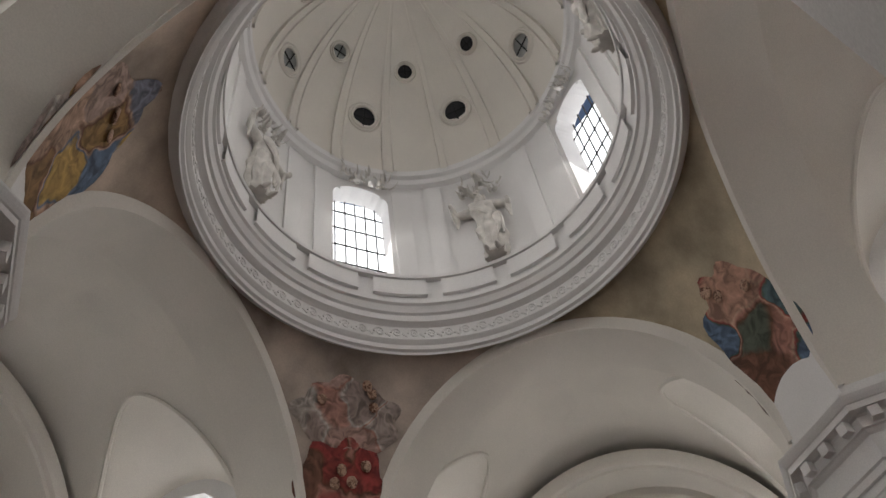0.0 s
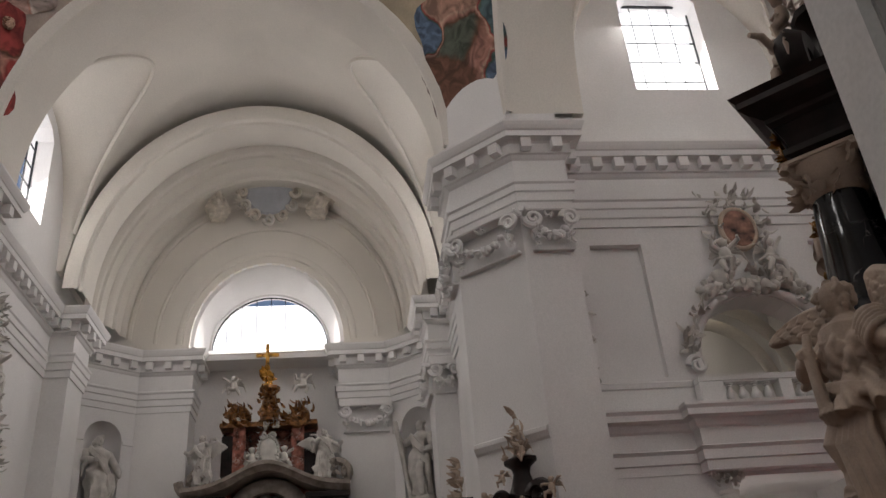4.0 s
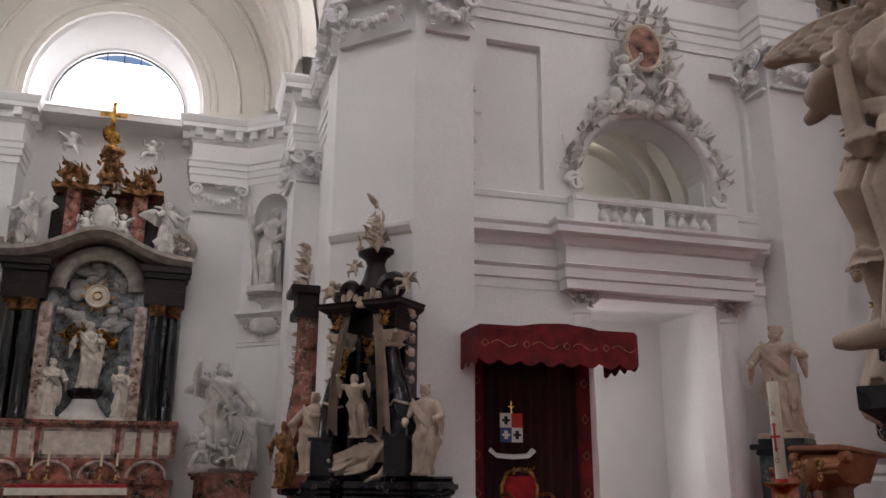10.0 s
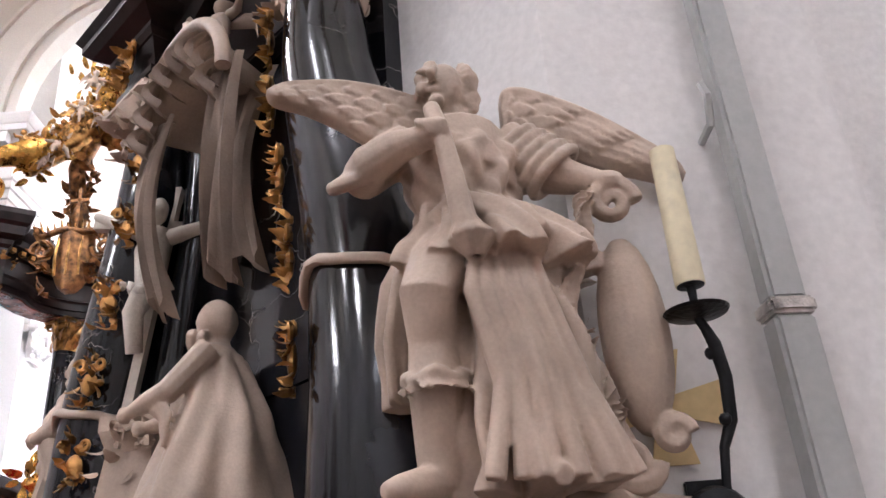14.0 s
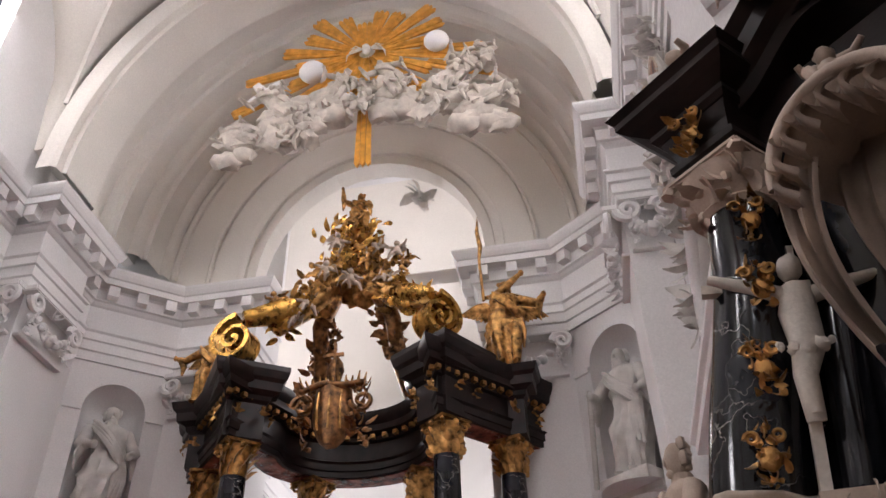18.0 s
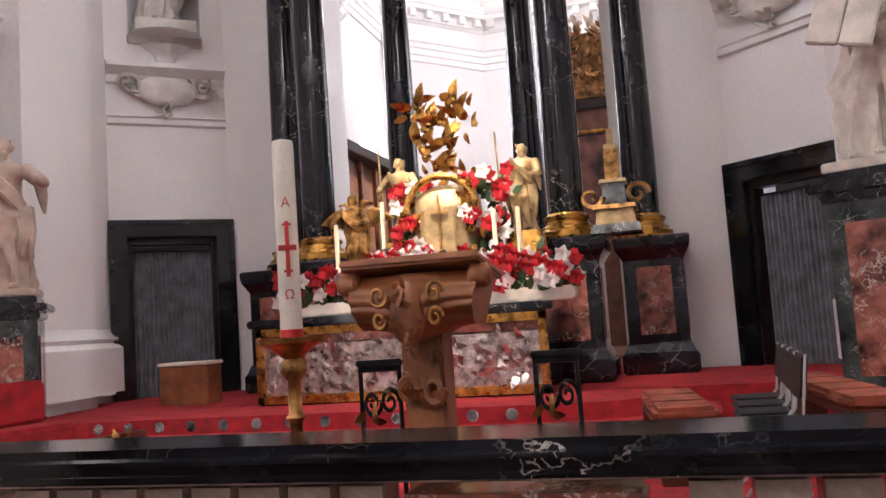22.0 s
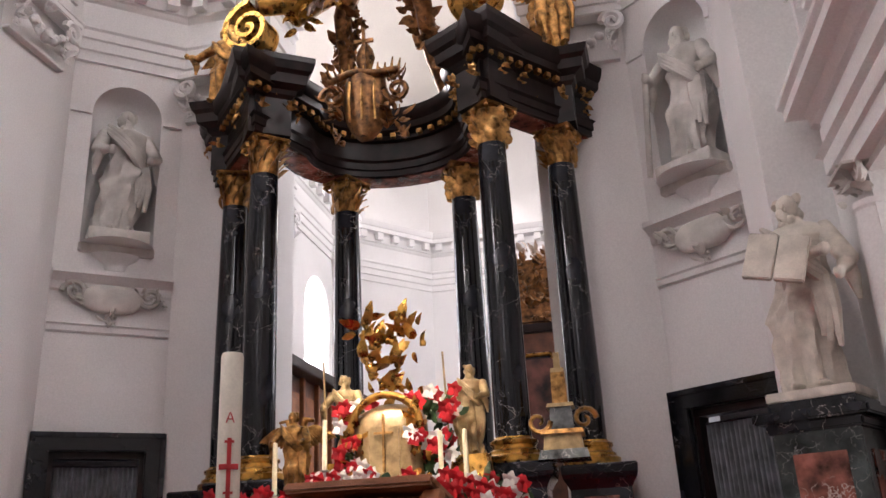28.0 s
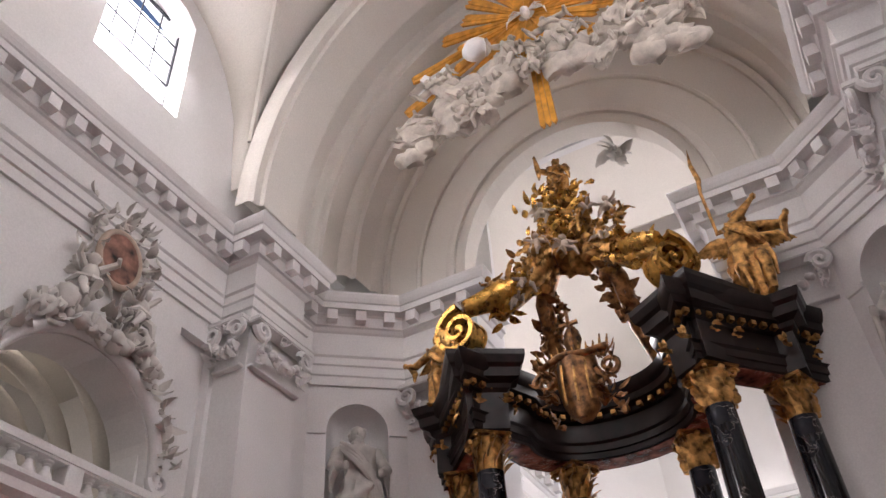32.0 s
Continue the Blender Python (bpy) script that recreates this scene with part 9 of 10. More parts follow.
statue("madonna_statue", "pale stone madonna standing in the side altar niche", TA @ pose(0.03, -0.3, 3.95), 1.9, ALABASTER, seed=61, arm_l=(0.2, 0.15, 0.6), arm_r=(-0.12, 0.2, 0.68))
mp = thing("statue_pedestal", "black and red marble pedestal under the madonna", "pedestal", TA @ pose(0.03, -0.3, 3.05), "statue pedestals")
part("foot", lathe([(0.7, 0), (0.6, 0.15), (0.4, 0.4), (0.3, 0.6)], 16, sy=0.6), STUCCO, mp, "", 40)
part("cap", lathe([(0.3, 0.6), (0.45, 0.72), (0.47, 0.86), (0.4, 0.9)], 16, sy=0.6), BLACK, mp, "black moulded cap", 40)
for x, sd, h in ((1.0, 62, 1.6), (-0.95, 63, 1.45)):
    statue("attendant_statue", "pale stone attendant figure beside the madonna", TA @ pose(x * 0.95, -0.15, 3.05, 0, 0, 20 * x), h, ALABASTER, 0.1, seed=sd, arm_l=(-0.1, 0.2, 0.7), arm_r=(-0.2, 0.15, 0.6))
for x, sd in ((2.0, 65), (-1.75, 66)):
    statue("seated_angel", "white stone angel seated on the altar pediment", TA @ pose(x, 0.1, 7.85, 0, 0, -20 * x), 1.6, STUCCO, seed=sd, kneel=True, wings=0.8, arm_l=(0.35, 0.15, 0.7), arm_r=(-0.3, 0.2, 0.75))
for x, z, h, sd in ((0.5, 8.25, 0.8, 71), (-0.5, 8.25, 0.8, 72), (1.15, 10.7, 0.75, 73), (-1.1, 10.7, 0.75, 74)):
    tagged(link_mesh("cherub", transformed(putto(h, sd), TA @ pose(x, 0.0, z)), STUCCO, 60), "white stone cherub on the side altar", "statue")
ct = thing("stone_cartouche", "white stone cartouche with crown on the altar's upper storey", "cartouche", TA @ pose(0, -0.05, 8.85))
part("shield", cartouche_shield(bmesh.new(), (0, 0.05, 0), 0.7, 1.0), STUCCO, ct, "", 60)
part("crown", foliage(16, 0.22, lambda r: (r.uniform(-0.3, 0.3), 0.1, r.uniform(0.6, 0.95)), 3, None, (0, 1, 0.6)), STUCCO, ct, "", 50)
mt = thing("transept_altar_table", "altar table with red cloth and white linen edge", "altar table", TA @ pose(0, 1.2, 0.35))
part("body", box(-1.35, 1.35, -0.5, 0.3, 0, 0.95, None, 0.02), RED_MARBLE, mt)
part("cloth", box(-1.42, 1.42, -0.52, 0.36, 0.95, 1.04, None, 0.02), CARPET, mt, "crimson altar cloth")
part("linen_edge", box(-1.43, 1.43, 0.34, 0.375, 0.78, 0.96, None, 0.01), LINEN, mt, "white linen edge")
for x in (-1.05, -0.65, 0.65, 1.05):
    candlestick(TA @ pose(x, 0.47, 1.5), 0.35, 0.35, "short brass candlestick with a white candle", BRASS)


def side_group(y, sd):
    """Stone group of a standing and a crouching figure on a red pedestal."""
    m = rot(1) @ pose(y, 16.15, 0, 0, 0, 180 + (18 if y > 0 else -18))
    p = thing("group_pedestal", "red marble pedestal with moulded cap", "pedestal", m, "group pedestals")
    part("foot", box(-0.8, 0.8, -0.5, 0.5, 0, 0.3, None, 0.03), RED_MARBLE, p)
    part("dado", box(-0.66, 0.66, -0.4, 0.42, 0.3, 1.5, None, 0.02), RED_MARBLE, p)
    part("cap", merged(box(-0.74, 0.74, -0.46, 0.48, 1.5, 1.6, None, 0.02), box(-0.8, 0.8, -0.5, 0.54, 1.6, 1.7, None, 0.02)), RED_MARBLE, p)
    statue("allegory_statue", "weathered white stone allegory standing over a fallen figure", m @ pose(0.18, 0, 1.9), 2.75, STUCCO, 0.0, seed=sd, arm_l=(0.3, 0.15, 0.98), arm_r=(-0.28, 0.2, 0.55), wings=0.45)
    statue("crouching_figure", "weathered white stone crouching figure", m @ pose(-0.55, 0.15, 1.75, 0, 0, -30), 1.75, STUCCO, 0.0, seed=sd + 1, kneel=True, arm_l=(0.2, 0.3, 0.6), arm_r=(-0.5, 0.25, 0.75))
    for i, (x, y, z) in enumerate(((0.75, 0.25, 1.9), (0.0, 0.35, 1.75), (-0.15, 0.1, 3.0))):
        tagged(link_mesh("cherub", transformed(putto(0.9, sd + 5 + i), m @ pose(x, y, z, 0, 15 * i, 20 * i)), STUCCO, 60), "weathered white stone cherub in the group", "statue")
    rk = tagged(link_mesh("rock_base", merged(*[blob((x, 0.05, 1.82), 0.3, None, 1.3, 1, 0.6, 0.3, i, 10) for i, x in enumerate((-0.55, -0.15, 0.25, 0.6))]), STUCCO, 60), "rough stone rock under the figures", "rock")
    rk.matrix_basis = m


side_group(-3.55, 81)
side_group(3.95, 84)

# stucco cartouche held by two angels over the lunette
ac = thing("angel_cartouche", "cream stucco cartouche with scrolls held by two angels", "cartouche", rot(1) @ pose(0, 17.3, 0, 0, 0, 180) @ Matrix.Translation((0, 0, -5.3)) @ Matrix.Scale(1.32, 4, (0, 0, 1)))
part("field", transformed(lathe([(0.001, 0.06), (0.75, 0.05), (0.82, 0.0)], 28, sx=1.05, sy=0.85), pose(0, 0.05, 18.1, -90, 0, 0)), material("blue_grey_paint", (0.42, 0.44, 0.48), 0.7, 0, 0.06, 3, 0.03, 40), ac, "blue-grey field")
rnd = random.Random(3)
for i in range(12):
    a = 2 * math.pi * i / 12
    part("scroll", spiral((0.98 * math.cos(a), 0.12, 18.1 + 0.86 * math.sin(a)), 0.2, 1.3, 0.04, 18, None, (0.08, 0.04), None, 1 if math.cos(a) > 0 else -1), (ALABASTER, STUCCO)[i % 2], ac, "", 60)
part("leafage", foliage(40, 0.28, lambda r: (lambda a: (1.05 * math.cos(a), 0.12, 18.1 + 0.95 * math.sin(a)))(r.uniform(0, 6.28)), 4, None, (0, 1, 0)), ALABASTER, ac, "", 50)
for q in (-1, 1):
    bm = figure(2.1, seed=91 + q, wings=1.0, arm_l=(0.45, 0.15, 0.85), arm_r=(-0.45, 0.15, 0.75), kneel=True)
    o = link_mesh("stucco_angel", bm, ALABASTER, 60)
    o.matrix_basis = rot(1) @ pose(0, 17.25, 0, 0, 0, 180) @ pose(q * 1.75, 0.15, 17.55, 0, q * 18, -25 * q)
    tagged(o, "cream stucco angel beside the cartouche", "statue")

# red marble wing altar beside the twin altar
wa = thing("wing_altar", "slender reddish marble wall altar with black cornices and gilt figures", "altar", pose(-7.75, 5.0, 0, 0, 0, 180))
part("foot", lathe([(0.34, 0), (0.34, 0.12), (0.2, 0.35), (0.2, 0.8), (0.32, 1.15), (0.42, 1.3)], 4, start=45, sx=1.1, sy=0.9), BLACK, wa, "black scrolled foot")
part("ledge", merged(box(-0.42, 0.42, -0.2, 0.42, 1.3, 1.42, None, 0.02), box(-0.48, 0.48, -0.2, 0.48, 1.9, 2.04, None, 0.02)), BLACK, wa, "black ledge")
part("dado", box(-0.34, 0.34, -0.2, 0.34, 1.42, 1.9, None, 0.02), RED_MARBLE, wa)
part("shaft", tube([(0, 0.05, 2.04), (0.0, 0.08, 2.7), (-0.04, 0.05, 3.3), (-0.04, 0.05, 4.5)], [0.27, 0.28, 0.22, 0.2], 16), RED_MARBLE, wa, "red marble shaft", 50)
part("side_carving", foliage(46, 0.2, lambda r: (0.3 + r.uniform(-0.08, 0.12), 0.1, r.uniform(2.2, 4.6)), 5, None, (1, 1, 0)), SAND, wa, "hanging carved garland", 50)
part("cornice", merged(box(-0.36, 0.36, -0.2, 0.36, 4.5, 4.68, None, 0.02), box(-0.44, 0.44, -0.2, 0.44, 4.95, 5.1, None, 0.02), box(-0.3, 0.3, -0.2, 0.3, 4.68, 4.95)), BLACKWOOD, wa, "black double cornice")
part("flame_carving", foliage(40, 0.24, lambda r: (r.uniform(-0.3, 0.45), 0.1, r.uniform(5.1, 5.9)), 6, None, (0, 1, 0.4)), SAND, wa, "carved stone figures and flames", 50)
statue("saint_statue", "brown gilt saint with red mantle on the wing altar", pose(-7.35, 4.6, 1.42, 0, 0, 215), 1.15, BRONZE, seed=88)
vs = thing("flower_vase", "vase of red and white flowers on the altar ledge", "flowers", pose(-7.6, 4.55, 1.42))
part("vase", lathe([(0.05, 0), (0.08, 0.1), (0.05, 0.2), (0.07, 0.24)], 12), WHITEFLOWER, vs, "", 40)
part("blooms", foliage(20, 0.12, lambda r: (r.gauss(0, 0.1), r.gauss(0, 0.08), r.uniform(0.25, 0.45)), 2, None, (0, 0, 1)), REDFLOWER, vs, "red blooms", 40)

# monument on the nave-side pier: brown marble with a gilt bust
lm = thing("bust_monument", "black and brown marble pier altar with gilt bust medallion", "altar", pose(-5.55, -6.05, 0, 0, 0, -55))
part("foot", merged(box(-0.9, 0.9, -0.6, 0.3, 0, 0.25, None, 0.02), lathe([(0.8, 0.25), (0.8, 0.5), (1.1, 1.0), (1.3, 1.3)], 4, start=45, sx=1.1, sy=0.5)), BLACK, lm, "black marble foot")
part("ledge", merged(box(-1.2, 1.2, -0.6, 0.45, 1.3, 1.5, None, 0.03), box(-1.28, 1.28, -0.6, 0.52, 2.3, 2.42, None, 0.02)), BLACK, lm, "black marble ledges")
part("dado", box(-1.1, 1.1, -0.6, 0.36, 1.5, 2.3, None, 0.02), BLACK, lm)
BROWN_MARBLE = marble("brown_marble", (0.30, 0.17, 0.10), (0.6, 0.5, 0.4), 0.2, 3.0, 0.05, 0.5)
for q in (-1, 1):
    part("side_pier", tube([(q * 0.95, 0.05, 2.42), (q * 0.95, 0.05, 3.2), (q * 0.85, 0.03, 3.55), (q * 0.72, 0.0, 3.9), (q * 0.72, 0.0, 4.9)], [0.2, 0.2, 0.18, 0.16, 0.16], 4), BROWN_MARBLE, lm, "brown marble scrolled pier", 30)
    part("pier_gilding", foliage(20, 0.14, lambda r: (q * r.uniform(0.72, 0.95), 0.2, r.uniform(2.6, 4.8)), 4, None, (0, 1, 0)), OLDGOLD, lm, "", 50)
    part("console", spiral((q * 0.8, 0.25, 1.0), 0.22, 1.3, 0.05, 20, None, (0.12, 0.06), None, -q), BROWN_MARBLE, lm, "", 60)
    part("drop_garland", garland((q * 1.15, 0.1, 5.2), (q * 1.25, 0.1, 4.0), 0.0, 0.09, 9), BLACKWOOD, lm, "", 60)
part("back_slab", box(-0.75, 0.75, -0.6, -0.1, 2.42, 5.1, None, 0.02), BLACK, lm)
part("entablature", merged(box(-1.0, 1.0, -0.6, 0.25, 4.9, 5.1, None, 0.02), box(-1.1, 1.1, -0.6, 0.38, 5.1, 5.22, None, 0.02)), BLACKWOOD, lm, "black entablature")
part("upper_ornament", merged(foliage(50, 0.28, lambda r: (r.gauss(0, 0.45), 0.05, r.uniform(5.25, 6.0)), 5, None, (0, 1, 0.4)), box(-0.05, 0.05, -0.05, 0.05, 5.9, 6.5), box(-0.25, 0.25, -0.05, 0.05, 6.2, 6.3)), BLACKWOOD, lm, "black carved top with star cross", 50)
part("star", merged(*[transformed(prism([(-0.03, 0), (0.03, 0), (0, 0.32)], -0.02, 0.02), pose(0, 0.05, 6.3, 90, 0, 0) @ pose(0, 0, 0, 0, 0, 45 * i)) for i in range(8)]), SAND, lm, "stone star")
part("medallion", transformed(lathe([(0.001, 0.03), (0.3, 0.03), (0.34, 0.06), (0.4, 0.0)], 28, sy=1.25), pose(0, -0.06, 4.0, -90, 0, 0)), OLDGOLD, lm, "oval gilt medallion", 40)
gb = bmesh.new()
blob((0, 0.06, 4.12), 0.12, gb, 0.9, 0.9, 1.2, 0.05, 2, 12)
blob((0, 0.04, 3.83), 0.22, gb, 1.1, 0.6, 0.9, 0.08, 3, 12)
bust = tagged(link_mesh("gilt_bust", gb, GOLD, 60), "gilded bust in an oval medallion", "bust")
bust.matrix_basis = pose(-5.55, -6.05, 0, 0, 0, -55)
part("urn_cartouche", merged(cartouche_shield(bmesh.new(), (0, 0.1, 3.0), 0.7, 0.8)), SAND, lm, "carved stone scroll cartouche", 60)
part("gilt_fire", foliage(14, 0.2, lambda r: (r.gauss(0, 0.1), 0.4, r.uniform(0.7, 1.1)), 8, None, (0, 1, 0.6)), OLDGOLD, lm, "gilt flame ornament", 50)

# iron lattice fence before the transept altar
fe = thing("lattice_fence", "dark openwork wooden barrier before the side altar", "fence", pose(-11.2, 1.6, 0, 0, 0, 76))
part("top_rail", box(-0.2, 3.9, -0.05, 0.05, 0.84, 0.93, None, 0.01), DARKWOOD, fe)
part("bottom_rail", box(-0.2, 3.9, -0.045, 0.045, 0.0, 0.22, None, 0.01), DARKWOOD, fe)
for i in range(5):
    part("post", box(-0.22 + i * 1.0, -0.12 + i * 1.0, -0.055, 0.055, 0.2, 0.85, None, 0.01), DARKWOOD, fe)
for i in range(4):
    bm = bmesh.new()
    for j in range(7):
        x = -0.1 + i + 0.12 * j + 0.06
        tube([(x, 0, 0.22), (x + 0.12, 0, 0.53), (x, 0, 0.84)], 0.012, 5, bm)
        tube([(x + 0.06, 0, 0.22), (x - 0.06, 0, 0.53), (x + 0.06, 0, 0.84)], 0.012, 5, bm)
    part("lattice", bm, DARKWOOD, fe, "openwork lattice")

# pews
PEWMESH = {}


def pew(m, n):
    """A dark oak pew with carved scrolled ends: x along the seat."""
    p = thing("pew", "dark oak church pew with carved scrolled end", "pew", m, "pews")
    L = n
    part("backrest", box(0, L, -0.03, 0.03, 0.12, 0.9, None, 0.01), DARKWOOD, p, "panelled back")
    part("back_rail", box(0, L, -0.06, 0.08, 0.88, 0.94, None, 0.015), DARKWOOD, p, "top rail")
    part("seat", box(0, L, 0.03, 0.42, 0.4, 0.45, None, 0.01), DARKWOOD, p)
    for i in range(int(L / 0.9)):
        part("panel", box(0.1 + i * 0.9, 0.9 + i * 0.9, -0.045, -0.028, 0.25, 0.8, None, 0.01), DARKWOOD, p)
    for x in (0, L):
        if x not in PEWMESH:
            prof = [(-0.14, 0), (0.46, 0), (0.5, 0.3), (0.44, 0.5), (0.3, 0.6), (0.36, 0.74), (0.28, 0.86), (0.16, 0.88), (0.2, 1.0), (0.1, 1.1), (0.0, 1.06), (-0.08, 1.12), (-0.16, 1.0), (-0.1, 0.88), (-0.2, 0.7), (-0.14, 0.45), (-0.2, 0.25)]
            bm = transformed(prism(prof, -0.035, 0.035), Matrix(((0, 0, 1, 0), (1, 0, 0, 0), (0, 1, 0, 0), (0, 0, 0, 1))))
            for q in (-1, 1):
                foliage(10, 0.14, lambda r: (q * 0.04, r.uniform(-0.08, 0.3), r.uniform(0.3, 1.0)), 5 + q, bm, (q, 0, 0))
                spiral((0, 0, 0), 0.09, 1.4, 0.02, 14, pose(q * 0.04, 0.12, 0.72, 0, 0, 90), (0.03, 0.015), bm)
            o = part("bench_end", bm, DARKWOOD, p, "carved scrolled bench end", 40)
            PEWMESH[x] = o.data
        else:
            o = new("bench_end", PEWMESH[x])
            o.parent = p
        o.matrix_basis = pose(x, 0, 0)
    return p


for i in range(9):
    x = 5.4 - 1.05 * i
    pew(pose(x, 1.0 + 0.06 * i, 0, 0, 0, -92), 2.4)
    pew(pose(x - 0.1, -2.3 + 0.04 * i, 0, 0, 0, -92), 3.6)

# ---------- crossing: relief over the choir arch ----------
NEARER = Matrix.Translation((0.79, -1.50, -0.91)) @ Matrix.Scale(0.957, 4)
BEIGE_STUCCO = material("beige_stucco", (0.56, 0.50, 0.43), 0.7, 0, 0.14, 4, 0.12, 60)
gl = thing("gilded_glory", "gilded sunburst of rays around a white dove", "relief", NEARER @ pose(-0.3, 17.35, 18.6))
for i in range(20):
    a = i * 18 + 5
    ln = (1.05 + 0.35 * ((i * 7) % 5) / 4) * (1 + 0.6 * abs(math.cos(radians(a))))
    for k in (-1, 0, 1):
        part("ray", transformed(prism([(0.2, k * 0.03 - 0.02), (ln, k * 0.13 - 0.06), (ln + 0.09, k * 0.13), (ln, k * 0.13 + 0.06), (0.2, k * 0.03 + 0.02)], -0.02, 0.05 - 0.02 * abs(k)), pose(0, 0, 0, 90, 0, 0) @ pose(0, 0, 0, 0, 0, a)), GLORY, gl)
for a, l0, ln, w in ((-90, 1.4, 3.6, 0.2), (-155, 1.6, 3.4, 0.16), (-25, 1.6, 3.2, 0.16), (-172, 1.3, 2.9, 0.14), (-8, 1.3, 2.7, 0.14)):
    for k in (-1, 0, 1):
        part("long_ray", transformed(prism([(l0, k * w * 0.5 - w * 0.2), (ln, k * w * 0.62 - w * 0.28), (ln + 0.1, k * w * 0.62), (ln, k * w * 0.62 + w * 0.28), (l0, k * w * 0.5 + w * 0.2)], -0.03, 0.05 - 0.01 * abs(k)), pose(0, 0, 0, 90, 0, 0) @ pose(0, 0, 0, 0, 0, a)), GLORY, gl, "broad gilded ray bundle")
bm = blob((0, -0.12, 0), 0.16, None, 0.7, 0.8, 1.1, 0.05, 3, 10)
for q in (-1, 1):
    for i in range(5):
        tube([(q * 0.08, -0.12, 0.03), (q * (0.25 + 0.05 * i), -0.14, 0.16 - 0.07 * i), (q * (0.4 + 0.02 * i), -0.12, 0.1 - 0.11 * i)], [0.04, 0.035, 0.01], 6, bm, 0.4)
part("dove", bm, WHITEFLOWER, gl, "white stucco dove", 60)
cr = thing("cloud_group", "white stucco relief of angels on clouds round the sunburst", "relief", NEARER @ pose(-0.3, 17.3, 0))
rnd = random.Random(17)
for i in range(60):
    t = rnd.random()
    side = rnd.choice((-1, 1))
    x = side * (0.35 + 2.7 * t) + rnd.gauss(0, 0.1)
    z = 16.9 - 1.1 * t + rnd.uniform(-0.6, 0.6)
    part("cloud", blob((x, -0.1, z), rnd.uniform(0.2, 0.36), None, 1.3, 0.6, 0.9, 0.3, i, 9), BEIGE_STUCCO, cr, "", 60)
for i, (x, z, h, a) in enumerate(((-1.6, 16.5, 1.5, 40), (-0.8, 16.6, 1.35, -20), (0.9, 16.7, 1.4, 25), (1.7, 16.6, 1.5, -40), (-2.3, 15.9, 1.2, 60), (2.4, 16.0, 1.2, -60), (-1.1, 15.6, 1.1, 30), (1.3, 15.7, 1.1, -30), (0.1, 16.5, 1.0, 10), (2.9, 17.2, 1.0, 15))):
    o = link_mesh("relief_angel", figure(h, seed=100 + i, seg=22, rings=24, wings=0.6 if i % 2 else 0, arm_l=(0.35, 0.2, 0.8), arm_r=(-0.3, 0.2, 0.6), kneel=i % 3 == 0), BEIGE_STUCCO, 60)
    o.matrix_basis = NEARER @ pose(-0.3 + x, 17.15, z, 0, a, 180)
    tagged(o, "white stucco angel among the clouds", "statue")
for i in range(10):
    tagged(link_mesh("cherub", transformed(putto(0.7, 200 + i), NEARER @ pose(-0.3 + rnd.uniform(-2.6, 2.6), 17.05, 15.3 + rnd.uniform(0, 1.9), 0, rnd.uniform(-40, 40), 180)), BEIGE_STUCCO, 60), "white stucco cherub among the clouds", "statue")
part("globe", blob((-1.25, -0.15, 18.0), 0.32, None, 1, 0.7, 1, 0.02, 4, 16), PLASTER, cr, "", True)
part("globe", blob((1.7, -0.15, 18.4), 0.3, None, 1, 0.7, 1, 0.02, 4, 16), PLASTER, cr, "", True)
part("big_cross", transformed(merged(box(-0.09, 0.09, -0.2, -0.05, -0.9, 0.8), box(-0.45, 0.45, -0.2, -0.05, 0.3, 0.47)), pose(-2.1, 0, 17.2, 0, -38, 0)), PLASTER, cr, "stucco cross")
ro = thing("ceiling_rosette", "grey stucco leaf rosette on the arch soffit", "rosette", pose(1.1, 18.1, 15.05, 180, 25, 0))
part("petals", merged(*[transformed(foliage(2, 0.4, lambda r: (0.1, 0, 0.05), i, None, (1, 0, 0.3)), pose(0, 0, 0, 0, 0, 30 * i)) for i in range(12)]), STUCCO, ro, "", 50)

# ---------- dome: statues, pilaster strips, parapet panels ----------
BEFORE = set(scene.objects)
for i, a in enumerate((0, 90, 180, 270)):
    m = pose(0, 0, 0, 0, 0, a) @ pose(5.2, 0, 20.3, 0, 0, 90)
    statue("drum_statue", "white stucco saint standing against the drum of the dome", m, 2.9, STUCCO, 0.0, seed=120 + i, wings=0.5, arm_l=(0.36, 0.1, 0.9), arm_r=(-0.3, 0.15, 0.6))
    part_of = thing("drum_canopy", "white stucco scroll canopy over the drum statue", "ornament", m)
    part("canopy", foliage(30, 0.35, lambda r: (r.uniform(-0.7, 0.7), 0.05, 3.1 + r.uniform(-0.25, 0.6)), i, None, (0, 1, 0.3)), STUCCO, part_of, "", 50)
for a in range(0, 360, 15):
    strip = box(5.33, 5.46, -0.3, 0.3, 20.2, 24.5)
    if a % 90 in (15, 75, 30, 60):
        structure("trim_drum_strip", transformed(strip, pose(0, 0, 0, 0, 0, a + (3 if a % 90 in (15,) else -3 if a % 90 == 75 else 0))), PLASTER, "flat white pilaster strip on the drum")
    else:
        strip.free()
for i in range(16):
    a = i * 22.5 + 11.25
    bm = bmesh.new()
    prev = None
    for t in range(-4, 5):
        b = radians(a + t * 2.2)
        row = [bm.verts.new((r * math.cos(b), r * math.sin(b), z)) for r, z in ((5.4, 19.5), (5.3, 19.52), (5.3, 20.1), (5.4, 20.12))]
        if prev:
            for p in range(3):
                bm.faces.new((prev[p], row[p], row[p + 1], prev[p + 1]))
        prev = row
    structure("trim_drum_panel", bm, PLASTER, "raised white parapet panel round the drum")
structure("trim_drum_sill", lathe([(5.45, 20.12), (5.26, 20.14), (5.24, 20.24), (5.45, 20.26)], 96, caps=False), PLASTER, "white sill round the drum", 30)
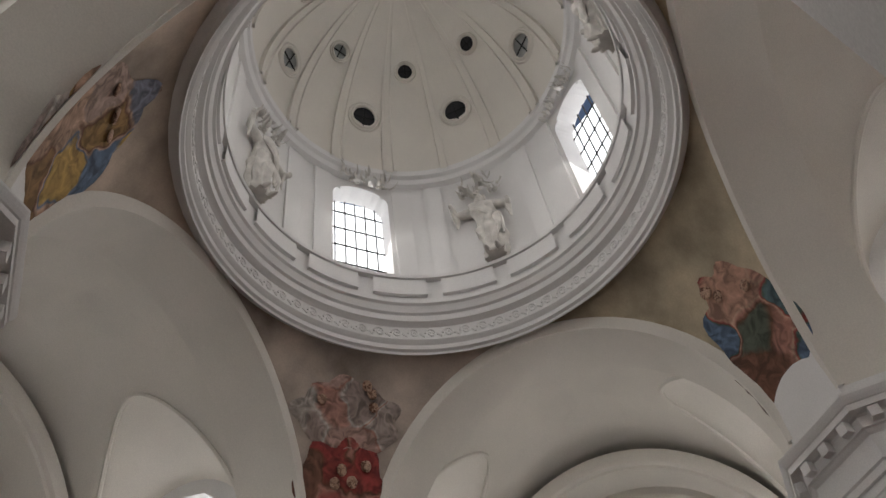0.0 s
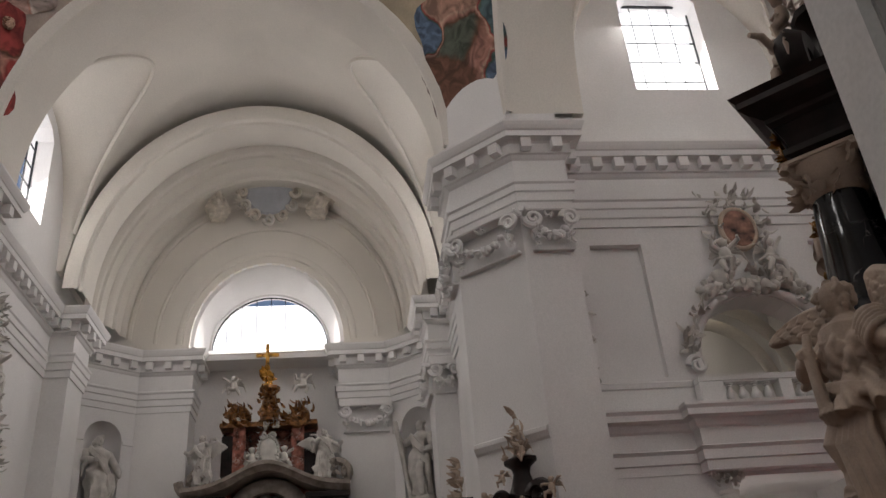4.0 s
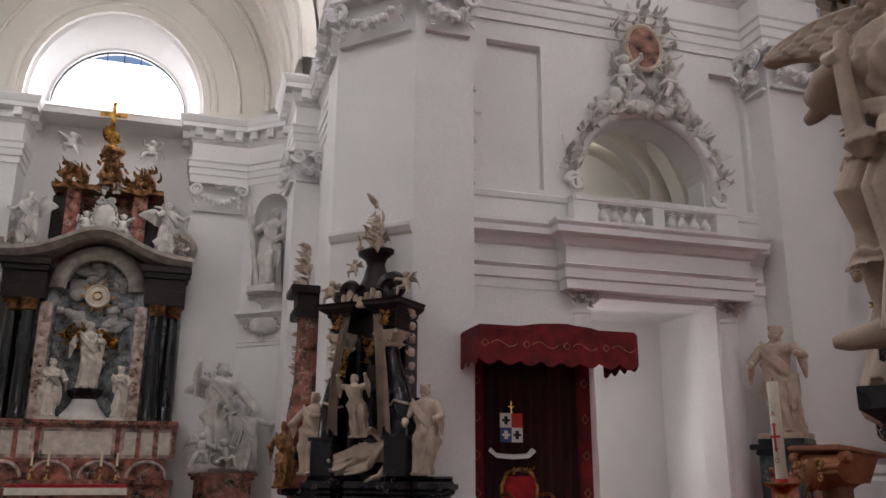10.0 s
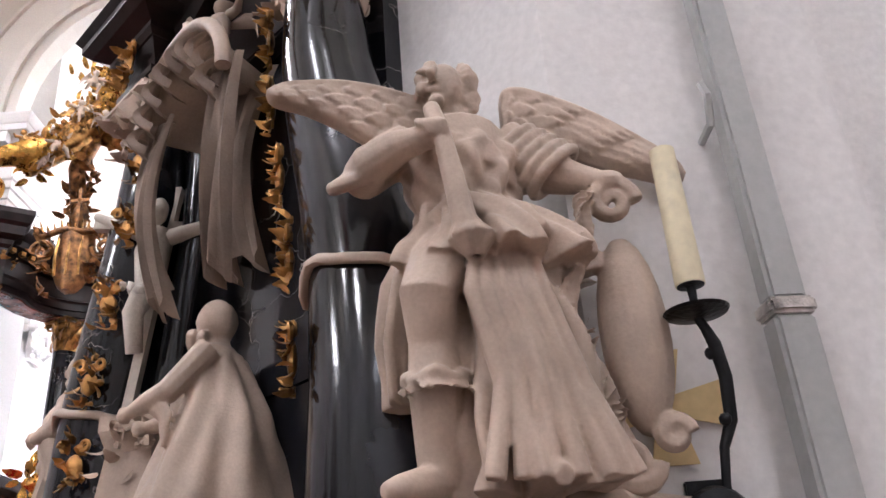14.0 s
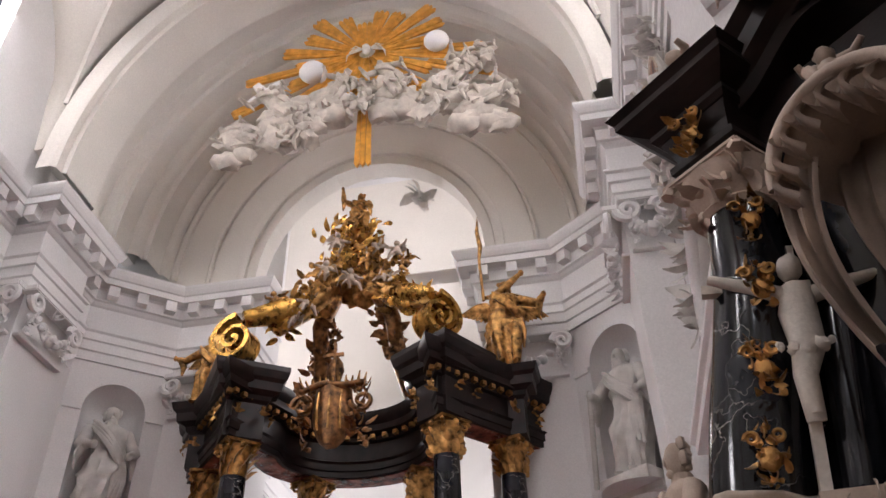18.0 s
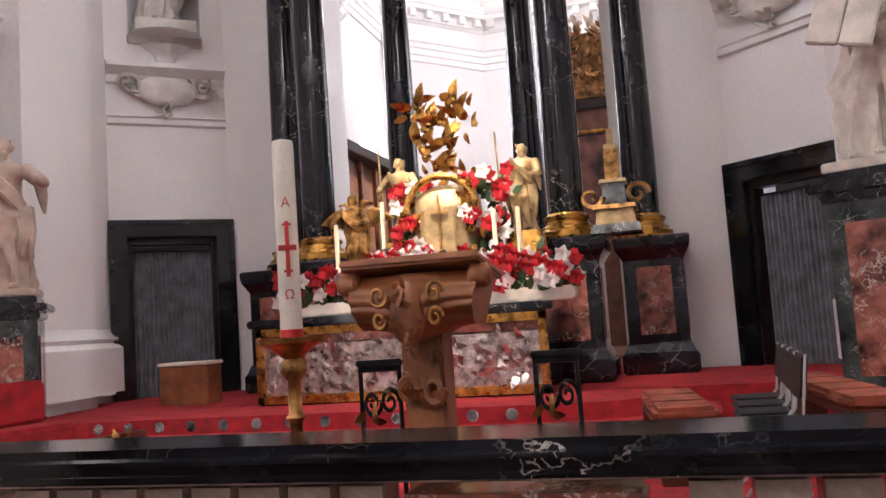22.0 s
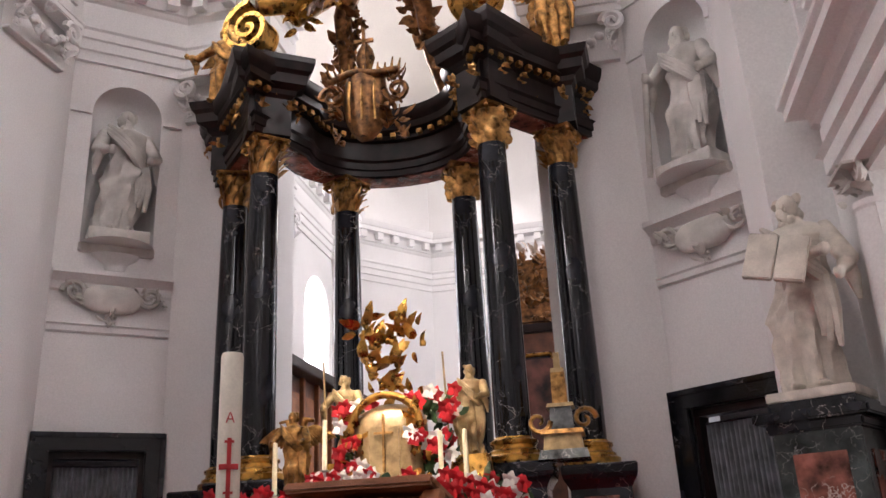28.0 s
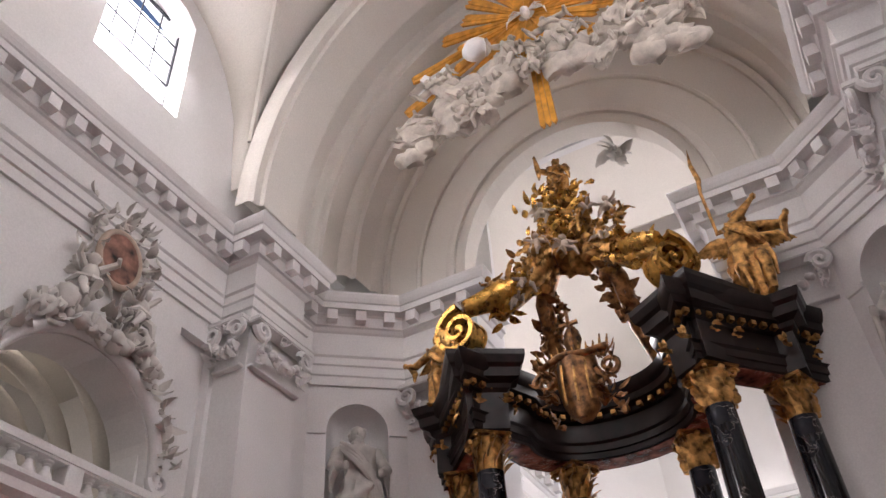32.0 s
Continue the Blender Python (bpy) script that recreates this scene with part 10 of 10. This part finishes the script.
# ornament over the dome windows
for a in (45, 135, 225, 315):
    oc = thing("window_crest", "grey stucco leaf crest over a dome window", "ornament", pose(0, 0, 0, 0, 0, a) @ pose(5.2, 0, 24.35, 0, 0, 90))
    part("leafage", foliage(34, 0.34, lambda r: (r.uniform(-1.0, 1.0), 0.06, r.uniform(-0.15, 0.45)), a, None, (0, 1, 0.2)), STUCCO, oc, "", 50)

# ---------- painted groups on the pendentives ----------
def fresco_paint(name, palette, scale, seed):
    """Painted drapery: patches of robe colour bent by noise, with brushed folds."""
    m = bpy.data.materials.new(name)
    m.use_nodes = True
    nt, b = m.node_tree, m.node_tree.nodes["Principled BSDF"]
    b.inputs["Roughness"].default_value = 0.85
    tc, n1, n2, wv = (nt.nodes.new(k) for k in ("ShaderNodeTexCoord", "ShaderNodeTexNoise", "ShaderNodeTexNoise", "ShaderNodeTexVoronoi"))
    mp = nt.nodes.new("ShaderNodeMapping")
    mp.inputs["Location"].default_value = (seed * 3.7, seed * 1.9, seed * 2.3)
    nt.links.new(tc.outputs["Object"], mp.inputs["Vector"])
    n1.inputs["Scale"].default_value, n1.inputs["Detail"].default_value = scale * 1.2, 3
    nt.links.new(mp.outputs[0], n1.inputs["Vector"])
    add = nt.nodes.new("ShaderNodeVectorMath")
    add.operation = "MULTIPLY_ADD"
    add.inputs[1].default_value = (0.9, 0.9, 0.9)
    nt.links.new(n1.outputs["Color"], add.inputs[0])
    nt.links.new(mp.outputs[0], add.inputs[2])
    wv.feature, wv.inputs["Scale"].default_value = "SMOOTH_F1", scale
    wv.inputs["Smoothness"].default_value = 0.25
    nt.links.new(add.outputs[0], wv.inputs["Vector"])
    sep = nt.nodes.new("ShaderNodeSeparateColor")
    nt.links.new(wv.outputs["Color"], sep.inputs[0])
    ramp = nt.nodes.new("ShaderNodeValToRGB")
    el = ramp.color_ramp.elements
    while len(el) < len(palette):
        el.new(0.5)
    for i, cc in enumerate(palette):
        el[i].position, el[i].color = 0.12 + 0.76 * i / (len(palette) - 1), (*cc, 1)
    nt.links.new(sep.outputs[0], ramp.inputs["Fac"])
    n2.inputs["Scale"].default_value, n2.inputs["Detail"].default_value, n2.inputs["Distortion"].default_value = scale * 3.2, 3, 1.6
    nt.links.new(add.outputs[0], n2.inputs["Vector"])
    fold = nt.nodes.new("ShaderNodeMapRange")
    fold.inputs[1].default_value, fold.inputs[2].default_value, fold.inputs[3].default_value, fold.inputs[4].default_value = 0.35, 0.68, 0.45, 1.2
    nt.links.new(n2.outputs["Fac"], fold.inputs[0])
    hs = nt.nodes.new("ShaderNodeHueSaturation")
    nt.links.new(ramp.outputs[0], hs.inputs["Color"])
    nt.links.new(fold.outputs[0], hs.inputs["Value"])
    nt.links.new(hs.outputs[0], b.inputs["Base Color"])
    return m


C_RED, C_ROSE, C_GREEN, C_BROWN, C_SKIN, C_BLUE, C_OCHRE, C_CLOUD, C_WHITE = (0.33, 0.05, 0.045), (0.46, 0.22, 0.17), (0.07, 0.13, 0.10), (0.16, 0.07, 0.04), (0.55, 0.36, 0.26), (0.12, 0.18, 0.28), (0.50, 0.32, 0.10), (0.36, 0.28, 0.25), (0.58, 0.53, 0.48)


def pend(phi, z, d=0.0):
    s = min(1.0, max(0.0, (z - 12.9) / 5.3))
    r = math.hypot(5.3 * math.sqrt(1 - s * s), 6.3) - d
    return Vector((r * math.cos(radians(phi)), r * math.sin(radians(phi)), z))


def painted_patch(name, bm, phi0, z0, w, h, seed, d):
    """A thin cloud-edged patch that follows the pendentive."""
    off = Vector((seed * 1.3, seed * 0.7, 0))
    rings, n = 7, 54
    rows = []
    for i in range(rings + 1):
        row = []
        for k in range(n):
            a = 2 * math.pi * k / n
            q = (i / rings) * (1 + 0.26 * noise.noise(Vector((math.cos(a) * 1.6, math.sin(a) * 1.6, 0)) + off) + 0.13 * abs(math.sin(4.5 * a + seed)))
            row.append(bm.verts.new(pend(phi0 + w * q * math.cos(a), max(12.96, z0 + h * q * math.sin(a)), d * (1 - 0.7 * (i == rings)))))
        rows.append(row)
    for a, b in zip(rows, rows[1:]):
        for k in range(n):
            j = (k + 1) % n
            bm.faces.new((a[k], a[j], b[j], b[k]))
    return bm


def painted_group(k, phi0, z0, w, h, palette, seed, label, clouds=True, scale=0.8):
    g = thing("painted_group", label, "fresco", rot(k), "pendentive paintings")
    if clouds:
        part("cloud_bank", painted_patch("cloud", bmesh.new(), phi0 + 1, z0 - h * 0.55, w * 0.85, h * 0.75, seed + 4, 0.05), fresco_paint("fresco_cloud_%d" % seed, [C_CLOUD, (0.28, 0.21, 0.19), C_WHITE, C_CLOUD], 1.1, seed), g, "painted grey-brown clouds", True)
    part("robed_figure", painted_patch("figures", bmesh.new(), phi0, z0, w, h, seed, 0.09), fresco_paint("fresco_robes_%d" % seed, palette, scale, seed), g, "painted robed figures", True)
    rnd = random.Random(seed)
    for i in range(4):
        phi, z = phi0 + rnd.uniform(-0.6, 0.6) * w, z0 + rnd.uniform(0.2, 0.95) * h
        part("head", transformed(blob((0, 0, 0), 0.17, None, 0.3, 0.85, 1.15, 0.08, i, 10), pose(*pend(phi, z, 0.1), 0, 0, phi)), fresco_paint("fresco_face_%d_%d" % (seed, i), [C_BROWN, C_SKIN, C_SKIN], 6.0, seed + i), g, "painted head", True)
    return g


painted_group(1, 45, 15.0, 8.0, 1.7, [C_GREEN, C_BROWN, C_ROSE, C_SKIN, C_RED, C_GREEN, C_BLUE], 5, "fresco group in green, brown and rose with clouds")
painted_group(2, 45, 14.8, 8.5, 1.5, [C_RED, C_RED, C_ROSE, C_BROWN, C_RED], 7, "fresco group in red robes with dark clouds")
painted_group(2, 45, 16.7, 11.0, 0.8, [C_CLOUD, C_WHITE, C_ROSE, C_WHITE, C_CLOUD], 8, "pale fresco clouds with small angels", False)
painted_group(3, 46, 15.6, 10.0, 1.8, [C_BLUE, C_OCHRE, C_BROWN, C_SKIN, C_BLUE, C_OCHRE], 11, "fresco group in blue and yellow robes")
painted_group(0, 46, 16.3, 12.0, 1.3, [C_CLOUD, C_BROWN, C_WHITE, C_SKIN, C_CLOUD], 13, "grey-brown fresco group of figures and clouds")

moved_since(BEFORE, RISE)

# ---------- behind the high altar ----------
og = thing("gilded_organ_front", "dark case with gilded carved crest seen behind the altar", "organ case", pose(1.75, 23.2, 0, 0, 0, 180))
part("case", box(-0.75, 0.75, -0.6, 0.3, 0.6, 6.3, None, 0.03), DARKWOOD, og, "dark wooden case")
part("cornice", merged(box(-0.85, 0.85, -0.6, 0.42, 6.1, 6.3, None, 0.02), box(-0.6, 0.6, 0.3, 0.36, 3.4, 5.6, None, 0.02)), BLACKWOOD, og, "black cornice")
part("gilt_frame", tube([(-0.55, 0.36, 3.4), (-0.55, 0.36, 5.2), (-0.3, 0.36, 5.6), (0.3, 0.36, 5.6), (0.55, 0.36, 5.2), (0.55, 0.36, 3.4)], 0.05, 6), GOLD, og, "gilded frame")
part("picture", box(-0.5, 0.5, 0.34, 0.38, 3.45, 5.5), material("dark_altar_painting", (0.10, 0.035, 0.025), 0.4, 0, 0.6, 3.0, 0.1, 20), og, "darkened painting")
part("crest", merged(foliage(90, 0.26, lambda r: (r.uniform(-0.6, 0.6), 0.25, r.uniform(6.35, 8.0)), 4, None, (0, 1, 0)), box(-0.55, 0.55, -0.1, 0.2, 6.3, 7.9, None, 0.1)), BRONZE, og, "crowded brown gilded carving", 50)
part("top_leaves", foliage(20, 0.26, lambda r: (r.uniform(-0.55, 0.55), 0.15, r.uniform(7.9, 8.2)), 5, None, (0, 1, 0.4)), SAND, og, "", 50)
stl = thing("choir_stalls", "dark brown panelled choir stalls behind the altar", "stalls", pose(-3.65, 19.4, 0))
part("seat_box", box(-0.3, 0.9, 0, 9.2, 0.57, 1.2, None, 0.02), DARKWOOD, stl)
part("back", box(-0.5, -0.35, 0, 9.2, 0.57, 5.7, None, 0.02), DARKWOOD, stl, "panelled back")
part("cornice", box(-0.5, 0.05, -0.05, 9.25, 5.7, 5.95, None, 0.02), BLACKWOOD, stl, "dark cornice")
for i in range(9):
    part("stile", box(-0.36, -0.24, i * 1.02, i * 1.02 + 0.12, 1.2, 5.7, None, 0.015), WOOD, stl, "brown oak stile")
    part("panel", box(-0.36, -0.3, i * 1.02 + 0.24, i * 1.02 + 0.9, 2.2, 5.3, None, 0.02), WOOD, stl)
lp = tagged(link_mesh("desk_lamp", merged(tube([(-3.7, 19.8, 5.9), (-3.65, 19.7, 6.15)], 0.02, 6), blob((-3.6, 19.62, 6.25), 0.1, None, 1, 1.4, 0.8, 0, 0, 8)), IRON), "small black lamp on the stalls", "lamp")
statue("end_niche_statue", "grey stone statue in the far choir niche", pose(0, 32.1, 6.0, 0, 0, 180), 2.2, STUCCO, 0.15, seed=140)
for s in (-1, 1):
    for u in (20.3, 23.15, 28.0):
        pilaster_capital(oriented(s * 4.35, u, 0, s, 9.2), 0.64)

# warm vault ribs seen through the choir oratory arch
for s in (-1, 1):
    m = oriented(s * WBAY, 11.35, 0, s)
    for y, r, zz in ((-1.6, 2.1, 7.3), (-2.3, 1.9, 7.3), (-2.9, 1.7, 7.3)):
        structure("trim_oratory_rib", transformed(tube([(r * math.cos(math.pi * i / 20), y, zz + r * 1.15 * math.sin(math.pi * i / 20)) for i in range(21)], 0.16, 8), m), VAULT, "moulded cream arch in the oratory", 50)

# paving slabs of the crossing
FS = box(-0.392, 0.392, -0.392, 0.392, -0.004, 0.006)
slab = part("floor_slab", FS, FLOORSTONE, floor)
slab.matrix_basis = pose(-11.6, -0.8, 0)
for i in range(24):
    for j in range(8):
        if i or j:
            o = new("floor_slab", slab.data)
            o.parent = floor
            o.matrix_basis = pose(-11.6 + 0.8 * i, -0.8 + 0.8 * j + (0.4 if i % 2 else 0), 0)
